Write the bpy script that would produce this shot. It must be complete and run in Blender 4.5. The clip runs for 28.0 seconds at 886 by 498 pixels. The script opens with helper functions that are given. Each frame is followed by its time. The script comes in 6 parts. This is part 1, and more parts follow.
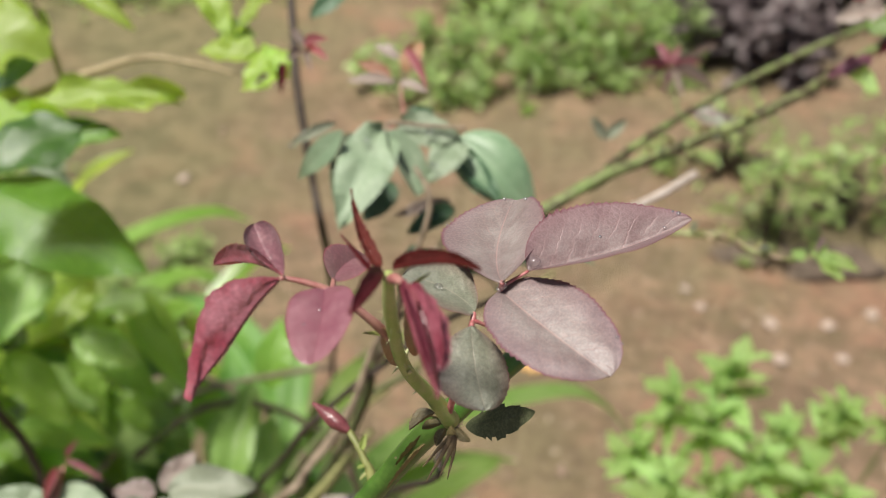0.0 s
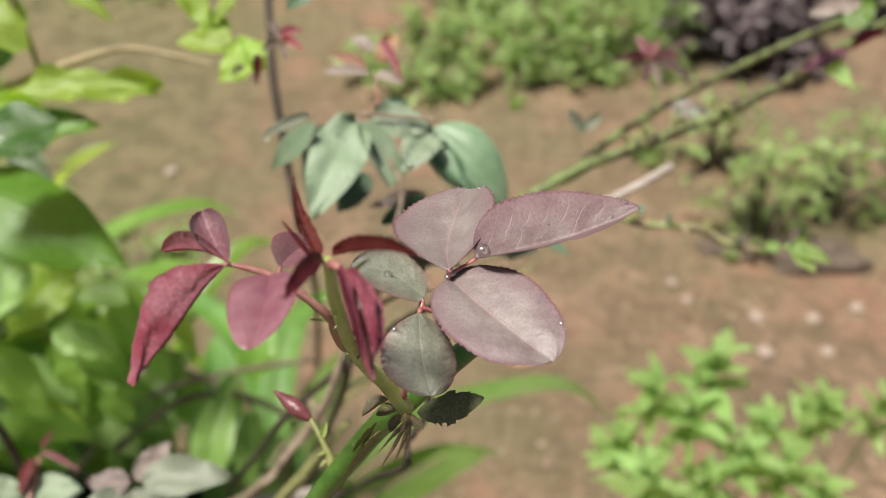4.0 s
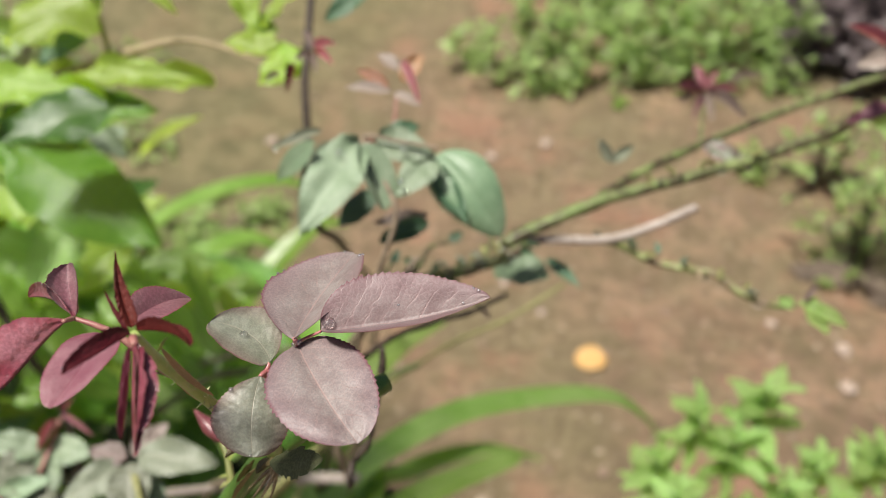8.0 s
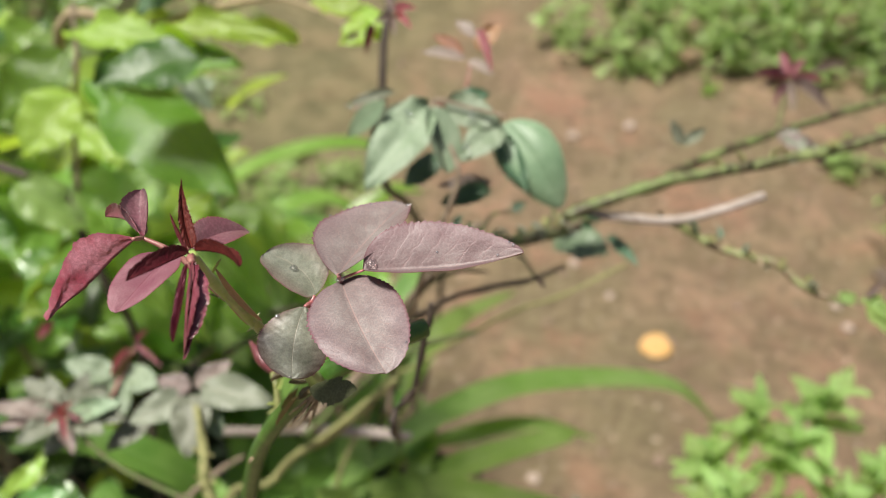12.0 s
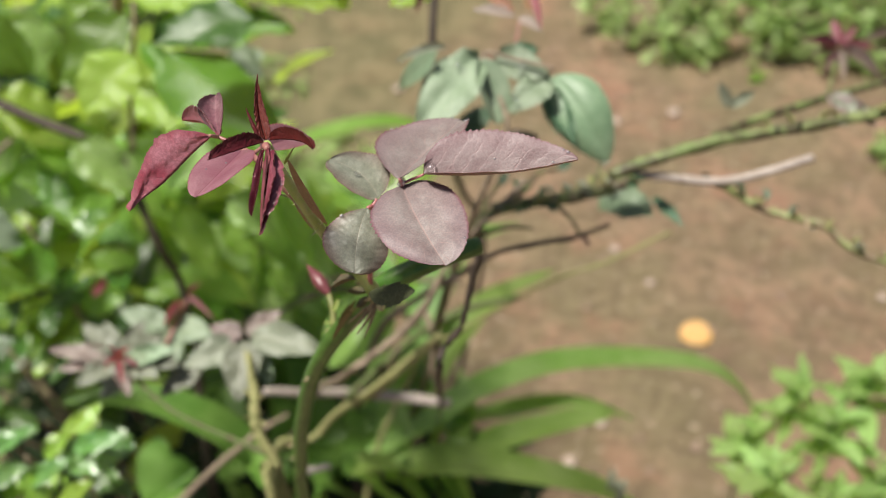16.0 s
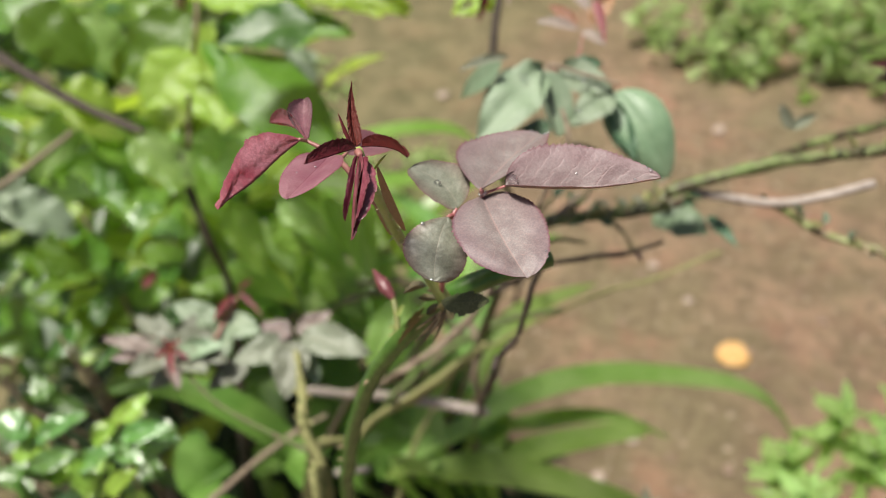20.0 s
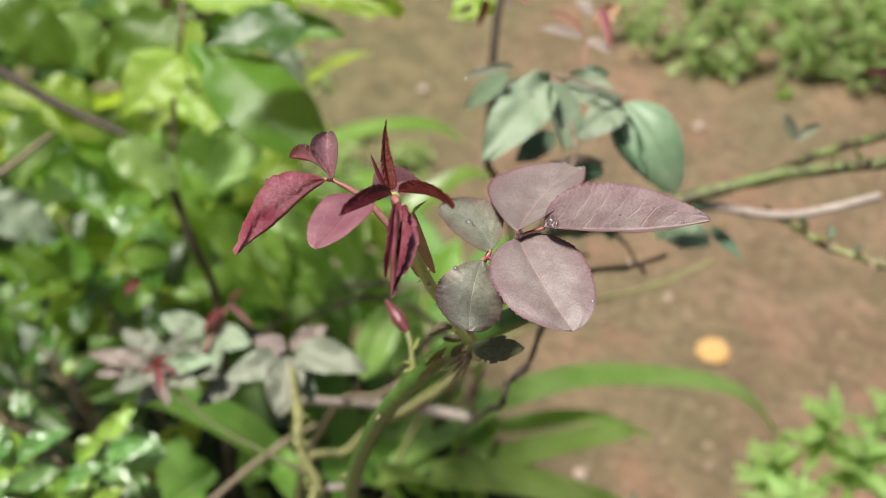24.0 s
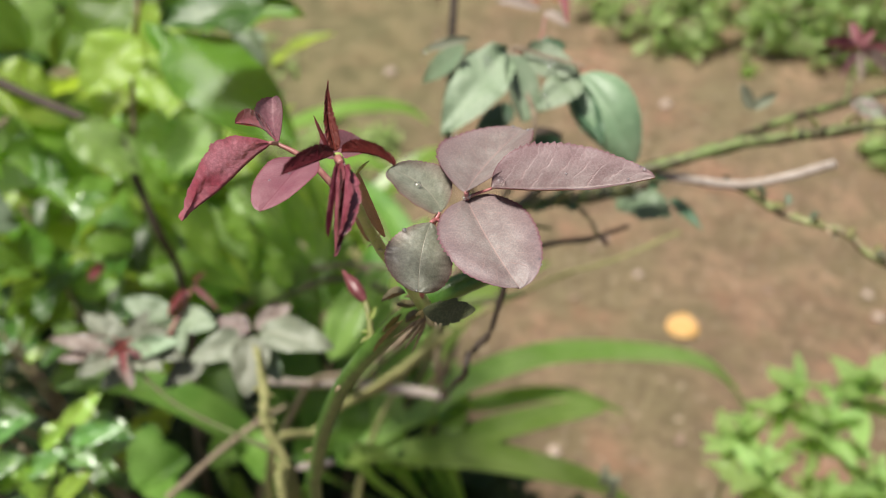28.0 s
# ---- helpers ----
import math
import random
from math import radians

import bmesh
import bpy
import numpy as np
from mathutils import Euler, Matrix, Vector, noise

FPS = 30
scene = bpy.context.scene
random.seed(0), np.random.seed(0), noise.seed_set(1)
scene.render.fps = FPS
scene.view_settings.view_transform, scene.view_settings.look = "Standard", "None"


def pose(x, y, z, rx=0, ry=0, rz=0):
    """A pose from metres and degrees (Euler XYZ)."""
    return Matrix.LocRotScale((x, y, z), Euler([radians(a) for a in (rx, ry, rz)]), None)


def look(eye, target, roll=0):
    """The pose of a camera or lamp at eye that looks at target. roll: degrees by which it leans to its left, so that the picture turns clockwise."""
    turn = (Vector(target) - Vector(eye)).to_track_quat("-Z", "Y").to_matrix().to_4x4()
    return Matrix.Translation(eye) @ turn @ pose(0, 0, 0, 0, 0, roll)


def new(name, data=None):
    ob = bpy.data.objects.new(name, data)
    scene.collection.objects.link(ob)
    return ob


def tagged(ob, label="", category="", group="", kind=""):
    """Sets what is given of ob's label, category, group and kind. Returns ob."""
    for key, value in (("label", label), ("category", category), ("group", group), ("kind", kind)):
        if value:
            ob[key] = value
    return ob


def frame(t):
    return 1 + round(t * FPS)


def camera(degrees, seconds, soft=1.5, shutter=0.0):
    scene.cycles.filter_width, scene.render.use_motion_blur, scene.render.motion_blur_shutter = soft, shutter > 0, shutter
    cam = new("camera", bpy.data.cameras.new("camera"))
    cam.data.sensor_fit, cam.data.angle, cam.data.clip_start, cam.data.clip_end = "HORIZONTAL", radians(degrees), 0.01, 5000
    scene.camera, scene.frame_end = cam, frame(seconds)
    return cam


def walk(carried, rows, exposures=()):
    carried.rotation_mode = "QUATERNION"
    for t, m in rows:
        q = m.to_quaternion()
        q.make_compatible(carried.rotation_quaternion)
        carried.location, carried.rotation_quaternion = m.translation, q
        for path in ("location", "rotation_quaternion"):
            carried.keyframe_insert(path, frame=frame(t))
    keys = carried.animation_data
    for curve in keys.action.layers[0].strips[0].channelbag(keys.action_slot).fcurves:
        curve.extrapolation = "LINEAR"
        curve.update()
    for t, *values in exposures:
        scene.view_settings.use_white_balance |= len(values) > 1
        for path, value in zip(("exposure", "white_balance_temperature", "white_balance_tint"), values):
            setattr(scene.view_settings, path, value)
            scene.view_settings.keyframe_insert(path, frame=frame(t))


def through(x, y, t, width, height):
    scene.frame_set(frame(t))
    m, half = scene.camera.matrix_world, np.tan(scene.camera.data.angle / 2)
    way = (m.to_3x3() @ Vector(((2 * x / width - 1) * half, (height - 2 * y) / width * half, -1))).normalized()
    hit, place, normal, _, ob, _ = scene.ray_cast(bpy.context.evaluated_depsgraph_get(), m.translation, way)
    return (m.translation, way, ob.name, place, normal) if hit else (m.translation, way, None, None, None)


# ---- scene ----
cam = camera(55.8, 28.0, soft=0.65)
cam.data.dof.use_dof = True
cam.data.dof.focus_distance = 0.177
cam.data.dof.aperture_fstop = 12.3
# seconds, x, y, z in metres, then the turn in degrees
PATH = [
    (0.0, -0.00000, 0.00000, 1.69758, 49.760, 0.329, -0.279),
    (0.5, 0.00053, -0.00076, 1.69824, 49.994, 0.343, -0.332),
    (1.0, 0.00110, -0.00098, 1.69838, 49.977, 0.402, -0.659),
    (1.5, 0.00121, -0.00191, 1.69903, 50.236, 0.366, -0.696),
    (2.0, 0.00136, -0.00214, 1.69918, 50.137, 0.227, -0.913),
    (2.5, 0.00195, -0.00197, 1.69872, 50.070, 0.182, -1.071),
    (3.0, 0.00313, -0.00184, 1.69820, 49.736, 0.127, -1.325),
    (3.5, 0.00518, -0.00220, 1.69780, 49.503, 0.002, -1.169),
    (5.5, 0.02304, -0.00182, 1.70210, 48.972, -0.282, 2.194),
    (6.0, 0.02998, -0.00055, 1.70598, 49.216, -0.286, 3.620),
    (6.5, 0.03730, 0.00128, 1.71106, 49.278, -0.603, 4.707),
    (7.0, 0.04492, 0.00443, 1.71431, 48.712, -0.823, 5.633),
    (7.5, 0.05196, 0.00774, 1.71558, 48.451, -0.522, 6.961),
    (8.0, 0.05816, 0.00745, 1.71816, 48.227, -0.273, 8.338),
    (8.5, 0.06272, 0.00821, 1.71867, 47.480, -0.307, 9.538),
    (9.0, 0.06560, 0.00882, 1.71890, 46.899, -0.282, 10.774),
    (9.5, 0.06778, 0.00855, 1.71968, 46.546, -0.266, 11.772),
    (10.0, 0.06864, 0.00806, 1.72012, 46.397, -0.180, 12.129),
    (10.5, 0.06936, 0.00586, 1.72080, 46.375, -0.064, 12.912),
    (11.0, 0.06939, 0.00293, 1.72156, 46.424, 0.003, 13.709),
    (11.5, 0.06862, 0.00032, 1.72160, 46.291, -0.216, 14.414),
    (12.0, 0.06801, -0.00236, 1.72206, 46.430, -0.186, 15.185),
    (12.5, 0.06768, -0.00518, 1.72212, 46.461, -0.143, 15.740),
    (14.5, 0.07061, -0.01818, 1.71710, 46.318, 0.831, 16.733),
    (15.0, 0.07087, -0.02052, 1.71613, 46.233, 0.933, 17.172),
    (15.5, 0.07023, -0.02145, 1.71459, 45.917, 0.873, 17.329),
    (16.0, 0.06939, -0.02263, 1.71375, 45.757, 0.880, 17.811),
    (16.5, 0.06865, -0.02362, 1.71353, 45.755, 0.820, 18.470),
    (17.0, 0.06812, -0.02428, 1.71388, 45.887, 0.840, 18.855),
    (17.5, 0.06746, -0.02588, 1.71549, 46.323, 0.749, 19.655),
    (18.0, 0.06628, -0.02747, 1.71639, 46.488, 0.664, 20.205),
    (18.5, 0.06481, -0.02807, 1.71606, 46.358, 0.590, 20.679),
    (19.0, 0.06275, -0.02826, 1.71575, 46.424, 0.615, 21.053),
    (19.5, 0.06078, -0.02714, 1.71533, 46.343, 0.559, 21.327),
    (20.0, 0.05969, -0.02670, 1.71554, 46.268, 0.560, 21.332),
    (20.5, 0.05715, -0.02557, 1.71545, 46.340, 0.457, 21.602),
    (21.0, 0.05428, -0.02449, 1.71587, 46.470, 0.329, 21.660),
    (21.5, 0.05114, -0.02356, 1.71662, 46.472, 0.117, 21.797),
    (23.5, 0.04250, -0.01598, 1.71509, 45.785, -0.493, 20.599),
    (24.0, 0.04116, -0.01434, 1.71481, 45.694, -0.628, 20.245),
    (24.5, 0.04038, -0.01229, 1.71426, 45.437, -0.754, 19.681),
    (25.0, 0.04070, -0.01105, 1.71379, 45.317, -0.731, 19.292),
    (25.5, 0.04115, -0.00984, 1.71287, 44.940, -0.834, 18.674),
    (26.0, 0.04197, -0.00975, 1.71208, 44.743, -0.944, 18.286),
    (26.5, 0.04292, -0.01051, 1.71182, 44.643, -0.983, 18.058),
    (27.0, 0.04389, -0.01212, 1.71203, 44.668, -1.029, 17.998),
    (27.5, 0.04540, -0.01393, 1.71194, 44.718, -1.040, 17.994),
    (28.0, 0.04745, -0.01632, 1.71192, 44.641, -1.030, 17.998),
]
walk(cam, [(t, pose(*row)) for t, *row in PATH])

# ---- light ----
world = bpy.data.worlds.new("world")
scene.world = world
world.use_nodes = True
wn = world.node_tree
sky = wn.nodes.new("ShaderNodeTexSky")
sky.sky_type, sky.sun_disc = "NISHITA", False
sky.sun_elevation, sky.sun_rotation = radians(72), radians(-120)
sky.air_density, sky.dust_density, sky.ozone_density = 0.6, 3.5, 0.6
wn.nodes["Background"].inputs["Strength"].default_value = 0.060
wn.links.new(sky.outputs["Color"], wn.nodes["Background"].inputs["Color"])
sun = new("sun", bpy.data.lights.new("sun", "SUN"))
sun.data.energy, sun.data.angle, sun.data.color = 4.8, radians(10), (1.0, 0.96, 0.87)
sun.matrix_world = look((-0.55, -0.30, 2.0), (0, 0, 0))
scene.view_settings.exposure = 0.40


# ---- materials ----
class Nodes:
    """Small helper to wire a material's nodes."""

    def __init__(self, name):
        self.mat = bpy.data.materials.new(name)
        self.mat.use_nodes = True
        self.tree = self.mat.node_tree
        self.shader = self.tree.nodes["Principled BSDF"]
        self.out = self.tree.nodes["Material Output"]

    def node(self, kind, **values):
        n = self.tree.nodes.new(kind)
        for key, value in values.items():
            n.inputs[key].default_value = value
        return n

    def link(self, a, b):
        self.tree.links.new(a, b)

    def math(self, op, a, b=0.0, c=0.0):
        n = self.tree.nodes.new("ShaderNodeMath")
        n.operation = op
        for i, v in enumerate((a, b, c)):
            if isinstance(v, (int, float)):
                n.inputs[i].default_value = v
            else:
                self.link(v, n.inputs[i])
        return n.outputs[0]

    def ramp(self, fac, low, high):
        """0 below low, 1 above high."""
        n = self.node("ShaderNodeMapRange")
        n.interpolation_type = "SMOOTHSTEP"
        n.inputs["From Min"].default_value, n.inputs["From Max"].default_value = low, high
        self.link(fac, n.inputs["Value"])
        return n.outputs["Result"]

    def mix(self, fac, a, b):
        n = self.tree.nodes.new("ShaderNodeMix")
        n.data_type = "RGBA"
        if isinstance(fac, (int, float)):
            n.inputs[0].default_value = fac
        else:
            self.link(fac, n.inputs[0])
        for i, v in ((6, a), (7, b)):
            if isinstance(v, tuple):
                n.inputs[i].default_value = (*v, 1)
            else:
                self.link(v, n.inputs[i])
        return n.outputs[2]

    def noise(self, scale, detail=4.0, rough=0.6, coord="Object"):
        tc = self.tree.nodes.new("ShaderNodeTexCoord")
        n = self.node("ShaderNodeTexNoise", Scale=scale, Detail=detail, Roughness=rough)
        self.link(tc.outputs[coord], n.inputs["Vector"])
        return n.outputs["Fac"]

    def bump(self, height, strength, distance):
        n = self.node("ShaderNodeBump", Strength=strength, Distance=distance)
        self.link(height, n.inputs["Height"])
        self.link(n.outputs["Normal"], self.shader.inputs["Normal"])


def leaf_material(name, main, second, vein, edge=None, rough=0.42, through=0.25, glow=None, veins=9.0, vein_depth=0.00012, grain=900.0, patch=90.0, spec=0.5, tone=0.25, side_veins=0.45, relief=0.6, speckle=0.3, vein_width=0.10, sheen=0.0, coat=0.0, massed=False, mesh_lines=0.22, fine=1.6, rib_width=0.05, flush=None):
    """A leaf blade: midrib and side veins along its own length, blotches of two tones, a tinted margin and light through the blade."""
    k = Nodes(name)
    uv = k.tree.nodes.new("ShaderNodeUVMap")
    sep = k.tree.nodes.new("ShaderNodeSeparateXYZ")
    k.link(uv.outputs["UV"], sep.inputs[0])
    across = k.math("ABSOLUTE", k.math("MULTIPLY_ADD", sep.outputs[0], 2.0, -1.0))
    wob = k.noise(260.0, 4.0, 0.7)
    slant = k.math("MULTIPLY_ADD", across, -2.2, k.math("MULTIPLY", sep.outputs[1], veins))
    slant = k.math("ADD", slant, k.math("MULTIPLY", wob, 0.9))
    saw = k.math("ABSOLUTE", k.math("SUBTRACT", k.math("FRACT", slant), 0.5))
    side = k.math("SUBTRACT", 1.0, k.ramp(saw, 0.0, vein_width))
    side = k.math("MULTIPLY", side, k.math("SUBTRACT", 1.0, k.ramp(across, 0.45, 0.95)))
    fork = k.math("ABSOLUTE", k.math("SUBTRACT", k.math("FRACT", k.math("MULTIPLY_ADD", across, 5.0, k.math("MULTIPLY_ADD", sep.outputs[1], veins * 2.3, k.math("MULTIPLY", wob, 2.2)))), 0.5))
    fork = k.math("MULTIPLY", k.math("SUBTRACT", 1.0, k.ramp(fork, 0.0, vein_width * 1.6)), k.math("MULTIPLY", k.ramp(across, 0.25, 0.5), 0.55))
    side = k.math("MULTIPLY", k.math("MAXIMUM", side, fork), k.ramp(k.noise(170.0, 3.0), 0.34, 0.56))
    rib = k.math("SUBTRACT", 1.0, k.ramp(across, rib_width * 0.3, rib_width))
    cell = k.node("ShaderNodeTexVoronoi", Scale=grain)
    cell.feature = "DISTANCE_TO_EDGE"
    tc = k.tree.nodes.new("ShaderNodeTexCoord")
    k.link(tc.outputs["Object"], cell.inputs["Vector"])
    net = k.math("SUBTRACT", 1.0, k.ramp(cell.outputs["Distance"], 0.0, 0.12))
    lines = k.math("MAXIMUM", rib, k.math("MULTIPLY", side, side_veins))
    lines = k.math("MAXIMUM", lines, k.math("MULTIPLY", net, mesh_lines))
    blot = k.ramp(k.noise(patch, 5.0, 0.65), 0.35, 0.68)
    col = k.mix(blot, main, second)
    if flush:
        col = k.mix(k.math("MULTIPLY", k.ramp(k.math("MULTIPLY_ADD", k.noise(patch * 2, 4.0), 0.5, across), 0.55, 1.25), 0.8), col, flush)
    info = k.tree.nodes.new("ShaderNodeObjectInfo")
    chance = info.outputs["Random"]
    if massed:
        chance = k.tree.nodes.new("ShaderNodeNewGeometry").outputs["Random Per Island"]
    shade = k.node("ShaderNodeHueSaturation")
    k.link(k.math("MULTIPLY_ADD", chance, 2 * tone, 1.0 - tone), shade.inputs["Value"])
    k.link(k.math("MULTIPLY_ADD", chance, 0.03, 0.485), shade.inputs["Hue"])
    k.link(col, shade.inputs["Color"])
    col = shade.outputs["Color"]
    dots = k.ramp(k.noise(grain * fine, 3.0, 0.75), 0.42, 0.62)
    dark = k.node("ShaderNodeHueSaturation", Value=1.0 - speckle)
    k.link(col, dark.inputs["Color"])
    col = k.mix(dots, dark.outputs["Color"], col)
    if edge:
        rim = k.math("MULTIPLY", k.ramp(across, 0.93, 1.0), 0.85)
        col = k.mix(rim, col, edge)
    col = k.mix(k.math("MULTIPLY", lines, 0.5), col, vein)
    k.link(col, k.shader.inputs["Base Color"])
    k.link(k.math("MULTIPLY_ADD", k.noise(patch * 4, 3.0), 0.25, rough - 0.12), k.shader.inputs["Roughness"])
    k.shader.inputs["Specular IOR Level"].default_value = spec
    k.shader.inputs["Coat Weight"].default_value, k.shader.inputs["Coat Roughness"].default_value, k.shader.inputs["Coat IOR"].default_value = coat, 0.34, 1.7
    puff = k.math("MULTIPLY_ADD", k.noise(grain * 0.6, 4.0), 0.35, k.math("MULTIPLY", lines, -1.0))
    k.bump(puff, relief, vein_depth)
    glass = k.tree.nodes.new("ShaderNodeBsdfTranslucent")
    glass.inputs["Color"].default_value = (*(glow or second), 1)
    k.shader.inputs["Sheen Weight"].default_value, k.shader.inputs["Sheen Roughness"].default_value = sheen, 0.35
    blend = k.node("ShaderNodeMixShader", Fac=0.65 * through)
    k.link(k.shader.outputs[0], blend.inputs[1])
    k.link(glass.outputs[0], blend.inputs[2])
    k.link(blend.outputs[0], k.out.inputs["Surface"])
    return k.mat


def bark_material(name, main, second, scale=400.0, rough=0.6, depth=0.0004, moss=None):
    k = Nodes(name)
    fac = k.ramp(k.noise(scale, 6.0, 0.7), 0.35, 0.65)
    col = k.mix(fac, main, second)
    if moss:
        col = k.mix(k.ramp(k.noise(scale * 0.35, 6.0, 0.8), 0.40, 0.58), col, moss)
    k.link(col, k.shader.inputs["Base Color"])
    k.shader.inputs["Roughness"].default_value = rough
    k.bump(k.noise(scale * 2.0, 6.0, 0.7), 0.6, depth)
    return k.mat


def ground_material():
    k = Nodes("earth")
    big = k.ramp(k.noise(1.1, 5.0, 0.65), 0.38, 0.60)
    mid = k.ramp(k.noise(5.0, 6.0, 0.65), 0.38, 0.66)
    fine = k.noise(60.0, 8.0, 0.75)
    col = k.mix(mid, (0.178, 0.115, 0.070), (0.320, 0.208, 0.132))
    col = k.mix(k.math("MULTIPLY", big, 0.9), col, (0.195, 0.158, 0.084))
    col = k.mix(k.math("MULTIPLY", k.ramp(k.noise(14.0, 6.0, 0.75), 0.46, 0.60), 0.75), col, (0.130, 0.100, 0.050))
    col = k.mix(k.math("MULTIPLY", k.ramp(k.noise(2.6, 6.0, 0.65), 0.50, 0.66), 0.60), col, (0.33, 0.165, 0.108))
    col = k.mix(k.math("MULTIPLY", k.ramp(k.noise(27.0, 5.0, 0.75), 0.52, 0.63), 0.6), col, (0.085, 0.060, 0.035))
    col = k.mix(k.math("MULTIPLY", k.ramp(fine, 0.48, 0.66), 0.6), col, (0.11, 0.072, 0.045))
    col = k.mix(k.math("MULTIPLY", k.ramp(k.noise(40.0, 3.0), 0.62, 0.70), 0.75), col, (0.48, 0.38, 0.29))
    place = k.tree.nodes.new("ShaderNodeTexCoord")
    axes = k.tree.nodes.new("ShaderNodeSeparateXYZ")
    k.link(place.outputs["Object"], axes.inputs[0])
    mossy = k.ramp(k.math("SUBTRACT", k.math("MULTIPLY", k.noise(1.7, 6.0, 0.7), 1.6), axes.outputs[0]), 1.15, 1.75)
    moss = k.mix(k.ramp(k.noise(9.0, 7.0, 0.75), 0.38, 0.62), (0.085, 0.085, 0.032), (0.205, 0.172, 0.085))
    col = k.mix(k.math("MULTIPLY", mossy, 0.72), col, moss)
    k.link(col, k.shader.inputs["Base Color"])
    k.shader.inputs["Roughness"].default_value = 0.85
    k.bump(fine, 0.8, 0.012)
    return k.mat


def plain_material(name, main, second, scale=200.0, rough=0.5, depth=0.0003):
    return bark_material(name, main, second, scale, rough, depth)


def water_material():
    k = Nodes("water")
    s = k.shader.inputs
    s["Base Color"].default_value, s["Roughness"].default_value = (1, 1, 1, 1), 0.02
    s["Transmission Weight"].default_value, s["IOR"].default_value = 1.0, 1.33
    skin = k.tree.nodes.new("ShaderNodeBsdfGlossy")
    skin.inputs["Roughness"].default_value = 0.10
    clear = k.tree.nodes.new("ShaderNodeBsdfTransparent")
    wet = k.node("ShaderNodeMixShader", Fac=0.14)
    k.link(k.shader.outputs[0], wet.inputs[1])
    k.link(skin.outputs[0], wet.inputs[2])
    blend = k.node("ShaderNodeMixShader", Fac=0.45)
    k.link(wet.outputs[0], blend.inputs[1])
    k.link(clear.outputs[0], blend.inputs[2])
    k.link(blend.outputs[0], k.out.inputs["Surface"])
    return k.mat


def dew_material():
    """Tiny dew beads: clear water, bright glint; white translucency imitates gathered light."""
    k = Nodes("dew")
    skin = k.tree.nodes.new("ShaderNodeBsdfGlossy")
    skin.inputs["Roughness"].default_value = 0.2
    inner = k.tree.nodes.new("ShaderNodeBsdfTranslucent")
    inner.inputs["Color"].default_value = (0.95, 0.95, 0.95, 1)
    clear = k.tree.nodes.new("ShaderNodeBsdfTransparent")
    lit = k.node("ShaderNodeMixShader", Fac=0.4)
    k.link(skin.outputs[0], lit.inputs[1])
    k.link(inner.outputs[0], lit.inputs[2])
    blend = k.node("ShaderNodeMixShader", Fac=0.5)
    k.link(clear.outputs[0], blend.inputs[1])
    k.link(lit.outputs[0], blend.inputs[2])
    k.link(blend.outputs[0], k.out.inputs["Surface"])
    return k.mat


M_MATURE = leaf_material("mature_rose_leaf", (0.2, 0.152, 0.147), (0.318, 0.28, 0.262), (0.36, 0.22, 0.2), edge=(0.13, 0.030, 0.05), flush=(0.215, 0.148, 0.155), rough=0.50, through=0.10, glow=(0.45, 0.10, 0.05), veins=7.0, side_veins=0.9, relief=0.8, tone=0.05, spec=0.6, speckle=0.22, vein_width=0.05, patch=90.0, grain=800.0, sheen=0.10, mesh_lines=0.34, fine=2.6, vein_depth=0.00007, rib_width=0.026)
M_GREENISH = leaf_material("greening_rose_leaf", (0.15, 0.16, 0.115), (0.29, 0.3, 0.24), (0.3, 0.26, 0.2), edge=(0.17, 0.05, 0.06), flush=(0.17, 0.125, 0.10), rough=0.46, through=0.08, glow=(0.15, 0.16, 0.04), veins=7.0, side_veins=0.5, relief=0.8, tone=0.05, spec=0.6, speckle=0.22, vein_width=0.05, patch=90.0, grain=800.0, sheen=0.12, mesh_lines=0.34, fine=2.6, vein_depth=5e-05, rib_width=0.026)
M_ROSY = leaf_material("rosy_rose_leaf", (0.212, 0.147, 0.15), (0.325, 0.262, 0.258), (0.38, 0.24, 0.24), edge=(0.13, 0.03, 0.05), flush=(0.21, 0.12, 0.135), rough=0.48, through=0.3, glow=(0.62, 0.15, 0.08), veins=9.0, side_veins=0.9, relief=0.8, tone=0.05, spec=0.6, speckle=0.22, vein_width=0.09, patch=90.0, grain=800.0, sheen=0.08, mesh_lines=0.34, fine=2.6, vein_depth=0.00007, rib_width=0.026)
M_DUSK = leaf_material("dusky_rose_leaf", (0.22, 0.085, 0.105), (0.34, 0.20, 0.205), (0.24, 0.08, 0.10), edge=(0.30, 0.05, 0.08), rough=0.40, through=0.14, glow=(0.45, 0.10, 0.05), side_veins=0.5, vein_width=0.06, spec=0.7, sheen=0.1, rib_width=0.03)
M_PINK = leaf_material("young_pink_leaf", (0.225, 0.072, 0.10), (0.33, 0.16, 0.182), (0.19, 0.045, 0.068), edge=(0.18, 0.035, 0.055), rough=0.40, through=0.18, glow=(0.5, 0.08, 0.05), veins=8.0, side_veins=0.5, vein_width=0.07, spec=0.6, sheen=0.12, mesh_lines=0.3, fine=4.0, speckle=0.2, rib_width=0.03)
M_RED = leaf_material("young_red_leaf", (0.37, 0.072, 0.115), (0.56, 0.25, 0.31), (0.13, 0.016, 0.03), edge=(0.36, 0.11, 0.15), rough=0.32, spec=0.9, through=0.5, glow=(0.75, 0.2, 0.15), veins=9.0, vein_depth=0.00014, side_veins=0.7, vein_width=0.08, patch=140.0, sheen=0.25, rib_width=0.03)
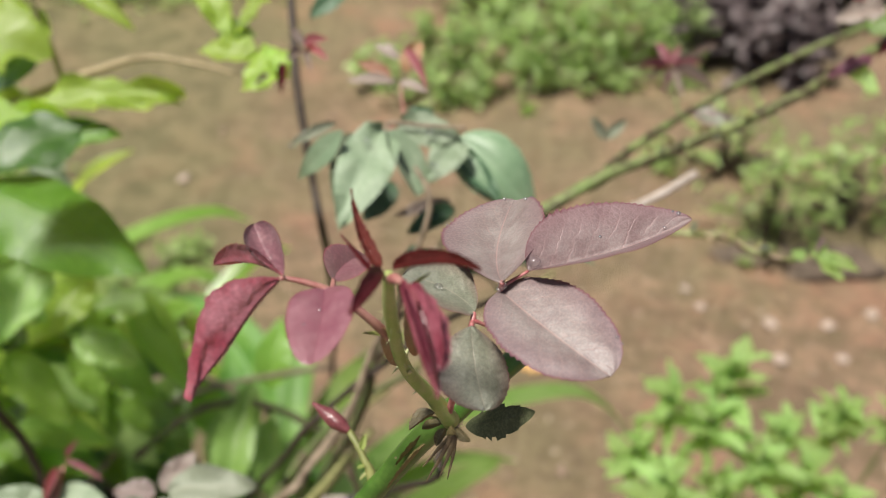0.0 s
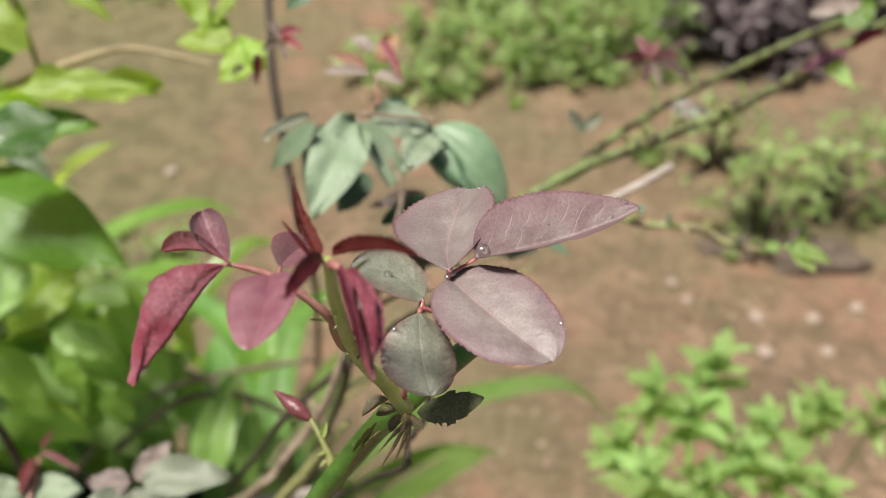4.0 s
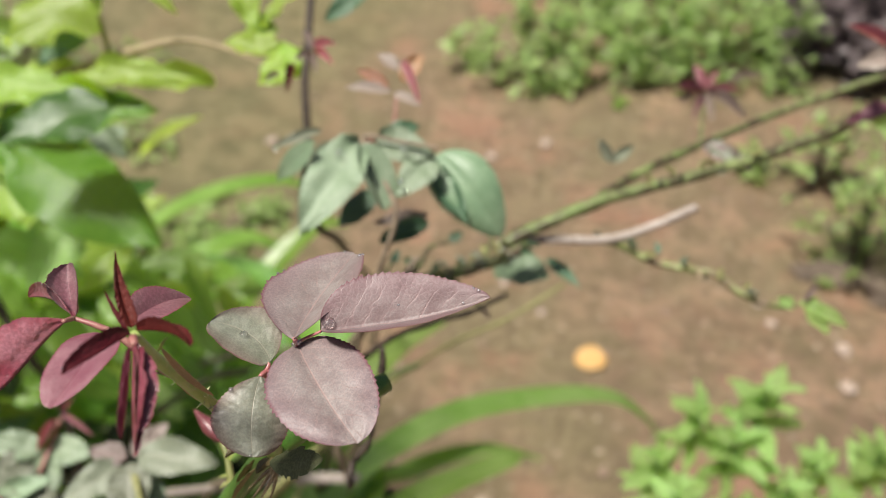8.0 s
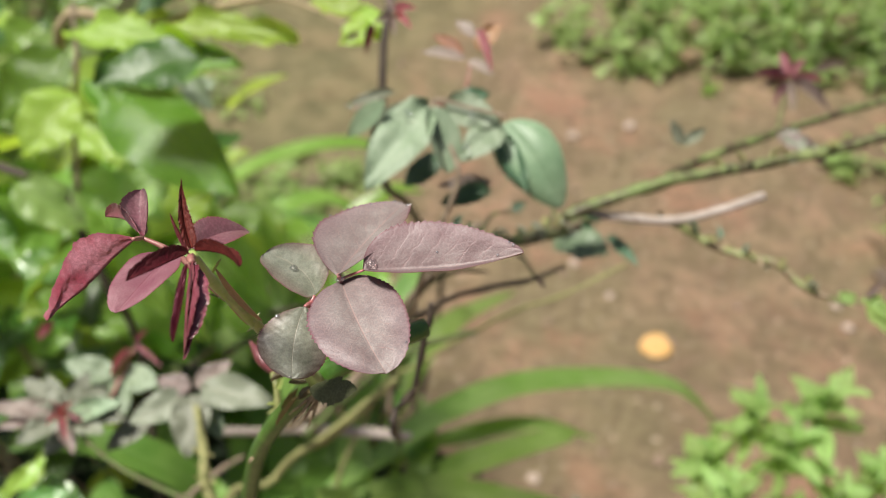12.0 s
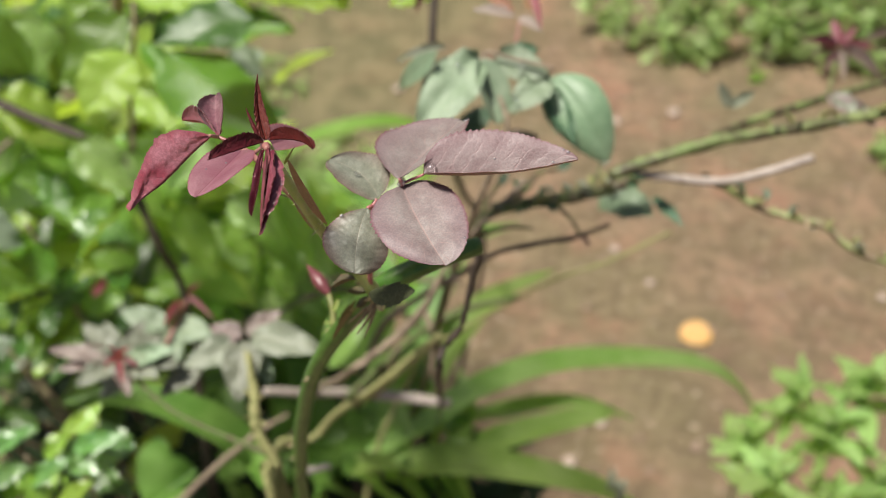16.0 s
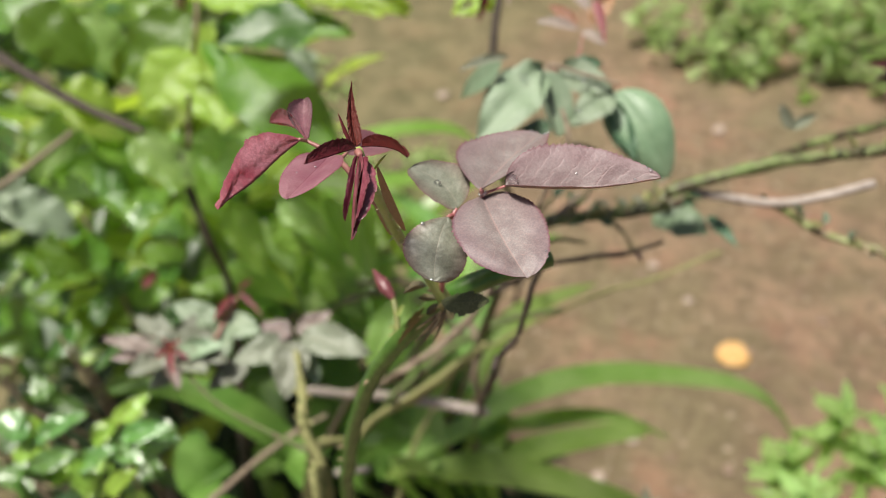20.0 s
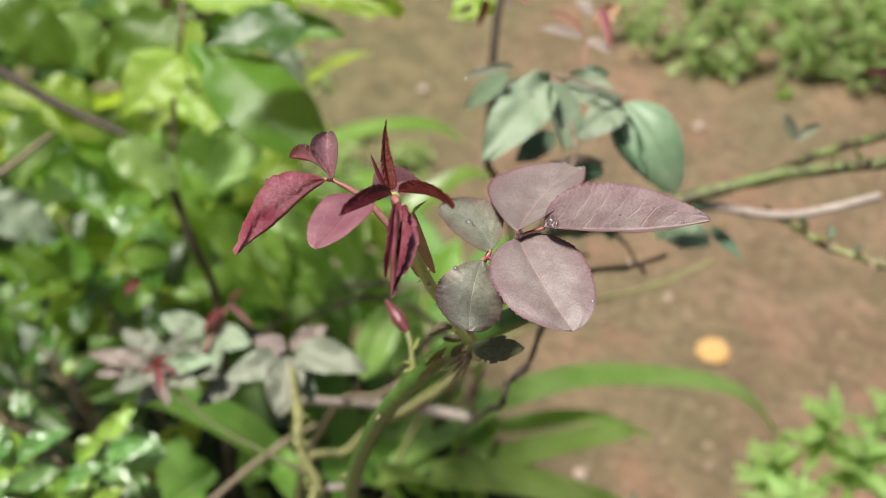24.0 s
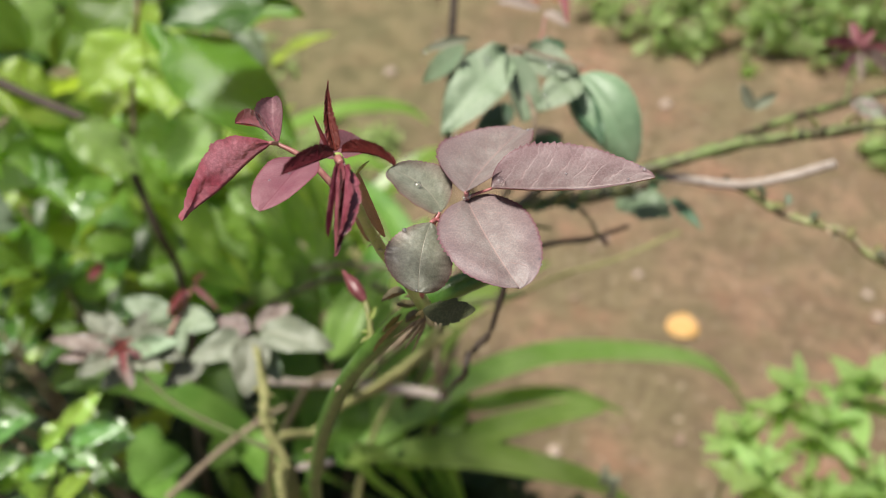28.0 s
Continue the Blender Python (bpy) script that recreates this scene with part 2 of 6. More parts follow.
M_DARKRED = leaf_material("dark_red_leaf", (0.10, 0.011, 0.014), (0.16, 0.03, 0.032), (0.09, 0.01, 0.012), edge=(0.14, 0.04, 0.04), rough=0.45, spec=0.25, through=0.08, glow=(0.25, 0.02, 0.02), veins=12.0, vein_depth=0.0004)
M_BLUE = leaf_material("bluish_rose_leaf", (0.19, 0.275, 0.16), (0.325, 0.40, 0.262), (0.30, 0.37, 0.25), rough=0.46, through=0.12, glow=(0.2, 0.35, 0.1), patch=40.0, spec=0.65)
M_SLATE = leaf_material("slate_green_leaf", (0.150, 0.235, 0.125), (0.275, 0.370, 0.225), (0.22, 0.31, 0.19), rough=0.46, through=0.15, glow=(0.18, 0.34, 0.09), patch=40.0, spec=0.65)
M_DEEP = leaf_material("deep_green_leaf", (0.05, 0.11, 0.055), (0.09, 0.165, 0.09), (0.09, 0.16, 0.07), rough=0.4, through=0.1, glow=(0.1, 0.2, 0.04), patch=40.0)
M_LIME = leaf_material("lime_leaf", (0.34, 0.5, 0.07), (0.5, 0.66, 0.16), (0.46, 0.58, 0.18), rough=0.34, through=0.85, glow=(0.58, 0.78, 0.06), patch=25.0, spec=0.65, tone=0.3)
M_PALEGREEN = leaf_material("pale_green_leaf", (0.32, 0.49, 0.15), (0.46, 0.63, 0.26), (0.42, 0.58, 0.22), rough=0.34, through=0.85, glow=(0.50, 0.76, 0.14), patch=25.0, spec=0.65, tone=0.3)
# Dark leaf; also mixed into filler shrubs as the shade between leaves.
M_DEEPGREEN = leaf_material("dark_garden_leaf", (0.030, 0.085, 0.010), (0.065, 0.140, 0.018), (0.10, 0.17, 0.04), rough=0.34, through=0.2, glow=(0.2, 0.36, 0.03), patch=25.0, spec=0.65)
M_GREEN = leaf_material("garden_leaf", (0.068, 0.175, 0.014), (0.138, 0.275, 0.028), (0.21, 0.32, 0.07), rough=0.34, through=0.6, glow=(0.38, 0.54, 0.05), patch=25.0, spec=0.65, tone=0.3)
M_FRESH = leaf_material("fresh_leaf", (0.18, 0.365, 0.045), (0.31, 0.5, 0.105), (0.34, 0.48, 0.13), rough=0.34, through=0.8, glow=(0.42, 0.68, 0.08), patch=25.0, spec=0.65, tone=0.3)
# Near-black leaf: the deep shade between plants is put into its colour.
M_SHADE = leaf_material("shade_dark_leaf", (0.012, 0.024, 0.008), (0.024, 0.044, 0.014), (0.03, 0.05, 0.018), rough=0.55, through=0.1, glow=(0.05, 0.1, 0.02), patch=12.0, spec=0.2)
M_STRAP = leaf_material("strap_leaf", (0.20, 0.345, 0.065), (0.33, 0.465, 0.145), (0.28, 0.40, 0.13), rough=0.34, through=0.7, glow=(0.3, 0.55, 0.07), patch=18.0, veins=0.5, spec=0.65)
# Darkened copy of the strap leaf: overshadowing is put into its colour.
M_SHADESTRAP = leaf_material("shaded_strap_leaf", (0.085, 0.20, 0.025), (0.165, 0.30, 0.055), (0.2, 0.31, 0.09), rough=0.5, through=0.25, glow=(0.3, 0.55, 0.07), patch=18.0, veins=0.5, spec=0.4)
M_GREY = leaf_material("grey_rose_leaf", (0.165, 0.195, 0.13), (0.262, 0.272, 0.2), (0.30, 0.27, 0.20), rough=0.40, through=0.12, glow=(0.2, 0.25, 0.08), patch=45.0)
M_MAUVE = leaf_material("mauve_leaf", (0.235, 0.19, 0.165), (0.3, 0.255, 0.215), (0.34, 0.16, 0.15), rough=0.42, through=0.15, glow=(0.4, 0.15, 0.1), patch=45.0)
M_ORANGE = leaf_material("orange_leaf", (0.32, 0.15, 0.08), (0.40, 0.25, 0.16), (0.36, 0.16, 0.09), rough=0.42, through=0.3, glow=(0.7, 0.25, 0.05), patch=45.0)
M_HERB = leaf_material("herb_leaf", (0.32, 0.5, 0.15), (0.5, 0.66, 0.27), (0.48, 0.62, 0.30), rough=0.42, through=0.8, glow=(0.5, 0.75, 0.16), patch=30.0, spec=0.35)
M_GLOSS = leaf_material("glossy_leaf", (0.085, 0.225, 0.035), (0.170, 0.350, 0.075), (0.20, 0.36, 0.10), rough=0.30, coat=1.0, through=0.3, glow=(0.34, 0.6, 0.06), patch=60.0, spec=1.0)
M_LIMEGLOSS = leaf_material("glossy_lime_leaf", (0.25, 0.45, 0.04), (0.36, 0.58, 0.09), (0.42, 0.60, 0.15), coat=0.5, rough=0.28, through=0.45, glow=(0.55, 0.8, 0.06), patch=60.0, spec=0.8)
M_BUSH = leaf_material("bush_leaf", (0.275, 0.385, 0.125), (0.5, 0.62, 0.27), (0.38, 0.5, 0.2), rough=0.5, through=0.8, glow=(0.5, 0.68, 0.2), patch=12.0, massed=True, tone=0.45)
M_PURPLE = leaf_material("purple_leaf", (0.125, 0.092, 0.09), (0.2, 0.155, 0.152), (0.11, 0.08, 0.1), rough=0.5, through=0.12, glow=(0.12, 0.06, 0.1), patch=12.0, massed=True, tone=0.4)
M_SCALE = leaf_material("lichen_scale", (0.25, 0.25, 0.09), (0.36, 0.34, 0.16), (0.3, 0.28, 0.12), rough=0.7, through=0.2, glow=(0.4, 0.4, 0.1))
M_STEM = bark_material("green_stem", (0.046, 0.118, 0.015), (0.088, 0.185, 0.030), 160.0, 0.30, 0.00012)
M_SHOOT = bark_material("reddish_shoot", (0.29, 0.39, 0.10), (0.39, 0.42, 0.17), 240.0, 0.40, 0.0001)
M_REDSTALK = bark_material("red_stalk", (0.25, 0.085, 0.08), (0.38, 0.19, 0.16), 300.0, 0.4, 0.0001)
M_THORN = bark_material("thorn", (0.30, 0.22, 0.12), (0.40, 0.30, 0.20), 500.0, 0.5, 0.0001)
M_DRY = bark_material("dry_husk", (0.16, 0.11, 0.06), (0.28, 0.21, 0.11), 500.0, 0.7, 0.0003)
M_CANE = bark_material("green_cane", (0.130, 0.185, 0.052), (0.250, 0.295, 0.115), 150.0, 0.5, 0.0006, moss=(0.060, 0.042, 0.024))
M_TWIG = bark_material("green_twig", (0.17, 0.22, 0.06), (0.28, 0.31, 0.12), 150.0, 0.5, 0.0005, moss=(0.16, 0.11, 0.06))
M_OLDWOOD = bark_material("old_rose_wood", (0.07, 0.05, 0.035), (0.15, 0.11, 0.07), 220.0, 0.8, 0.0008, moss=(0.10, 0.14, 0.04))
M_TAN = bark_material("tan_branch", (0.27, 0.21, 0.12), (0.38, 0.30, 0.18), 160.0, 0.7, 0.0005)
M_DARKWOOD = bark_material("dark_twig", (0.035, 0.024, 0.018), (0.07, 0.05, 0.035), 250.0, 0.7, 0.0006)
M_BROWN = bark_material("brown_twig", (0.16, 0.12, 0.08), (0.31, 0.24, 0.17), 200.0, 0.75, 0.0006)
M_PALE = bark_material("weathered_wood", (0.31, 0.255, 0.215), (0.46, 0.395, 0.35), 220.0, 0.75, 0.0006)
M_MOSSY = bark_material("mossy_stem", (0.17, 0.18, 0.06), (0.32, 0.30, 0.13), 330.0, 0.8, 0.0008)
M_WATER = water_material()
M_DEW = dew_material()
M_EARTH = ground_material()
M_YELLOW = leaf_material("fallen_yellow_leaf", (0.66, 0.41, 0.12), (0.74, 0.50, 0.19), (0.70, 0.38, 0.10), rough=0.5, through=0.1, glow=(0.8, 0.45, 0.1), patch=25.0, tone=0.05)
M_PEBBLE = plain_material("pale_stone", (0.34, 0.255, 0.20), (0.45, 0.36, 0.30), 60.0, 0.8, 0.002)
M_PEBBLE_DARK = plain_material("brown_stone", (0.20, 0.14, 0.10), (0.30, 0.21, 0.15), 60.0, 0.85, 0.002)

# ---- building helpers ----
WORLD = {}
rng = random.Random(4)


def thing(name, at, label, category, group="", kind=""):
    """An Empty at the base of a thing."""
    ob = new(name)
    ob.empty_display_size = 0.01
    ob.location = at
    WORLD[ob] = Matrix.Translation(at)
    return tagged(ob, label, category, group, kind)


def hang(ob, parent, place=None):
    """Makes ob a part of parent, at the world pose place."""
    place = place or Matrix.Identity(4)
    WORLD[ob] = place
    if parent:
        ob.parent = parent
        ob.matrix_parent_inverse = WORLD[parent].inverted()
    ob.matrix_basis = place
    return ob


def mesh_of(name, verts, faces, material, uvs=None, smooth=True):
    me = bpy.data.meshes.new(name)
    me.from_pydata([tuple(v) for v in verts], [], faces)
    if uvs is not None:
        layer = me.uv_layers.new(name="UVMap")
        index = np.zeros(len(me.loops), dtype=np.int32)
        me.loops.foreach_get("vertex_index", index)
        layer.data.foreach_set("uv", np.asarray(uvs, dtype=np.float32)[index].ravel())
    me.materials.append(material)
    if smooth:
        me.polygons.foreach_set("use_smooth", [True] * len(me.polygons))
    me.update()
    return me


def spline(points, steps):
    """A smooth line through the points (Catmull-Rom)."""
    p = [Vector(q) for q in points]
    p = [2 * p[0] - p[1], *p, 2 * p[-1] - p[-2]]
    out = []
    for i in range(1, len(p) - 2):
        for s in range(steps):
            t = s / steps
            a, b, c, d = p[i - 1], p[i], p[i + 1], p[i + 2]
            out.append(0.5 * (2 * b + (c - a) * t + (2 * a - 5 * b + 4 * c - d) * t * t + (3 * b - a - 3 * c + d) * t ** 3))
    out.append(p[-2])
    return out


def tube_data(points, radii, sides=10, steps=6, knots=0.06, seed=0):
    """A tapering, slightly uneven tube with closed ends."""
    line = spline(points, steps)
    n = len(line)
    verts, faces, uvs = [], [], []
    ref = Vector((0.3, 0.2, 0.9))
    for i, c in enumerate(line):
        d = (line[min(i + 1, n - 1)] - line[max(i - 1, 0)]).normalized()
        x = d.cross(ref).normalized()
        y = d.cross(x)
        f = i / (n - 1) * (len(radii) - 1)
        j = min(int(f), len(radii) - 2)
        r = radii[j] + (radii[j + 1] - radii[j]) * (f - j)
        for s in range(sides):
            a = 2 * math.pi * s / sides
            k = r * (1 + knots * noise.noise(Vector((i * 0.35, 2.2 * math.cos(a), 2.2 * math.sin(a) + seed))))
            verts.append(c + x * k * math.cos(a) + y * k * math.sin(a))
            uvs.append((s / sides, i / n))
    for i in range(n - 1):
        for s in range(sides):
            t = (s + 1) % sides
            faces.append((i * sides + s, i * sides + t, (i + 1) * sides + t, (i + 1) * sides + s))
    verts += [line[0], line[-1]]
    uvs += [(0.5, 0), (0.5, 1)]
    for s in range(sides):
        t = (s + 1) % sides
        faces.append((len(verts) - 2, t, s))
        faces.append((len(verts) - 1, (n - 1) * sides + s, (n - 1) * sides + t))
    return verts, faces, uvs


def tube(name, points, radii, material, parent=None, label="", sides=10, steps=6, knots=0.06):
    v, f, u = tube_data(points, radii, sides, steps, knots, len(bpy.data.objects) * 0.37)
    ob = hang(new(name, mesh_of(name, v, f, material, u)), parent)
    return tagged(ob, label)


def blade_data(length, width, fold=0.2, bow=0.0, p=0.8, q=0.75, teeth=0, nt=24, nu=5, wave=0.0, seed=0.0, crinkle=0.0, side_curl=0.0, droop=0.0, tooth=0.026, quilt=0.0, veins=7.0, sweep=0.0, pleat=0.0):
    """A leaf blade from the origin along +y with its upper face to +z: folded along the midrib, bowed, toothed and wavy."""
    verts, uvs, faces = [], [], []
    cols = 2 * nu + 1
    for i in range(nt + 1):
        t = i / nt
        w = width / 2 * max(math.sin(math.pi * min(t, 0.9999) ** p), 0.0) ** q
        for j in range(cols):
            u = (j - nu) / nu
            a = abs(u)
            edge = w
            if teeth and a > 0.99:
                place = t * teeth + 0.9 * noise.noise(Vector((t * 7, u, seed)))
                size = 0.55 + 1.1 * abs(noise.noise(Vector((math.floor(place) * 3.7, u, seed + 5))))
                edge = w * (1 + tooth * min(1.0, 5 * t) * size * ((place % 1.0) ** 1.5 * 2.2 - 0.5)) + 0.002 * width
            lift = fold + side_curl * a
            x = math.copysign(a * edge * math.cos(lift), u) if u else 0.0
            z = a * edge * math.sin(lift) + bow * length * 4 * t * (1 - t) - droop * length * t ** 3
            if wave:
                z += wave * width * a * noise.noise(Vector((t * 5 + seed, u * 1.6, seed)))
            if crinkle:
                z += crinkle * width * (0.25 + 0.6 * a) * noise.noise(Vector((t * 22 + a * 6 + seed, u * 4, seed * 2)))
            if pleat:
                z += pleat * width * math.sin(2.2 * math.pi * a + 1.5 * noise.noise(Vector((t * 2.5, u, seed))))
            if quilt:
                z -= quilt * width * min(1.0, 5 * a) * (1 - 0.7 * a) * (math.cos(2 * math.pi * (veins * t - 2.2 * a + 0.22 - 0.5)) + 3.0 * noise.noise(Vector((t * 9 + seed, u * 4, seed))))
            verts.append((x + sweep * length * 4 * t * (1 - t), t * length, z))
            uvs.append((0.5 + u / 2, t))
    for i in range(nt):
        for j in range(cols - 1):
            a = i * cols + j
            faces.append((a, a + 1, a + cols + 1, a + cols))
    return verts, faces, uvs


def leaf_pose(base, tip, roll):
    """The pose of a blade from base to tip; roll, in radians, leans its upper face away from straight up."""
    base, tip = Vector(base), Vector(tip)
    y = (tip - base).normalized()
    z = Vector((0, 0, 1)) - y * y.z
    z = z.normalized() if z.length > 1e-4 else Vector((1, 0, 0))
    x = y.cross(z)
    x, z = x * math.cos(roll) - z * math.sin(roll), z * math.cos(roll) + x * math.sin(roll)
    m = Matrix((x, y, z)).transposed().to_4x4()
    m.translation = base
    return m


def fine_leaf(name, base, tip, roll, width, material, parent, label="", thick=0.00004, **shape):
    """A leaf of its own mesh, with thickness."""
    length = (Vector(tip) - Vector(base)).length
    shape = {"teeth": 22, "nt": 120, "nu": 12, "quilt": 0.0020, "seed": len(bpy.data.objects) * 1.7, **shape}
    v, f, u = blade_data(length, width, **shape)
    ob = hang(new(name, mesh_of(name, v, f, material, u)), parent, leaf_pose(base, tip, roll))
    solid = ob.modifiers.new("thickness", "SOLIDIFY")
    solid.thickness, solid.offset, solid.use_rim = thick, -1, thick > 0.0005
    return tagged(ob, label)


BLADES = {}
KINDS = {
    "ovate": dict(fold=0.22, bow=0.05, p=0.72, wave=0.22),
    "lance": dict(fold=0.25, bow=0.08, p=0.80, q=0.9, wave=0.10),
    "cupped": dict(fold=0.55, bow=-0.05, p=0.8, wave=0.15),
    "droop": dict(fold=-0.12, bow=0.10, p=0.75, wave=0.15, droop=0.08),
    "folded": dict(fold=0.9, bow=0.06, p=0.8, crinkle=0.06),
    "lobed": dict(fold=0.10, bow=0.06, p=0.7, q=0.8, wave=0.35, teeth=5, tooth=0.16),
}


def leaf(parent, base, tip, roll, width, material, kind="ovate", label="", name="leaf"):
    """A leaf part that shares its blade with its like."""
    key = (kind, material.name, rng.randrange(3))
    if key not in BLADES:
        v, f, u = blade_data(1.0, 1.0, nt=14, nu=3, seed=len(BLADES) * 3.1, **KINDS[kind])
        BLADES[key] = mesh_of("leaf", v, f, material, u)
    length = (Vector(tip) - Vector(base)).length
    m = leaf_pose(base, tip, roll) @ Matrix.Diagonal((width, length, (width + length) / 2, 1))
    return tagged(hang(new(name, BLADES[key]), parent, m), label)


def strap(parent, points, width, material=None, roll=0.0, name="leaf", steps=7, keel=0.22, label=""):
    """A long strap leaf along a bending line, channelled down its middle and tapering to its tip."""
    line = spline(points, steps)
    n = len(line)
    verts, faces, uvs = [], [], []
    for i, c in enumerate(line):
        t = i / (n - 1)
        d = (line[min(i + 1, n - 1)] - line[max(i - 1, 0)]).normalized()
        x = d.cross(Vector((math.sin(roll), 0, math.cos(roll)))).normalized()
        z = x.cross(d)
        w = width / 2 * min(1.0, 0.22 + 1.5 * t) * (1 - t ** 4) ** 0.8 + 0.0004
        for j in range(7):
            u = (j - 3) / 3
            ripple = 0.05 * width * noise.noise(Vector((t * 4, u, n * 0.7 + width * 90)))
            verts.append(c + x * u * w + z * (abs(u) * w * keel + ripple))
            uvs.append((0.5 + u / 2, t))
    for i in range(n - 1):
        for j in range(6):
            a = i * 7 + j
            faces.append((a, a + 1, a + 8, a + 7))
    return tagged(hang(new(name, mesh_of(name, verts, faces, material or M_STRAP, uvs)), parent), label)


def thorn(parent, at, toward, length=0.0044, radius=0.0009, material=None):
    at, toward = Vector(at), Vector(toward)
    mid = at + (toward - at).normalized() * length * 0.5
    end = at + (toward - at).normalized() * length + Vector((0, 0, -0.15 * length))
    return tube("thorn", [at, mid, end], [radius, radius * 0.5, radius * 0.06], material or M_THORN, parent, sides=8, steps=3, knots=0.0)


# ---- ground ----
def build_ground():
    """One sheet of trodden earth, dense near the garden path and running out to the horizon."""
    def cuts(a, b, n):
        inner = [a + (b - a) * i / n for i in range(n + 1)]
        outer = [0.6, 1.5, 4, 10, 30, 90, 250]
        return [a - o for o in reversed(outer)] + inner + [b + o for o in outer]
    xs, ys = cuts(-2.2, 2.6, 110), cuts(0.2, 5.0, 110)
    verts = [(x, y, 0.012 * noise.noise(Vector((x * 2.2, y * 2.2, 0))) + 0.006 * noise.noise(Vector((x * 11, y * 11, 3))) + 0.003 * noise.noise(Vector((x * 31, y * 31, 7)))) for y in ys for x in xs]
    w = len(xs)
    faces = [(j * w + i, j * w + i + 1, (j + 1) * w + i + 1, (j + 1) * w + i) for j in range(len(ys) - 1) for i in range(w - 1)]
    ob = new("ground", mesh_of("ground", verts, faces, M_EARTH))
    tagged(ob, "reddish brown trodden earth with mossy patches", "ground", kind="structure")


build_ground()


# ---- the young rose shoot ----
leaves = {}


def build_hero():
    root = thing("rose_plant", (-0.10, 0.20, 0.0), "rose cane with purple-grey leaves and crimson new growth", "rose plant")
    tube("stem", [(0.0245, 0.1420, 1.5490), (0.0125, 0.1300, 1.5495), (0.0006, 0.1228, 1.5430), (-0.0075, 0.1242, 1.5293), (-0.0182, 0.1246, 1.5107), (-0.0292, 0.1290, 1.4853),
         (-0.0405, 0.1360, 1.4520), (-0.0500, 0.1420, 1.4180), (-0.0570, 0.1470, 1.3850), (-0.0640, 0.1520, 1.3400), (-0.0800, 0.1700, 1.1000), (-0.0950, 0.1900, 0.6000), (-0.1000, 0.2000, -0.02)],
         [0.0026, 0.0029, 0.0033, 0.0030, 0.0029, 0.0029, 0.0030, 0.0031, 0.0032, 0.0033, 0.0042, 0.005, 0.006], M_STEM, root, "smooth green cane with a few thorns", sides=14, steps=8)
    tube("shoot", [(0.0015, 0.1190, 1.5462), (-0.0022, 0.1172, 1.5560), (-0.0066, 0.1140, 1.5670), (-0.0086, 0.1110, 1.5765), (-0.0090, 0.1062, 1.5880), (-0.0090, 0.1008, 1.6000), (-0.0085, 0.0968, 1.6104)],
         [0.0021, 0.0017, 0.0014, 0.0013, 0.0013, 0.0012, 0.0009], M_SHOOT, root, "young side shoot, light green flushed with red", sides=12)
    # mature compound leaf
    rachis = tube("leaf_stalk", [(0.0010, 0.1180, 1.5500), (0.0028, 0.1160, 1.5630), (0.0048, 0.1146, 1.5750), (0.0056, 0.1146, 1.5820), (0.0088, 0.1158, 1.5800), (0.0112, 0.1182, 1.5826), (0.0113, 0.1199, 1.5858), (0.0166, 0.1212, 1.5893)],
                  [0.0008, 0.0007, 0.0006, 0.0005, 0.0004, 0.0004, 0.0004, 0.0003], M_PINKSTALK, root, "thin pinkish red leaf stalk", sides=8)
    for a, b in (((0.0056, 0.1146, 1.5820), (0.0060, 0.1162, 1.5831)), ((0.0056, 0.1146, 1.5820), (0.0053, 0.1122, 1.5834)), ((0.0113, 0.1197, 1.5862), (0.0113, 0.1204, 1.5852)), ((0.0113, 0.1197, 1.5862), (0.0113, 0.1188, 1.5886))):
        tube("petiolule", [a, tuple((x + y) / 2 for x, y in zip(a, b)), b], [0.0006, 0.0006, 0.0004], M_PINKSTALK, rachis, sides=8, steps=3)
    leaves["back"] = fine_leaf("leaflet", (0.0113, 0.1186, 1.5887), (0.0161, 0.1520, 1.5835), -0.24, 0.0239, M_MATURE, rachis, "purple-grey rose leaflet with toothed margin", fold=0.45, bow=-0.054, p=0.96, q=0.65, sweep=-0.078, wave=0.04, tooth=0.030)
    leaves["long"] = fine_leaf("leaflet", (0.0164, 0.1211, 1.5893), (0.0505, 0.1331, 1.5904), -0.04, 0.0223, M_ROSY, rachis, "long pointed purple leaflet folded along its midrib", fold=0.84, side_curl=-0.14, droop=-0.051, bow=-0.037, p=0.70, q=0.70, wave=0.03, teeth=24, tooth=0.036)
    leaves["front"] = fine_leaf("leaflet", (0.0113, 0.1201, 1.5851), (0.0293, 0.0977, 1.5856), 0.06, 0.0212, M_MATURE, rachis, "broad purple-grey rose leaflet, nearly flat", fold=0.50, bow=0.014, tooth=0.030, p=0.95, q=0.42, droop=0.013, sweep=0.028, wave=0.05, side_curl=-0.3)
    leaves["grey"] = fine_leaf("leaflet", (0.0062, 0.1166, 1.5831), (-0.0082, 0.1220, 1.5869), 0.14, 0.0152, M_GREENISH, rachis, "grey-green rose leaflet", fold=0.11, bow=-0.032, p=0.96, q=0.46, side_curl=0.07, droop=-0.043, sweep=0.206, wave=0.04)
    leaves["round"] = fine_leaf("leaflet", (0.0053, 0.1122, 1.5834), (0.0074, 0.0975, 1.5762), -0.35, 0.0158, M_GREENISH, rachis, "round grey-green rose leaflet, domed and finely wrinkled", fold=0.12, bow=0.062, p=1.20, q=0.50, wave=0.06, crinkle=0.022, side_curl=-0.34, droop=-0.026, sweep=0.067)
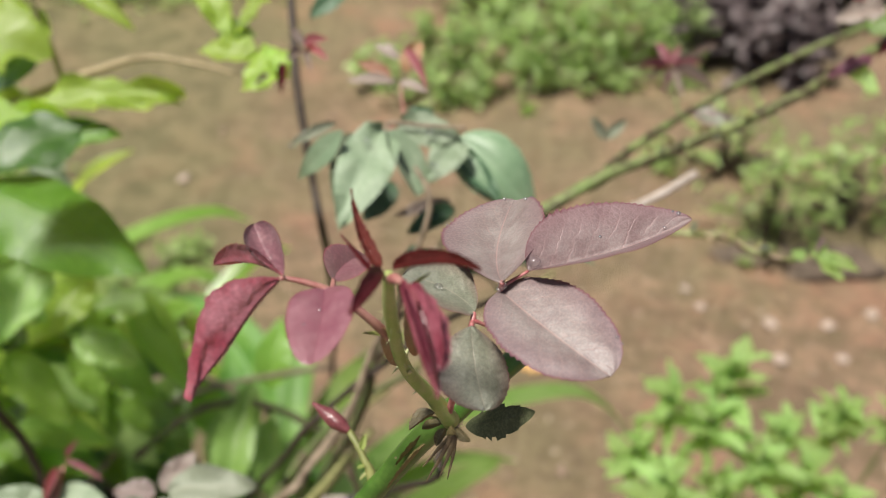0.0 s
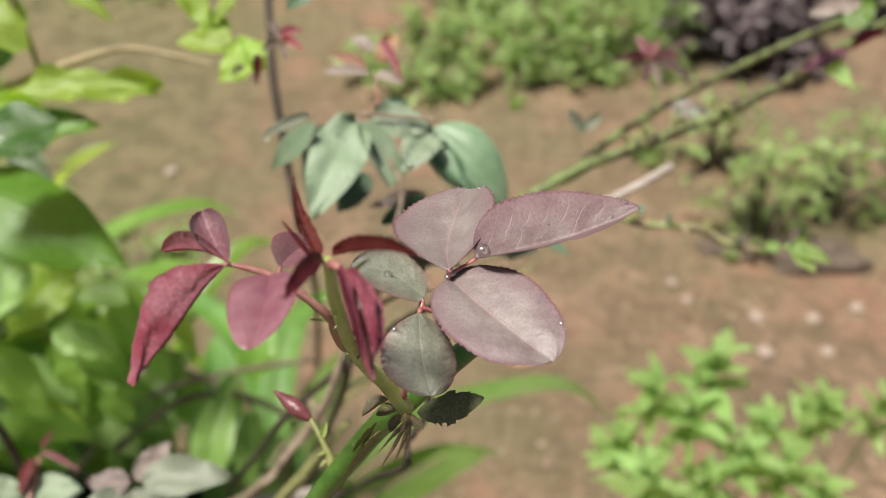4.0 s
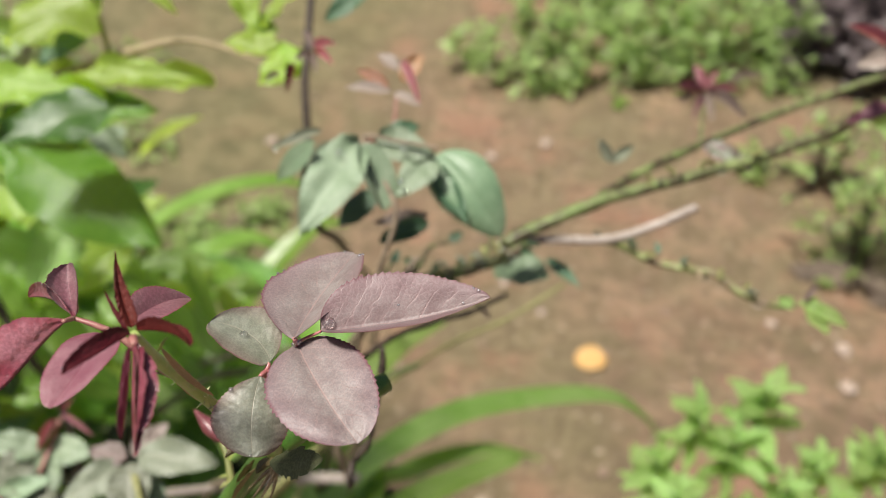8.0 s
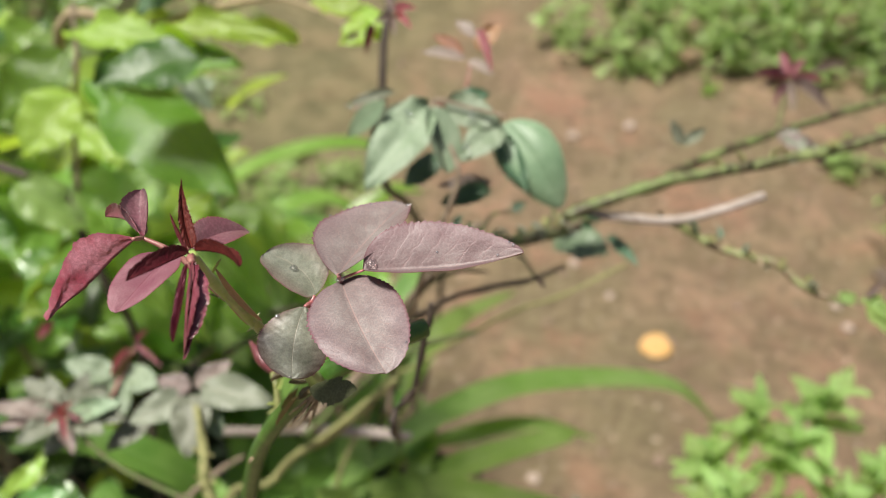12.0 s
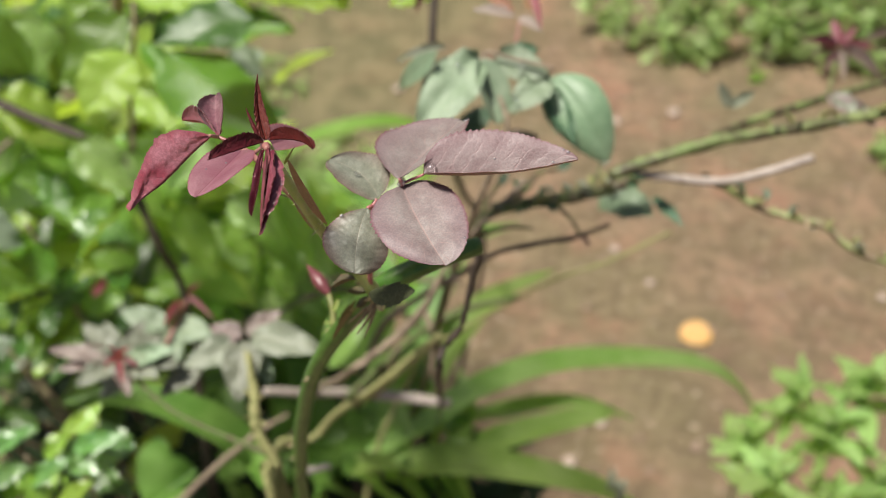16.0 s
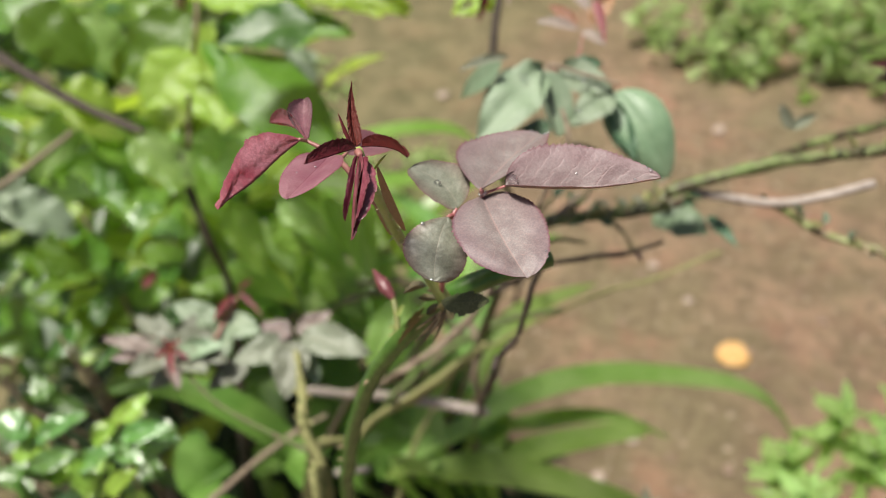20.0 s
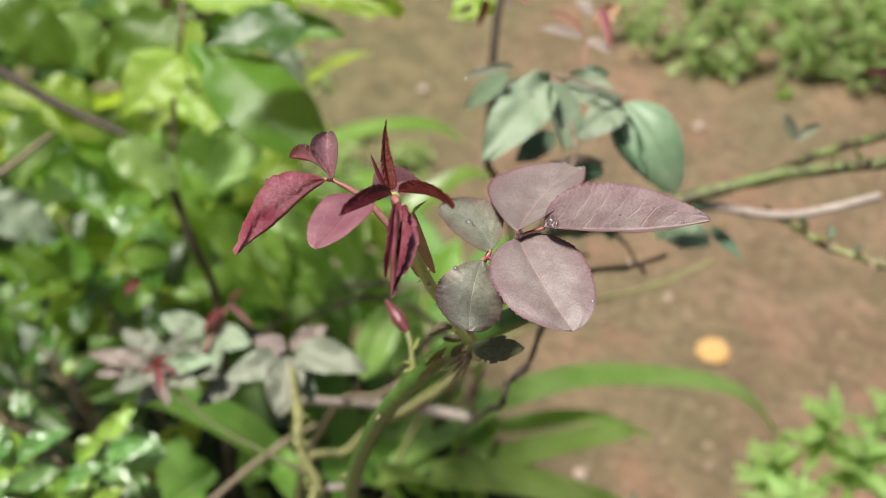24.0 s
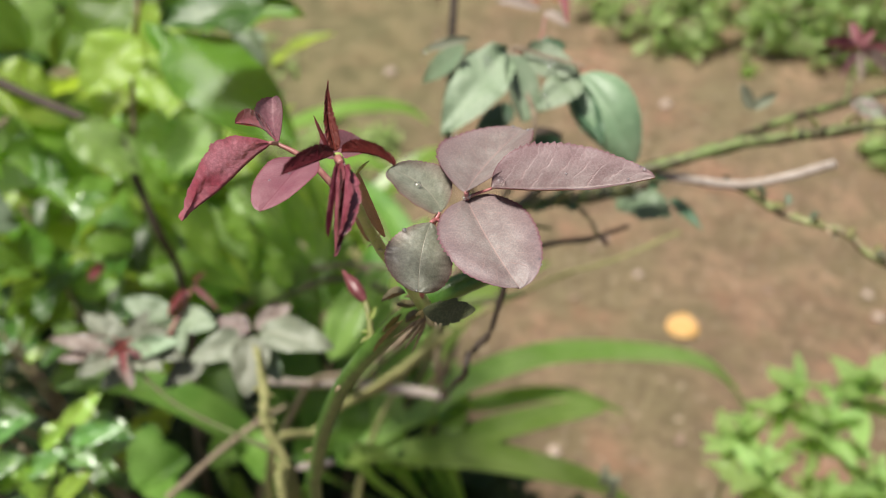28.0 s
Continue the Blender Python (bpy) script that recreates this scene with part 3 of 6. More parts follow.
    fine_leaf("stipule_leaf", (0.0044, 0.1095, 1.5564), (0.0182, 0.1067, 1.5644), 0.34, 0.0066, M_STIP, root, "small dark green leaf at the joint", fold=-0.19, bow=-0.037, p=0.83, teeth=4, tooth=0.14)
    # young compound leaf
    young = tube("leaf_stalk", [(-0.0090, 0.1106, 1.5780), (-0.0098, 0.1085, 1.5835), (-0.0116, 0.1063, 1.5892), (-0.0151, 0.1060, 1.5940), (-0.0195, 0.1069, 1.5975), (-0.0236, 0.1071, 1.5995), (-0.0277, 0.1072, 1.6007)],
                 [0.0009, 0.0009, 0.0009, 0.0008, 0.0007, 0.0006, 0.0004], M_REDSTALK, root, "red stalk of the young leaf", sides=8)
    for a, b in (((-0.0277, 0.1072, 1.6007), (-0.0270, 0.1036, 1.6037)), ((-0.0195, 0.1069, 1.5975), (-0.0203, 0.1047, 1.6003)), ((-0.0195, 0.1069, 1.5975), (-0.0197, 0.1113, 1.5963))):
        tube("petiolule", [a, tuple((x + y) / 2 for x, y in zip(a, b)), b], [0.0005, 0.0005, 0.0004], M_REDSTALK, young, sides=8, steps=3)
    fine_leaf("leaflet", (-0.0274, 0.1045, 1.6028), (-0.0404, 0.0874, 1.5910), 1.07, 0.0150, M_RED, young, "crimson drooping leaflet, folded and wrinkled", fold=1.13, side_curl=0.02, bow=0.030, p=0.77, q=0.90, droop=-0.042, sweep=0.099, crinkle=0.03, wave=0.06, quilt=0.004, veins=9.0, tooth=0.025, teeth=34, pleat=0.03)
    fine_leaf("leaflet", (-0.0277, 0.1079, 1.6006), (-0.0342, 0.1188, 1.6042), -0.12, 0.0098, M_DUSK, young, "small mauve leaflet standing upright, its margin rolled", fold=0.35, bow=-0.08, p=1.08, q=0.66, side_curl=0.6, droop=0.10, sweep=-0.05, crinkle=0.03, tooth=0.05)
    fine_leaf("leaflet", (-0.0277, 0.1070, 1.6012), (-0.0411, 0.1145, 1.5982), 1.10, 0.0082, M_RED, young, "small crimson leaflet folded lengthwise", fold=0.75, bow=0.072, p=1.20, q=0.55, side_curl=-0.30, droop=0.053, crinkle=0.03, tooth=0.06)
    leaves["pink"] = fine_leaf("leaflet", (-0.0203, 0.1045, 1.6003), (-0.0200, 0.0849, 1.6032), 0.06, 0.0113, M_PINK, young, "smooth pinkish red leaflet", fold=0.52, bow=0.026, p=0.74, q=0.42, side_curl=-0.27, droop=0.011, sweep=-0.028, wave=0.04, quilt=0.002, teeth=20, tooth=0.035)
    fine_leaf("leaflet", (-0.0197, 0.1113, 1.5961), (-0.0123, 0.1279, 1.5950), 0.35, 0.0092, M_DUSK, young, "dull mauve leaflet behind the shoot tip", fold=0.63, bow=-0.177, p=0.91, q=0.70, side_curl=-0.20, droop=0.487, sweep=-0.082, tooth=0.05)
    # crimson leaves of the shoot tip
    fine_leaf("young_leaf", (-0.0077, 0.0969, 1.6114), (0.0056, 0.0915, 1.6174), -0.99, 0.0050, M_PETAL, root, "dark crimson folded leaf of the shoot tip", sweep=-0.024, fold=1.19, bow=0.046, p=0.74, q=0.40, side_curl=-0.31, droop=0.084, crinkle=0.05, teeth=24, tooth=0.06)
    fine_leaf("young_leaf", (-0.0090, 0.0967, 1.6107), (-0.0118, 0.0824, 1.6158), 1.29, 0.0058, M_DARKRED, root, "dark crimson folded leaf of the shoot tip", sweep=-0.048, fold=1.20, bow=-0.019, p=0.87, q=0.42, side_curl=-0.38, droop=-0.052, crinkle=0.06, teeth=24, tooth=0.06)
    hanging = tube("leaf_stalk", [(-0.0080, 0.0958, 1.6106), (-0.0073, 0.0945, 1.6117), (-0.0062, 0.0932, 1.6122)], [0.0009, 0.0009, 0.0006], M_REDSTALK, root, "base of the hanging crimson leaf", sides=8)
    fine_leaf("leaflet", (-0.0070, 0.0941, 1.6120), (-0.0016, 0.0768, 1.6044), -0.87, 0.0064, M_STRAND, hanging, "narrow crimson leaflet, tightly folded and hanging", fold=1.40, bow=-0.016, p=0.75, q=0.50, side_curl=-0.13, droop=-0.044, crinkle=0.05, wave=0.14, teeth=16, tooth=0.05)
    fine_leaf("leaflet", (-0.0062, 0.0919, 1.6130), (-0.0017, 0.0766, 1.6095), 0.08, 0.0050, M_STRAND, hanging, "narrow crimson leaflet, tightly folded and hanging", fold=1.42, bow=-0.006, p=1.10, q=0.40, side_curl=-0.09, droop=-0.008, sweep=-0.013, crinkle=0.05, wave=0.14, teeth=14, tooth=0.05)
    fine_leaf("leaflet", (-0.0052, 0.0925, 1.6124), (-0.0008, 0.0787, 1.6083), -1.21, 0.0056, M_STRAND, hanging, "narrow crimson leaflet, tightly folded and hanging", fold=1.40, bow=0.055, p=0.98, q=0.40, side_curl=-0.35, sweep=0.059, crinkle=0.05, wave=0.14, teeth=14, tooth=0.05)
    fine_leaf("young_leaf", (-0.0104, 0.0995, 1.6090), (-0.0153, 0.1082, 1.6184), 0.42, 0.0034, M_DARKRED, root, "upright crimson spike of rolled leaf", fold=1.10, bow=-0.044, p=0.47, q=0.97, side_curl=-0.53, droop=-0.086, sweep=-0.025, crinkle=0.12, teeth=20, tooth=0.10)
    fine_leaf("young_leaf", (-0.0108, 0.0990, 1.6085), (-0.0165, 0.1040, 1.6130), -0.6, 0.0014, M_DARKRED, root, "thin crimson stipule", fold=0.9, bow=0.02, p=0.6, nt=20, tooth=0.1)
    fine_leaf("stipule_leaf", (-0.0057, 0.1112, 1.5762), (-0.0052, 0.0984, 1.6060), -0.15, 0.0030, M_SHEATH, root, "pinkish brown stipule clasping the shoot, its margin fringed", fold=-0.10, bow=-0.02, p=0.85, q=0.6, sweep=0.0, teeth=34, tooth=0.08)
    fine_leaf("stipule_leaf", (-0.0098, 0.1118, 1.5728), (-0.0108, 0.1054, 1.5900), -0.2, 0.0030, M_SHEATH, root, "pinkish brown stipule clasping the shoot, its margin fringed", fold=-0.3, bow=0.02, p=0.8, q=0.6, teeth=26, tooth=0.09)
    fine_leaf("stipule_leaf", (-0.0108, 0.1080, 1.5850), (-0.0150, 0.1072, 1.5868), 0.3, 0.0018, M_SHOOTLEAF, root, "pale free tip of the stipule", fold=0.5, p=0.6, nt=30, teeth=12, tooth=0.1)
    fine_leaf("stipule_leaf", (-0.0063, 0.0990, 1.6040), (-0.0018, 0.0962, 1.6115), 0.5, 0.0016, M_SHOOTLEAF, root, "pale green stipule at the shoot tip", fold=0.6, p=0.6, nt=30, tooth=0.06)
    # bud on its stalk
    tube("bud_stalk", [(-0.0182, 0.1258, 1.5108), (-0.0203, 0.1320, 1.5104), (-0.0232, 0.1378, 1.5110), (-0.0260, 0.1420, 1.5126)], [0.0014, 0.0012, 0.0009, 0.0009], M_BUDSTALK, root, "yellow-green stalk of a bud", sides=8, knots=0.4)
    tube("bud", [(-0.0260, 0.1420, 1.5126), (-0.0290, 0.1440, 1.5138), (-0.0325, 0.1464, 1.5150), (-0.0364, 0.1490, 1.5163)], [0.0009, 0.0017, 0.0022, 0.0023, 0.0019, 0.0011, 0.0003], M_BUD, root, "closed pinkish crimson leaf bud", sides=14, knots=0.12)
    for a, b in (((-0.0190, 0.1270, 1.5108), (-0.0160, 0.1262, 1.5140)), ((-0.0203, 0.1320, 1.5106), (-0.0232, 0.1305, 1.5118)), ((-0.0225, 0.1365, 1.5112), (-0.0212, 0.1396, 1.5146)), ((-0.0200, 0.1300, 1.5106), (-0.0224, 0.1284, 1.5096))):
        fine_leaf("bract", a, b, 0.4, 0.0020, M_SHOOTLEAF, root, "tiny yellow-green scale on the bud stalk", fold=0.5, nt=16, nu=4, teeth=3)
    for a, b in (((0.0022, 0.1173, 1.5440), (-0.0042, 0.1106, 1.5350)), ((0.0024, 0.1170, 1.5436), (-0.0012, 0.1108, 1.5365)), ((0.0026, 0.1172, 1.5440), (0.0006, 0.1112, 1.5350)), ((0.0020, 0.1175, 1.5436), (-0.0050, 0.1130, 1.5372))):
        tube("dry_stipule", [a, tuple((x + y) / 2 + 0.0004 for x, y in zip(a, b)), b], [0.0005, 0.0005, 0.0001], M_DRY, root, sides=6, knots=0.4)
    fine_leaf("dry_husk", (-0.0020, 0.1150, 1.5540), (-0.0075, 0.1120, 1.5520), 0.5, 0.0062, M_BRACT, root, "curled pale green bract at the joint", fold=0.6, nt=20, crinkle=0.1)
    fine_leaf("dry_husk", (-0.0040, 0.1215, 1.5390), (-0.0120, 0.1205, 1.5270), 0.9, 0.0030, M_DRYLEAF, root, "curled yellow-brown bud scale", fold=0.5, nt=20, crinkle=0.15)
    for a, b in (((-0.0076, 0.1118, 1.5755), (-0.0064, 0.1124, 1.5785)), ((-0.0080, 0.1125, 1.5728), (-0.0108, 0.1105, 1.5716)), ((-0.0070, 0.1122, 1.5705), (-0.0074, 0.1090, 1.5740)), ((-0.0292, 0.1290, 1.4853), (-0.0331, 0.1171, 1.4884)),
                 ((-0.0230, 0.1260, 1.5000), (-0.0161, 0.1292, 1.5028)), ((-0.0560, 0.1440, 1.4060), (-0.0612, 0.1369, 1.4122)), ((-0.0350, 0.1320, 1.4700), (-0.0270, 0.1353, 1.4759)), ((-0.0040, 0.1150, 1.5625), (-0.0080, 0.1130, 1.5620))):
        thorn(root, a, b, 0.0030 if a[2] > 1.56 else 0.0044, 0.0006 if a[2] > 1.56 else 0.0008, M_PALETHORN if a[2] > 1.56 else M_THORN)
    for a, b, size in (((-0.0292, 0.1290, 1.4853), (-0.0321, 0.1216, 1.4864), 0.0050), ((-0.0560, 0.1460, 1.3900), (-0.0623, 0.1444, 1.3951), 0.0060), ((-0.0565, 0.1465, 1.3880), (-0.0448, 0.1443, 1.3935), 0.0062), ((-0.0450, 0.1385, 1.4380), (-0.0401, 0.1363, 1.4392), 0.0040), ((-0.0100, 0.1243, 1.5250), (-0.0149, 0.1204, 1.5319), 0.0040)):
        thorn(root, a, b, size, 0.0013, M_REDTHORN)
    fine_leaf("dry_husk", (-0.0045, 0.1186, 1.5381), (-0.0141, 0.1195, 1.5194), 0.4, 0.0038, M_DRYLEAF, root, "split brown bark scale along the cane", fold=0.5, nt=30, crinkle=0.12)
    knot = Vector((0.0012, 0.1188, 1.5462))
    for a, high, size in ((3.6, 0.2, 0.0052), (4.2, -0.3, 0.0046), (4.9, 0.5, 0.0044), (5.5, -0.2, 0.0048), (2.9, 0.0, 0.0042)):
        out = Vector((math.cos(a), math.sin(a), high)).normalized()
        fine_leaf("bract", knot + out * 0.0018, knot + out * (0.0018 + size), a * 0.6, 0.0030, M_BRACT if size > 0.0045 else M_DRYLEAF, root, "small curled scale at the joint", fold=0.7, nt=20, crinkle=0.15, teeth=5, bow=0.15)
    r = random.Random(9)
    axis = spline([(-0.0066, 0.1140, 1.5670), (-0.0090, 0.1085, 1.5830), (-0.0090, 0.1000, 1.6020)], 10)
    for c in axis[2:18]:
        out = Vector((r.uniform(-1, 1), r.uniform(-1, 0.6), r.uniform(-0.4, 0.4))).normalized()
        tube("bristle", [c + out * 0.001, c + out * 0.0016, c + out * 0.0023], [0.00012, 0.00008, 0.00003], M_PALETHORN, root, sides=5, steps=2, knots=0)
    return root


M_PINKSTALK = bark_material("pink_stalk", (0.32, 0.085, 0.09), (0.46, 0.20, 0.19), 300.0, 0.32, 0.0001)
M_PALETHORN = bark_material("pale_thorn", (0.36, 0.38, 0.18), (0.48, 0.50, 0.28), 500.0, 0.45, 0.0001)
M_BUDSTALK = bark_material("bud_stalk", (0.13, 0.145, 0.04), (0.22, 0.22, 0.075), 500.0, 0.5, 0.0002)
M_BUD = leaf_material("leaf_bud", (0.13, 0.028, 0.038), (0.23, 0.08, 0.09), (0.18, 0.03, 0.04), edge=(0.45, 0.20, 0.20), rough=0.36, spec=0.7, through=0.1, glow=(0.5, 0.08, 0.06), patch=260.0, veins=3.0)
M_SHEATH = leaf_material("shoot_sheath", (0.4, 0.27, 0.18), (0.5, 0.4, 0.26), (0.30, 0.09, 0.07), edge=(0.40, 0.14, 0.10), rough=0.45, through=0.6, glow=(0.6, 0.38, 0.22))
M_SHOOTLEAF = leaf_material("pale_green_scale", (0.26, 0.30, 0.07), (0.38, 0.42, 0.14), (0.36, 0.36, 0.14), rough=0.45, through=0.35, glow=(0.45, 0.5, 0.1))
M_REDTHORN = bark_material("reddish_thorn", (0.22, 0.10, 0.08), (0.38, 0.27, 0.18), 400.0, 0.5, 0.0001)
M_BRACT = leaf_material("bract", (0.17, 0.15, 0.06), (0.26, 0.22, 0.11), (0.18, 0.12, 0.07), edge=(0.22, 0.09, 0.06), rough=0.5, through=0.15, glow=(0.2, 0.25, 0.06))
M_PETAL = leaf_material("dark_folded_leaf", (0.065, 0.007, 0.010), (0.11, 0.016, 0.02), (0.05, 0.006, 0.008), edge=(0.10, 0.03, 0.03), rough=0.5, spec=0.2, through=0.08, glow=(0.2, 0.02, 0.02), veins=12.0, vein_depth=0.0004)
M_STRAND = leaf_material("folded_crimson_leaf", (0.2, 0.026, 0.042), (0.38, 0.11, 0.135), (0.09, 0.011, 0.016), edge=(0.30, 0.11, 0.12), rough=0.36, through=0.2, glow=(0.5, 0.06, 0.03), veins=10.0, patch=160.0, spec=0.7)
M_STIP = leaf_material("stipule_leaf", (0.10, 0.115, 0.05), (0.155, 0.16, 0.085), (0.12, 0.12, 0.06), rough=0.62, spec=0.25, through=0.1, glow=(0.1, 0.15, 0.04))
M_DRYLEAF = leaf_material("dry_leaf", (0.22, 0.17, 0.07), (0.30, 0.25, 0.10), (0.2, 0.15, 0.07), rough=0.6, through=0.2, glow=(0.4, 0.3, 0.1))
build_hero()


def water_drop(at, radius, flat=0.75, material=None):
    bm = bmesh.new()
    bmesh.ops.create_icosphere(bm, subdivisions=3, radius=radius)
    for v in bm.verts:
        v.co.z *= flat
    me = bpy.data.meshes.new("water_drop")
    bm.to_mesh(me)
    bm.free()
    me.materials.append(material or (M_WATER if radius > 0.00065 else M_DEW))
    me.polygons.foreach_set("use_smooth", [True] * len(me.polygons))
    ob = new("water_drop", me)
    ob.location = at
    tagged(ob, "clear round water drop lying on a rose leaflet", "water drop", "water drops")


water_drop((0.0115, 0.1197, 1.5870), 0.0010, 0.9, M_DEW)
water_drop((0.0108, 0.1194, 1.5862), 0.0006)
for p in ((-0.0040, 0.3072, 1.4864), (-0.0332, 0.3108, 1.4974), (-0.0685, 0.3244, 1.4861), (-0.0055, 0.3224, 1.4942)):
    water_drop(p, 0.0019)


def dew(ob, row, column, radius):
    """A drop on a leaf's blade: row from base (0) to tip (120), column from margin to margin (0 to 24)."""
    v = WORLD[ob] @ ob.data.vertices[row * 25 + column].co
    water_drop(v + Vector((0, 0, radius * 0.3)), radius * 0.8, 0.75)


for which, row, column, radius in (
    ("long", 6, 9, 0.0017), ("grey", 65, 10, 0.0012), ("round", 25, 23, 0.0007), ("long", 56, 8, 0.0004), ("long", 101, 10, 0.0005), ("long", 113, 2, 0.0006), ("long", 110, 1, 0.0004),
    ("back", 104, 1, 0.0003), ("back", 72, 0, 0.0004), ("back", 78, 0, 0.0003), ("back", 117, 2, 0.0005), ("back", 107, 22, 0.0006), ("back", 112, 23, 0.0003), ("back", 104, 24, 0.0004),
    ("front", 102, 1, 0.0004), ("front", 108, 0, 0.0003), ("round", 118, 15, 0.0004), ("pink", 70, 18, 0.0003), ("pink", 42, 13, 0.0003),
):
    dew(leaves[which], row, column, radius)


# ---- rose behind ----
def build_back_rose():
    root = thing("rose_plant", (-0.1903, 0.7168, -0.02), "rose bush with bluish green leaflets on a dark stem", "rose plant")
    tube("stem", [(-0.0893, 0.4832, 1.5132), (-0.0864, 0.4623, 1.5008), (-0.0834, 0.4397, 1.4865), (-0.0806, 0.4155, 1.4703), (-0.0766, 0.3966, 1.4480), (-0.0729, 0.3843, 1.4210), (-0.0690, 0.3735, 1.3958), (-0.0921, 0.5046, 1.2536), (-0.1606, 0.8418, 0.8099), (-0.1903, 0.7168, 0.4145), (-0.1903, 0.7168, -0.02)],
         [0.0022, 0.0022, 0.0024, 0.0024, 0.0024, 0.0022, 0.0024, 0.003, 0.004, 0.005, 0.006], M_DARKWOOD, root, "dark brown upright stem")
    stalk = tube("leaf_stalk", [(0.0108, 0.3240, 1.4949), (-0.0070, 0.3268, 1.4945), (-0.0259, 0.3256, 1.4944), (-0.0063, 0.3026, 1.4753), (-0.0121, 0.2936, 1.4467), (-0.0210, 0.2947, 1.4153), (-0.0339, 0.3074, 1.3618)], [0.0008, 0.0010, 0.0012, 0.0012, 0.0014, 0.0016, 0.002], M_BROWN, root)
    for spec, mat, kind in (
        (((-0.0268, 0.3228, 1.4962), (-0.0435, 0.2751, 1.4764), -0.29, 0.0254), M_BLUE, "ovate"),
        (((-0.0208, 0.3317, 1.4914), (0.0082, 0.3262, 1.4879), 0.58, 0.0182), M_BLUE, "ovate"),
        (((0.0080, 0.3296, 1.4869), (-0.0058, 0.3047, 1.4787), -0.32, 0.0171), M_BLUE, "ovate"),
        (((0.0060, 0.3335, 1.4769), (0.0270, 0.3085, 1.4637), 0.28, 0.0126), M_DEEP, "cupped"),
        (((-0.0177, 0.3457, 1.4853), (-0.0037, 0.3565, 1.4845), 0.55, 0.0104), M_DEEP, "ovate"),
        (((-0.0504, 0.3440, 1.4855), (-0.0726, 0.3292, 1.4821), -0.58, 0.0060), M_GREY, "lance"),
        (((0.0061, 0.3241, 1.4490), (-0.0173, 0.3101, 1.4448), -0.47, 0.0136), M_DEEP, "cupped"),
        (((-0.0231, 0.3324, 1.4587), (-0.0379, 0.3144, 1.4499), -0.39, 0.0139), M_DEEP, "droop"),
        (((0.0048, 0.3327, 1.4468), (-0.0243, 0.3282, 1.4414), -0.55, 0.0080), M_MAUVE, "lance"),
    ):
        leaf(stalk, *spec, mat, kind, name="leaflet")
    fine_leaf("leaflet", (0.0076, 0.3378, 1.4811), (0.0410, 0.3079, 1.4677), 0.46, 0.0310, M_SLATE, stalk, "large slate green leaflet bent down along its midrib", fold=0.55, bow=0.007, p=0.78, q=0.60, side_curl=-0.69, droop=0.43, sweep=-0.017, nt=40, nu=8)
    fine_leaf("leaflet", (-0.0425, 0.3065, 1.5053), (-0.0706, 0.2992, 1.4860), -0.75, 0.0110, M_BLUE, stalk, fold=0.14, bow=-0.076, p=0.76, q=1.10, droop=0.55, sweep=-0.038, nt=40, nu=8)
    fine_leaf("leaflet", (-0.0409, 0.3462, 1.4774), (-0.0459, 0.2767, 1.4736), -0.61, 0.0286, M_BLUE, stalk, fold=1.02, bow=-0.014, p=0.94, q=0.77, side_curl=-0.37, droop=-0.074, sweep=0.027, nt=40, nu=8)
    fine_leaf("leaflet", (-0.0249, 0.3183, 1.4971), (-0.0094, 0.3006, 1.4750), -0.24, 0.0218, M_BLUE, stalk, fold=0.87, bow=-0.040, p=0.94, q=0.44, side_curl=-0.27, droop=0.072, nt=40, nu=8)
    twig = tube("twig", [(-0.0214, 0.3865, 1.4838), (-0.0200, 0.3744, 1.4770), (-0.0184, 0.3502, 1.4783), (-0.0238, 0.3295, 1.4914)], [0.0006, 0.0007, 0.0008, 0.0008], M_REDSTALK, root)
    for spec, mat, kind in (
        (((-0.0239, 0.3868, 1.4842), (-0.0491, 0.3860, 1.4851), -0.52, 0.0071), M_MAUVE, "lance"),
        (((-0.0255, 0.3883, 1.4861), (-0.0451, 0.3966, 1.4897), -0.45, 0.0075), M_ORANGE, "lance"),
        (((-0.0201, 0.3949, 1.4861), (-0.0102, 0.4083, 1.4959), 0.43, 0.0109), M_ORANGE, "ovate"),
        (((-0.0198, 0.3962, 1.4974), (-0.0073, 0.3772, 1.4842), 0.23, 0.0081), M_RED, "folded"),
        (((-0.0218, 0.3822, 1.4862), (-0.0061, 0.3765, 1.4833), 0.46, 0.0061), M_MAUVE, "lance"),
        (((-0.0223, 0.4018, 1.4892), (-0.0356, 0.4090, 1.4936), -0.43, 0.0075), M_MAUVE, "lance"),
    ):
        leaf(twig, *spec, mat, kind, name="leaflet")
    for spec, mat in (
        (((-0.0746, 0.4172, 1.4861), (-0.0839, 0.4105, 1.4840), -0.51, 0.0081), M_MAUVE),
        (((-0.0747, 0.4189, 1.4881), (-0.0613, 0.4189, 1.4921), 0.58, 0.0099), M_RED),
        (((-0.0739, 0.4176, 1.4866), (-0.0604, 0.4070, 1.4857), 0.35, 0.0082), M_RED),
        (((-0.0746, 0.4182, 1.4874), (-0.0824, 0.4277, 1.4940), -0.22, 0.0073), M_MAUVE),
        (((-0.0752, 0.4171, 1.4861), (-0.0697, 0.4029, 1.4815), 0.07, 0.0064), M_MAUVE),
        (((-0.0876, 0.4194, 1.4773), (-0.0874, 0.4011, 1.4684), -0.14, 0.0079), M_DARKRED),
        (((-0.0955, 0.4145, 1.4723), (-0.1012, 0.4038, 1.4725), -0.40, 0.0057), M_MAUVE),
    ):
        leaf(root, *spec, mat, "folded", name="young_leaf", label="reddish new leaf")
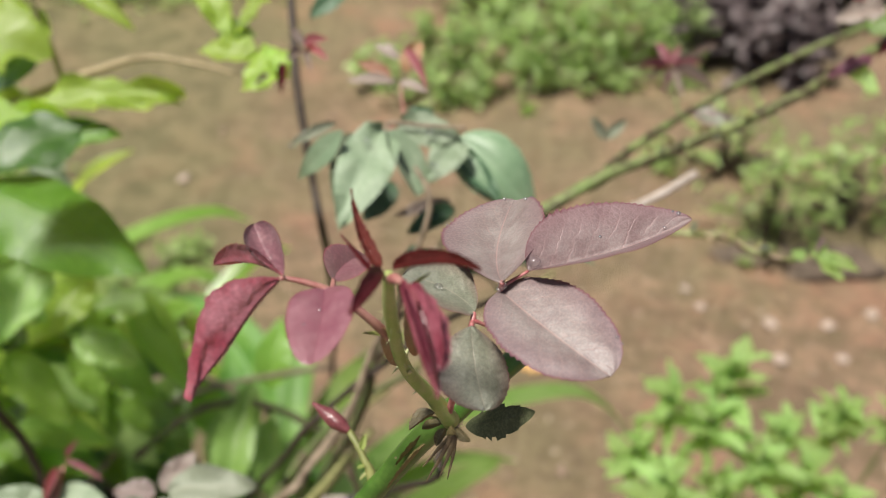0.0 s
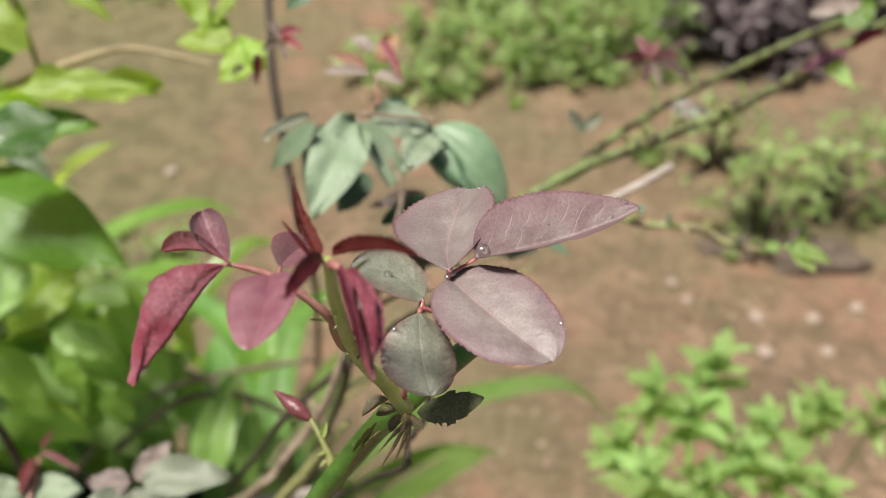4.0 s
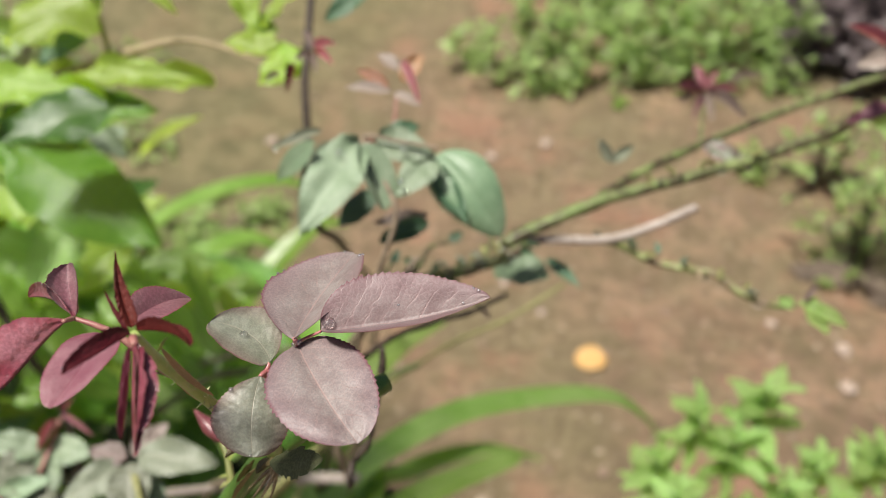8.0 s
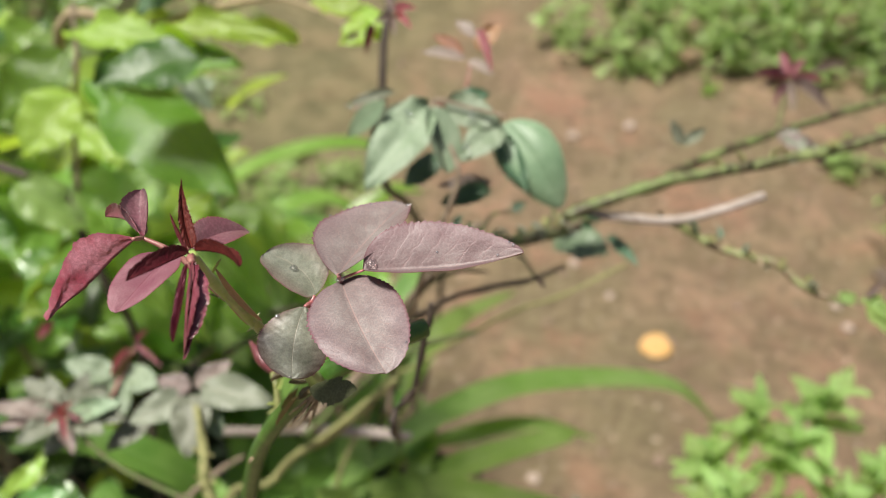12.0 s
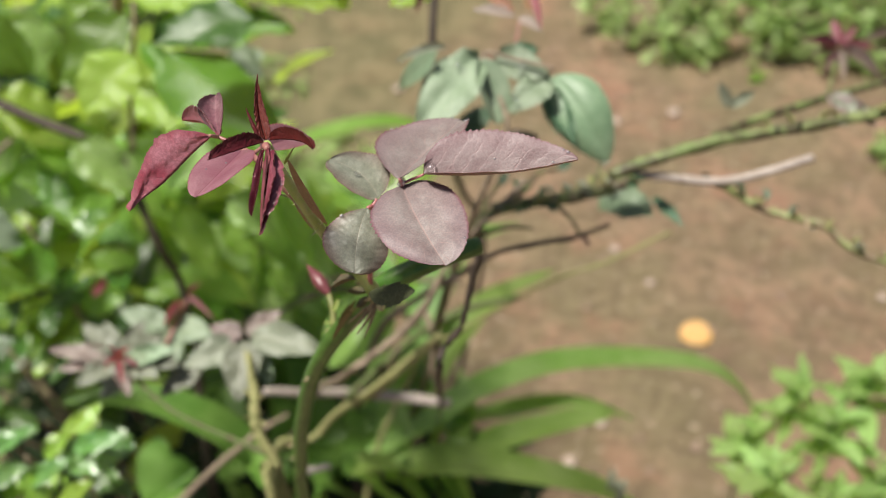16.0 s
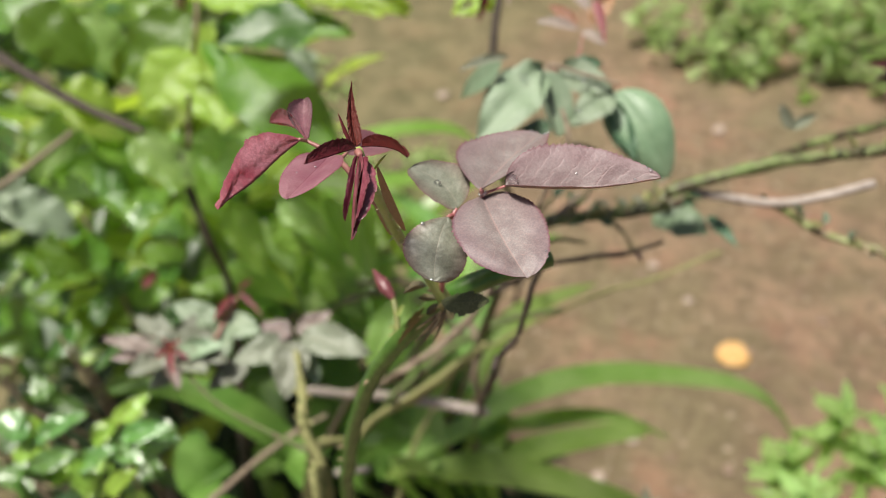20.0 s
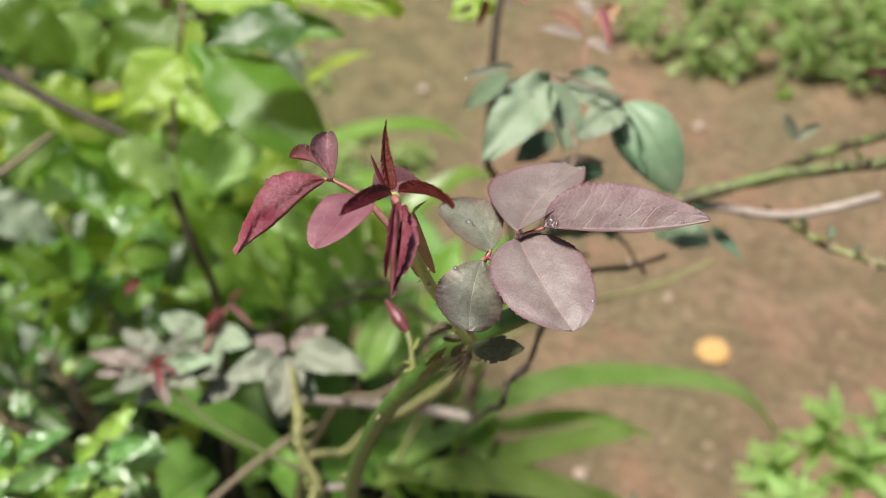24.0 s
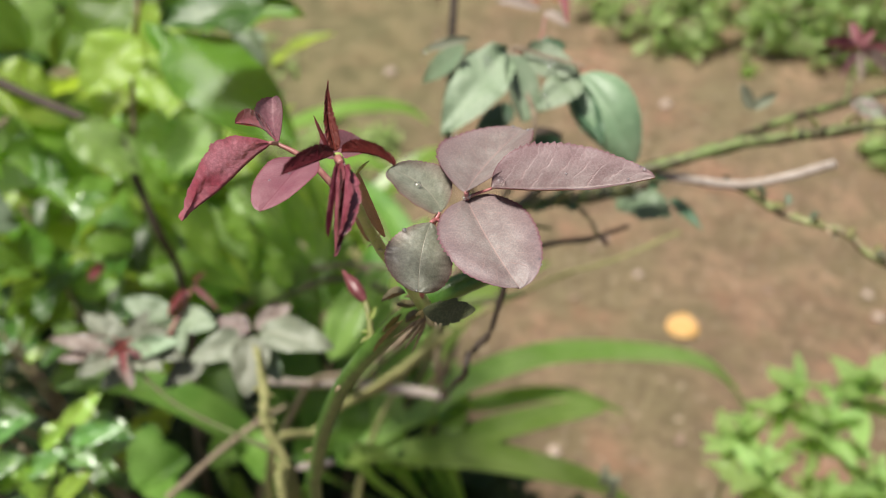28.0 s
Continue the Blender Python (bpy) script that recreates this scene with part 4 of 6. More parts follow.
    for spec, mat in (
        (((-0.0915, 0.4458, 1.4715), (-0.1154, 0.4303, 1.4551), -0.65, 0.0229), M_LIME),
        (((-0.0865, 0.4339, 1.4696), (-0.1033, 0.4458, 1.4722), -0.44, 0.0143), M_LIME),
        (((-0.1105, 0.4611, 1.4660), (-0.1454, 0.4585, 1.4653), -0.67, 0.0196), M_LIME),
        (((-0.1375, 0.4814, 1.4668), (-0.1108, 0.4658, 1.4714), 0.43, 0.0159), M_GREEN),
        (((-0.1520, 0.5046, 1.4946), (-0.1267, 0.4710, 1.4663), 0.17, 0.0192), M_LIME),
        (((-0.1017, 0.4898, 1.4985), (-0.1217, 0.4674, 1.4741), -0.51, 0.0116), M_LIME),
        (((-0.0740, 0.4439, 1.4925), (-0.0432, 0.4601, 1.5092), 0.56, 0.0130), M_DEEP),
    ):
        leaf(root, *spec, mat, "lobed" if mat is M_LIME else "lance")


build_back_rose()


# ---- canes reaching across the path ----
def build_canes():
    root = thing("rose_plant", (-0.2284, 0.3610, -0.02), "thorny green rose cane arching over the path", "rose plant")
    tube("old_wood", [(-0.2284, 0.3610, -0.02), (-0.2332, 0.4189, 0.5953), (-0.1596, 0.5234, 0.8532), (-0.0559, 0.3305, 1.2738), (-0.0336, 0.3180, 1.3688), (-0.0179, 0.3255, 1.3931), (0.0118, 0.3416, 1.3971), (0.0330, 0.3519, 1.3988), (0.0532, 0.3648, 1.4034), (0.0467, 0.3682, 1.4041)],
         [0.006, 0.005, 0.004, 0.003, 0.0024, 0.0027, 0.0032, 0.0034, 0.0034, 0.003], M_OLDWOOD, root, "old brown wood with moss", knots=0.5)
    tube("cane", [(0.0418, 0.3654, 1.4035), (0.0482, 0.3671, 1.4076), (0.0795, 0.3863, 1.4154), (0.1137, 0.4038, 1.4210), (0.1492, 0.4193, 1.4244), (0.1857, 0.4366, 1.4296), (0.2231, 0.4553, 1.4365), (0.2651, 0.4851, 1.4436), (0.3284, 0.5282, 1.4524)],
         [0.0036, 0.0036, 0.0036, 0.0036, 0.0035, 0.0034, 0.0034, 0.0032, 0.0026], M_CANE, root, "long green cane with brown scars", knots=0.5)
    tube("cane", [(0.0897, 0.3932, 1.4178), (0.1092, 0.4198, 1.4154), (0.1309, 0.4482, 1.4100), (0.1871, 0.5080, 1.4019), (0.2415, 0.5527, 1.4010), (0.2949, 0.5767, 1.4129), (0.3497, 0.5989, 1.4225)], [0.0030, 0.0029, 0.0028, 0.0028, 0.0028, 0.0027, 0.0026], M_CANE, root, "thinner green side cane", knots=0.4)
    tube("stub", [(0.0452, 0.3697, 1.4010), (0.0569, 0.3732, 1.4018), (0.0740, 0.3787, 1.3996), (0.1021, 0.3876, 1.3958), (0.1264, 0.3975, 1.4007), (0.1519, 0.4111, 1.4074)], [0.003, 0.0026, 0.0027, 0.0027, 0.0026, 0.0027], M_PALE, root, "cut grey dead stub", knots=0.25)
    tube("twig", [(0.0991, 0.3903, 1.3942), (0.1132, 0.3876, 1.3901), (0.1301, 0.3817, 1.3870), (0.1493, 0.3762, 1.3892), (0.1620, 0.3737, 1.3904), (0.1774, 0.3631, 1.3868), (0.1931, 0.3545, 1.3880), (0.2072, 0.3547, 1.3897)], [0.0021, 0.0022, 0.0022, 0.0020, 0.0022, 0.0020, 0.0018, 0.0012], M_TWIG, root, "bare green twig with knobbly joints", knots=0.7)
    for a, b in (((0.0930, 0.3945, 1.4191), (0.0889, 0.3956, 1.4256)), ((0.1207, 0.4071, 1.4219), (0.1220, 0.4057, 1.4300)), ((0.1424, 0.4175, 1.4228), (0.1446, 0.4079, 1.4213)), ((0.1744, 0.4306, 1.4284), (0.1741, 0.4304, 1.4355)),
                 ((0.1336, 0.3819, 1.3871), (0.1371, 0.3812, 1.3933)), ((0.1540, 0.3751, 1.3900), (0.1553, 0.3683, 1.3894)), ((0.1773, 0.3633, 1.3871), (0.1796, 0.3625, 1.3933)), ((0.2040, 0.4456, 1.4339), (0.2060, 0.4388, 1.4308))):
        thorn(root, a, b, 0.006, 0.0016)
    leaf(root, (0.2097, 0.3552, 1.3902), (0.2309, 0.3451, 1.3868), 0.45, 0.0094, M_HERB, "lance")
    leaf(root, (0.2104, 0.3553, 1.3902), (0.2214, 0.3414, 1.3831), 0.41, 0.0105, M_HERB, "ovate")
    leaf(root, (0.2072, 0.3547, 1.3897), (0.2187, 0.3615, 1.3895), 0.26, 0.0061, M_HERB, "ovate")
    leaf(root, (0.2087, 0.3558, 1.3909), (0.2167, 0.3663, 1.3952), 0.08, 0.0059, M_MAUVE, "folded")
    leaf(root, (0.2039, 0.3540, 1.3892), (0.1929, 0.3535, 1.3942), -0.48, 0.0072, M_HERB, "ovate")
    leaf(root, (0.1016, 0.4418, 1.4120), (0.0925, 0.4481, 1.4248), -0.62, 0.0090, M_GREY, "cupped")
    leaf(root, (0.1027, 0.4419, 1.4120), (0.1144, 0.4475, 1.4227), 0.50, 0.0090, M_GREY, "cupped")
    leaf(root, (0.1540, 0.4446, 1.4289), (0.1833, 0.4305, 1.4227), 0.51, 0.0121, M_MAUVE, "lance")
    leaf(root, (0.1575, 0.4465, 1.4308), (0.1719, 0.4320, 1.4253), 0.45, 0.0109, M_GREY, "ovate")
    leaf(root, (0.2574, 0.4607, 1.4894), (0.2250, 0.4479, 1.4866), -0.52, 0.0155, M_MAUVE, "ovate")
    leaf(root, (0.2456, 0.4613, 1.4908), (0.2203, 0.4684, 1.5009), -0.63, 0.0105, M_RED, "folded")
    leaf(root, (0.2669, 0.4710, 1.4516), (0.2321, 0.4536, 1.4461), -0.34, 0.0105, M_PINK, "ovate")
    leaf(root, (0.2686, 0.4711, 1.4516), (0.2931, 0.4797, 1.4599), 0.38, 0.0115, M_DARKRED, "folded")
    leaf(root, (0.2510, 0.4676, 1.4488), (0.2622, 0.4417, 1.4425), 0.41, 0.0130, M_HERB, "ovate")
    leaf(root, (0.2754, 0.4954, 1.4549), (0.2930, 0.5086, 1.4689), 0.25, 0.0188, M_GREEN, "ovate")
    for pts, r in ((((-0.0110, 0.3320, 1.3921), (-0.0035, 0.3477, 1.3974), (-0.0002, 0.3619, 1.3983), (0.0107, 0.3674, 1.3995)), 0.0014), (((0.0121, 0.3410, 1.3964), (0.0235, 0.3392, 1.3902), (0.0326, 0.3341, 1.3817)), 0.0012), (((-0.0225, 0.3188, 1.3883), (-0.0232, 0.3310, 1.3958), (-0.0186, 0.3443, 1.4000)), 0.0013), (((0.0301, 0.3502, 1.3984), (0.0340, 0.3609, 1.4025), (0.0346, 0.3721, 1.4063)), 0.0012), (((-0.0333, 0.3119, 1.3673), (-0.0254, 0.3189, 1.3780), (-0.0085, 0.3255, 1.3848), (0.0064, 0.3276, 1.3856)), 0.0014)):
        tube("twig", pts, [r, r, r * 0.6], M_OLDWOOD, root, knots=0.7, sides=7)
    for spec, mat, kind in (
        (((0.0025, 0.3380, 1.3972), (-0.0048, 0.3276, 1.3946), -0.30, 0.0070), M_DEEP, "ovate"), (((0.0085, 0.3408, 1.3976), (0.0171, 0.3354, 1.3937), 0.33, 0.0063), M_DEEP, "cupped"),
        (((0.0107, 0.3674, 1.3995), (0.0177, 0.3733, 1.4024), 0.38, 0.0067), M_DEEP, "ovate"), (((0.0224, 0.3468, 1.3980), (0.0169, 0.3537, 1.4022), -0.23, 0.0062), M_GREY, "cupped"),
        (((0.0348, 0.3715, 1.4055), (0.0375, 0.3788, 1.4117), 0.18, 0.0076), M_GREY, "ovate"), (((-0.0185, 0.3438, 1.3995), (-0.0158, 0.3518, 1.4038), 0.22, 0.0056), M_DEEP, "ovate"),
        (((0.0326, 0.3341, 1.3817), (0.0389, 0.3316, 1.3768), 0.40, 0.0049), M_MAUVE, "folded"), (((-0.0049, 0.3466, 1.3969), (-0.0127, 0.3479, 1.4011), -0.43, 0.0059), M_DEEP, "cupped"),
    ):
        leaf(root, *spec, mat, kind)
    r = random.Random(23)
    for a, b, n in (((-0.0179, 0.3255, 1.3931), (0.0532, 0.3648, 1.4034), 34), ((0.0795, 0.3863, 1.4154), (0.1857, 0.4366, 1.4296), 16), ((0.0991, 0.3903, 1.3942), (0.1931, 0.3545, 1.3880), 12)):
        for i in range(n):
            c = Vector(a).lerp(Vector(b), (i + r.random()) / n)
            turn = r.uniform(0, 6.28)
            out = Vector((math.cos(turn), math.sin(turn), r.uniform(0.0, 0.9))).normalized()
            leaf(root, c + out * 0.002, c + out * r.uniform(0.006, 0.012), r.uniform(-1, 1), r.uniform(0.004, 0.007), r.choice((M_SCALE, M_DEEP, M_GREY, M_SCALE)), "folded", name="scale")
    tuft = tube("twig", [(0.1747, 0.5816, 1.3862), (0.1711, 0.5480, 1.3867), (0.1655, 0.5068, 1.3914)], [0.0009, 0.0011, 0.0013], M_CANE, root)
    for spec in (
        ((0.1740, 0.5808, 1.3855), (0.1475, 0.5717, 1.3928), -0.52, 0.0128), ((0.1730, 0.5812, 1.3861), (0.1557, 0.5655, 1.3847), -0.33, 0.0091), ((0.1738, 0.5820, 1.3868), (0.1665, 0.5974, 1.3998), -0.30, 0.0135),
        ((0.1759, 0.5824, 1.3868), (0.1845, 0.5949, 1.3983), 0.21, 0.0097), ((0.1764, 0.5819, 1.3862), (0.1999, 0.5793, 1.3906), 0.53, 0.0110), ((0.1765, 0.5813, 1.3855), (0.2052, 0.5584, 1.3793), 0.46, 0.0144),
        ((0.1750, 0.5801, 1.3846), (0.1804, 0.5522, 1.3777), 0.19, 0.0114), ((0.1742, 0.5799, 1.3846), (0.1655, 0.5509, 1.3791), -0.05, 0.0078), ((0.1904, 0.5876, 1.3894), (0.2158, 0.5985, 1.3959), 0.43, 0.0105),
    ):
        leaf(tuft, *spec, rng.choice((M_PINK, M_PINK, M_MAUVE)), "folded", name="young_leaf", label="reddish new leaf")
    for spec, mat, kind in (
        (((0.0366, 0.3782, 1.3766), (0.0704, 0.3753, 1.3719), 0.10, 0.0300), M_SLATE, "ovate"),
        (((0.0672, 0.3882, 1.3745), (0.0893, 0.3699, 1.3712), 0.35, 0.0082), M_DEEP, "lance"),
        (((0.0379, 0.3954, 1.3813), (0.0535, 0.3789, 1.3708), 0.29, 0.0127), M_GREY, "droop"),
    ):
        leaf(root, *spec, mat, kind)


build_canes()


# ---- dry twigs in the middle ----
def dry_twig(points, radii, material, label, name="twig"):
    ob = tube(name, points, radii, material, None, sides=8, knots=0.6)
    tagged(ob, label, "twig", "dry twigs")
    return ob


dry_twig([(0.0096, 0.1988, 1.4956), (0.0096, 0.1966, 1.4888), (0.0082, 0.1947, 1.4805), (0.0066, 0.1915, 1.4663), (0.0047, 0.1894, 1.4534), (-0.0017, 0.1864, 1.4411), (-0.0048, 0.1885, 1.4212), (-0.0375, 0.2812, 1.2690), (-0.1412, 0.5672, 0.7528), (-0.1449, 0.5464, 0.4549), (-0.1449, 0.5464, -0.02)], [0.0009, 0.0014, 0.0013, 0.0013, 0.0012, 0.0014, 0.0012, 0.0014, 0.002, 0.003, 0.004], M_DARKWOOD, "black dead twig with a hooked tip")
dry_twig([(0.0468, 0.3439, 1.3857), (0.0297, 0.3322, 1.3810), (0.0116, 0.3234, 1.3795), (-0.0108, 0.3114, 1.3766), (-0.0314, 0.3073, 1.3575), (-0.0611, 0.3086, 1.3241), (-0.1023, 0.3300, 1.2451), (-0.2230, 0.5092, 0.8642), (-0.2340, 0.4749, 0.5574), (-0.2340, 0.4749, -0.02)], [0.0012, 0.0014, 0.0016, 0.0016, 0.0018, 0.002, 0.0024, 0.003, 0.004, 0.005], M_DARKWOOD, "dark brown bent twig without leaves")
dry_twig([(-0.0037, 0.3448, 1.4062), (-0.0118, 0.3329, 1.3979), (-0.0225, 0.3188, 1.3883), (-0.0395, 0.3093, 1.3626), (-0.0524, 0.2951, 1.3307), (-0.0745, 0.2815, 1.3030), (-0.0991, 0.2701, 1.2784), (-0.2401, 0.4217, 0.9711), (-0.3111, 0.3855, 0.6859), (-0.3111, 0.3855, -0.02)], [0.002, 0.002, 0.002, 0.002, 0.0022, 0.0024, 0.0026, 0.003, 0.004, 0.005], M_BROWN, "grey-brown bare branch among leaves")
dry_twig([(0.0860, 0.4787, 1.2698), (0.0448, 0.4597, 1.2442), (0.0067, 0.4599, 1.2130), (-0.0309, 0.4673, 1.1653), (-0.0839, 0.4719, 1.0978), (-0.1315, 0.4708, 1.0227), (-0.1692, 0.3804, 0.8108), (-0.1692, 0.3804, -0.02)], [0.0012, 0.0014, 0.0016, 0.0018, 0.002, 0.0024, 0.003, 0.004], M_MOSSY, "thin mossy green branch beside the path")
dry_twig([(-0.0420, 0.2997, 1.3079), (-0.0590, 0.2928, 1.2848), (-0.0873, 0.2884, 1.2452), (-0.1327, 0.2791, 1.1844), (-0.1617, 0.2344, 1.0829), (-0.1617, 0.2344, -0.02)], [0.0024, 0.0034, 0.0034, 0.0026, 0.003, 0.004], M_MOSSY, "mossy yellow-green branch without leaves")
dry_twig([(-0.2215, 0.3415, 1.1185), (-0.1931, 0.3706, 1.0900), (-0.1506, 0.4040, 1.0604), (-0.0801, 0.4318, 1.0382)], [0.0026, 0.004, 0.0046, 0.0042], M_PALE, "pale grey dead stick lying among the leaves", "dead_stick")
dry_twig([(-0.1264, 0.2320, 1.2074), (-0.1046, 0.2429, 1.2100)], [0.0026, 0.002], M_PALE, "short pale broken piece of wood", "dead_stick")
dry_twig([(-0.3938, 0.5566, 0.9766), (-0.3600, 0.5884, 0.9943), (-0.3076, 0.6115, 0.9963), (-0.2482, 0.6161, 0.9777), (-0.2018, 0.6138, 0.9342)], [0.003, 0.004, 0.004, 0.004, 0.004], M_BROWN, "brown bent twig behind the leaves")
dry_twig([(-0.3280, 0.4562, 1.0342), (-0.3036, 0.5035, 1.0383), (-0.2756, 0.5452, 1.0356), (-0.2129, 0.5824, 1.0254), (-0.1250, 0.6157, 1.0089)], [0.003, 0.003, 0.003, 0.003, 0.003], M_BROWN, "grey-brown fallen branch among leaves")
dry_twig([(-0.2462, 0.2250, 1.1060), (-0.2289, 0.2620, 1.1127), (-0.2097, 0.2981, 1.1178), (-0.1917, 0.3274, 1.1166)], [0.0026, 0.0026, 0.0024, 0.002], M_BROWN, "straight brown stick leaning in the leaves")


dry_twig([(-0.2685, 0.4392, 1.0917), (-0.2346, 0.4538, 1.1158), (-0.1944, 0.4640, 1.1332), (-0.1503, 0.4593, 1.1346), (-0.1066, 0.4520, 1.1105)], [0.003, 0.0036, 0.0036, 0.0034, 0.003], M_OLDWOOD, "knotted grey-brown twig behind the rose shoot")
dry_twig([(-0.1416, 0.3463, 1.1374), (-0.1128, 0.3687, 1.1710), (-0.0840, 0.3866, 1.2003), (-0.0568, 0.4077, 1.2101), (-0.0192, 0.4276, 1.2148)], [0.003, 0.0034, 0.0032, 0.0026, 0.0018], M_OLDWOOD, "knotted grey-brown twig behind the rose shoot")
dry_twig([(-0.0769, 0.3655, 1.2465), (-0.0655, 0.3538, 1.2307), (-0.0661, 0.3480, 1.2022), (-0.0603, 0.3506, 1.1561)], [0.0022, 0.0026, 0.0026, 0.002], M_BROWN, "short upright broken twig")


# ---- lime green shrub and its neighbours ----
def build_lime_shrub():
    root = thing("lime_shrub", (-0.62, 0.72, 0.0), "shrub with large yellow-green lobed leaves", "shrub")
    tube("branch", [(-0.62, 0.72, -0.02), (-0.62, 0.70, 0.7), (-0.4053, 0.5104, 1.3472), (-0.3173, 0.5107, 1.3905), (-0.2655, 0.5199, 1.4098), (-0.2366, 0.5236, 1.4195), (-0.2025, 0.5275, 1.4266), (-0.1645, 0.5180, 1.4253), (-0.1347, 0.4935, 1.4316)], [0.009, 0.007, 0.005, 0.0042, 0.0036, 0.003, 0.0022, 0.0014, 0.001], M_TAN, root, "pale brown branch")
    tube("branch", [(-0.2626, 0.5186, 1.4106), (-0.2649, 0.5229, 1.4377), (-0.2692, 0.5259, 1.4661), (-0.2727, 0.5334, 1.4872)], [0.002, 0.002, 0.002, 0.002], M_MOSSY, root)
    tube("branch", [(-0.5795, 0.4361, 1.3487), (-0.5403, 0.4342, 1.3316), (-0.4951, 0.4274, 1.3189), (-0.4358, 0.4238, 1.3039), (-0.3627, 0.4230, 1.2863), (-0.3498, 0.4096, 1.2567), (-0.3308, 0.3959, 1.2129), (-0.3235, 0.3949, 1.1164), (-0.2988, 0.3084, 0.8377), (-0.2988, 0.3084, -0.02)], [0.0052, 0.0050, 0.0046, 0.0042, 0.0038, 0.0036, 0.0034, 0.0034, 0.005, 0.006], M_DARKWOOD, root, "dark brown forked branch", knots=0.5)
    tube("branch", [(-0.4981, 0.3145, 1.2684), (-0.4648, 0.3489, 1.2888), (-0.4385, 0.3911, 1.3080)], [0.0026, 0.0026, 0.002], M_BROWN, root)
    tube("branch", [(-0.3609, 0.4978, 1.4160), (-0.3543, 0.4734, 1.3782), (-0.3539, 0.4492, 1.3430), (-0.3491, 0.4222, 1.2917)], [0.002, 0.002, 0.002, 0.002], M_BROWN, root)
    leaf(root, (-0.2709, 0.5175, 1.3952), (-0.1797, 0.5021, 1.4079), 0.42, 0.0210, M_LIME, "lobed")
    leaf(root, (-0.2880, 0.5187, 1.3977), (-0.3405, 0.4863, 1.3883), -0.55, 0.0344, M_LIME, "lobed")
    leaf(root, (-0.3456, 0.4900, 1.3685), (-0.2221, 0.4946, 1.3850), 0.43, 0.0438, M_GREEN, "ovate")
    leaf(root, (-0.2660, 0.5312, 1.4597), (-0.3184, 0.4870, 1.4366), -0.59, 0.0513, M_LIME, "lobed")
    leaf(root, (-0.2814, 0.5367, 1.4304), (-0.3129, 0.5056, 1.4088), -0.58, 0.0239, M_DEEP, "ovate")
    leaf(root, (-0.2527, 0.5426, 1.4719), (-0.2059, 0.5250, 1.4484), 0.39, 0.0163, M_LIME, "lance")
    leaf(root, (-0.3053, 0.4346, 1.3837), (-0.1842, 0.3892, 1.3546), 0.28, 0.0606, M_GREEN, "droop")
    leaf(root, (-0.3304, 0.4344, 1.3797), (-0.3542, 0.3889, 1.3508), -0.51, 0.0466, M_LIME, "ovate")
    leaf(root, (-0.3501, 0.4652, 1.3928), (-0.3959, 0.4138, 1.3517), -0.59, 0.0496, M_GREEN, "ovate")
    leaf(root, (-0.3329, 0.4450, 1.4233), (-0.2342, 0.4565, 1.4192), 0.43, 0.0311, M_LIME, "lobed")
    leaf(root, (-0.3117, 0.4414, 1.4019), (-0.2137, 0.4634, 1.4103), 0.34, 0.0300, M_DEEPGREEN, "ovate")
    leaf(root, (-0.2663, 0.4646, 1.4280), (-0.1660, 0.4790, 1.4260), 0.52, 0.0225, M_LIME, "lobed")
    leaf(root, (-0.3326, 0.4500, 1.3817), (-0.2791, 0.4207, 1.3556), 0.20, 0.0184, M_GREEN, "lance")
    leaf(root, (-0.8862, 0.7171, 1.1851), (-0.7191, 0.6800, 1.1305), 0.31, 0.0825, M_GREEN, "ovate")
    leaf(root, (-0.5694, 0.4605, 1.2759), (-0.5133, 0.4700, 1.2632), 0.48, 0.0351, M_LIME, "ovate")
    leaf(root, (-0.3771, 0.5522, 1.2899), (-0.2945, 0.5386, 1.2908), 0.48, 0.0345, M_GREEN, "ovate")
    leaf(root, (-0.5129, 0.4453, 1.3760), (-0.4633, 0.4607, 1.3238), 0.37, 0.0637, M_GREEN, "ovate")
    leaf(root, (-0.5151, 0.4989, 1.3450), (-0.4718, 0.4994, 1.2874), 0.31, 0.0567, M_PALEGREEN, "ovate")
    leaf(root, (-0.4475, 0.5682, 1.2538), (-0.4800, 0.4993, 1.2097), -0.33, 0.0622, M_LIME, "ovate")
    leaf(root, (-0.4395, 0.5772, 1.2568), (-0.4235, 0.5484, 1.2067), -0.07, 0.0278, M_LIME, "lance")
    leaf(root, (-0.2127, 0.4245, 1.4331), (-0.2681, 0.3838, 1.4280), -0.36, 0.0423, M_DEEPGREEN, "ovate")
    leaf(root, (-0.5014, 0.4619, 1.2369), (-0.4119, 0.4918, 1.1780), 0.31, 0.0586, M_FRESH, "ovate")
    leaf(root, (-0.5377, 0.4339, 1.2102), (-0.4320, 0.4737, 1.1416), 0.30, 0.0708, M_FRESH, "lance")
    leaf(root, (-0.4454, 0.3193, 1.2928), (-0.4017, 0.3272, 1.2529), 0.25, 0.0374, M_BLUE, "ovate")
    leaf(root, (-0.4056, 0.3880, 1.2302), (-0.3624, 0.4025, 1.2052), 0.28, 0.0308, M_GLOSS, "ovate")
    leaf(root, (-0.5285, 0.4737, 1.2824), (-0.4887, 0.4893, 1.2509), 0.34, 0.0410, M_LIME, "ovate")
    leaf(root, (-0.5070, 0.4248, 1.1322), (-0.4074, 0.4502, 1.0700), 0.25, 0.0443, M_LIME, "lance")
    leaf(root, (-0.5164, 0.3673, 1.1734), (-0.4617, 0.3833, 1.1329), 0.26, 0.0418, M_GREEN, "ovate")
    leaf(root, (-0.5032, 0.5998, 1.3157), (-0.4775, 0.5939, 1.2745), 0.27, 0.0352, M_PALEGREEN, "lance")
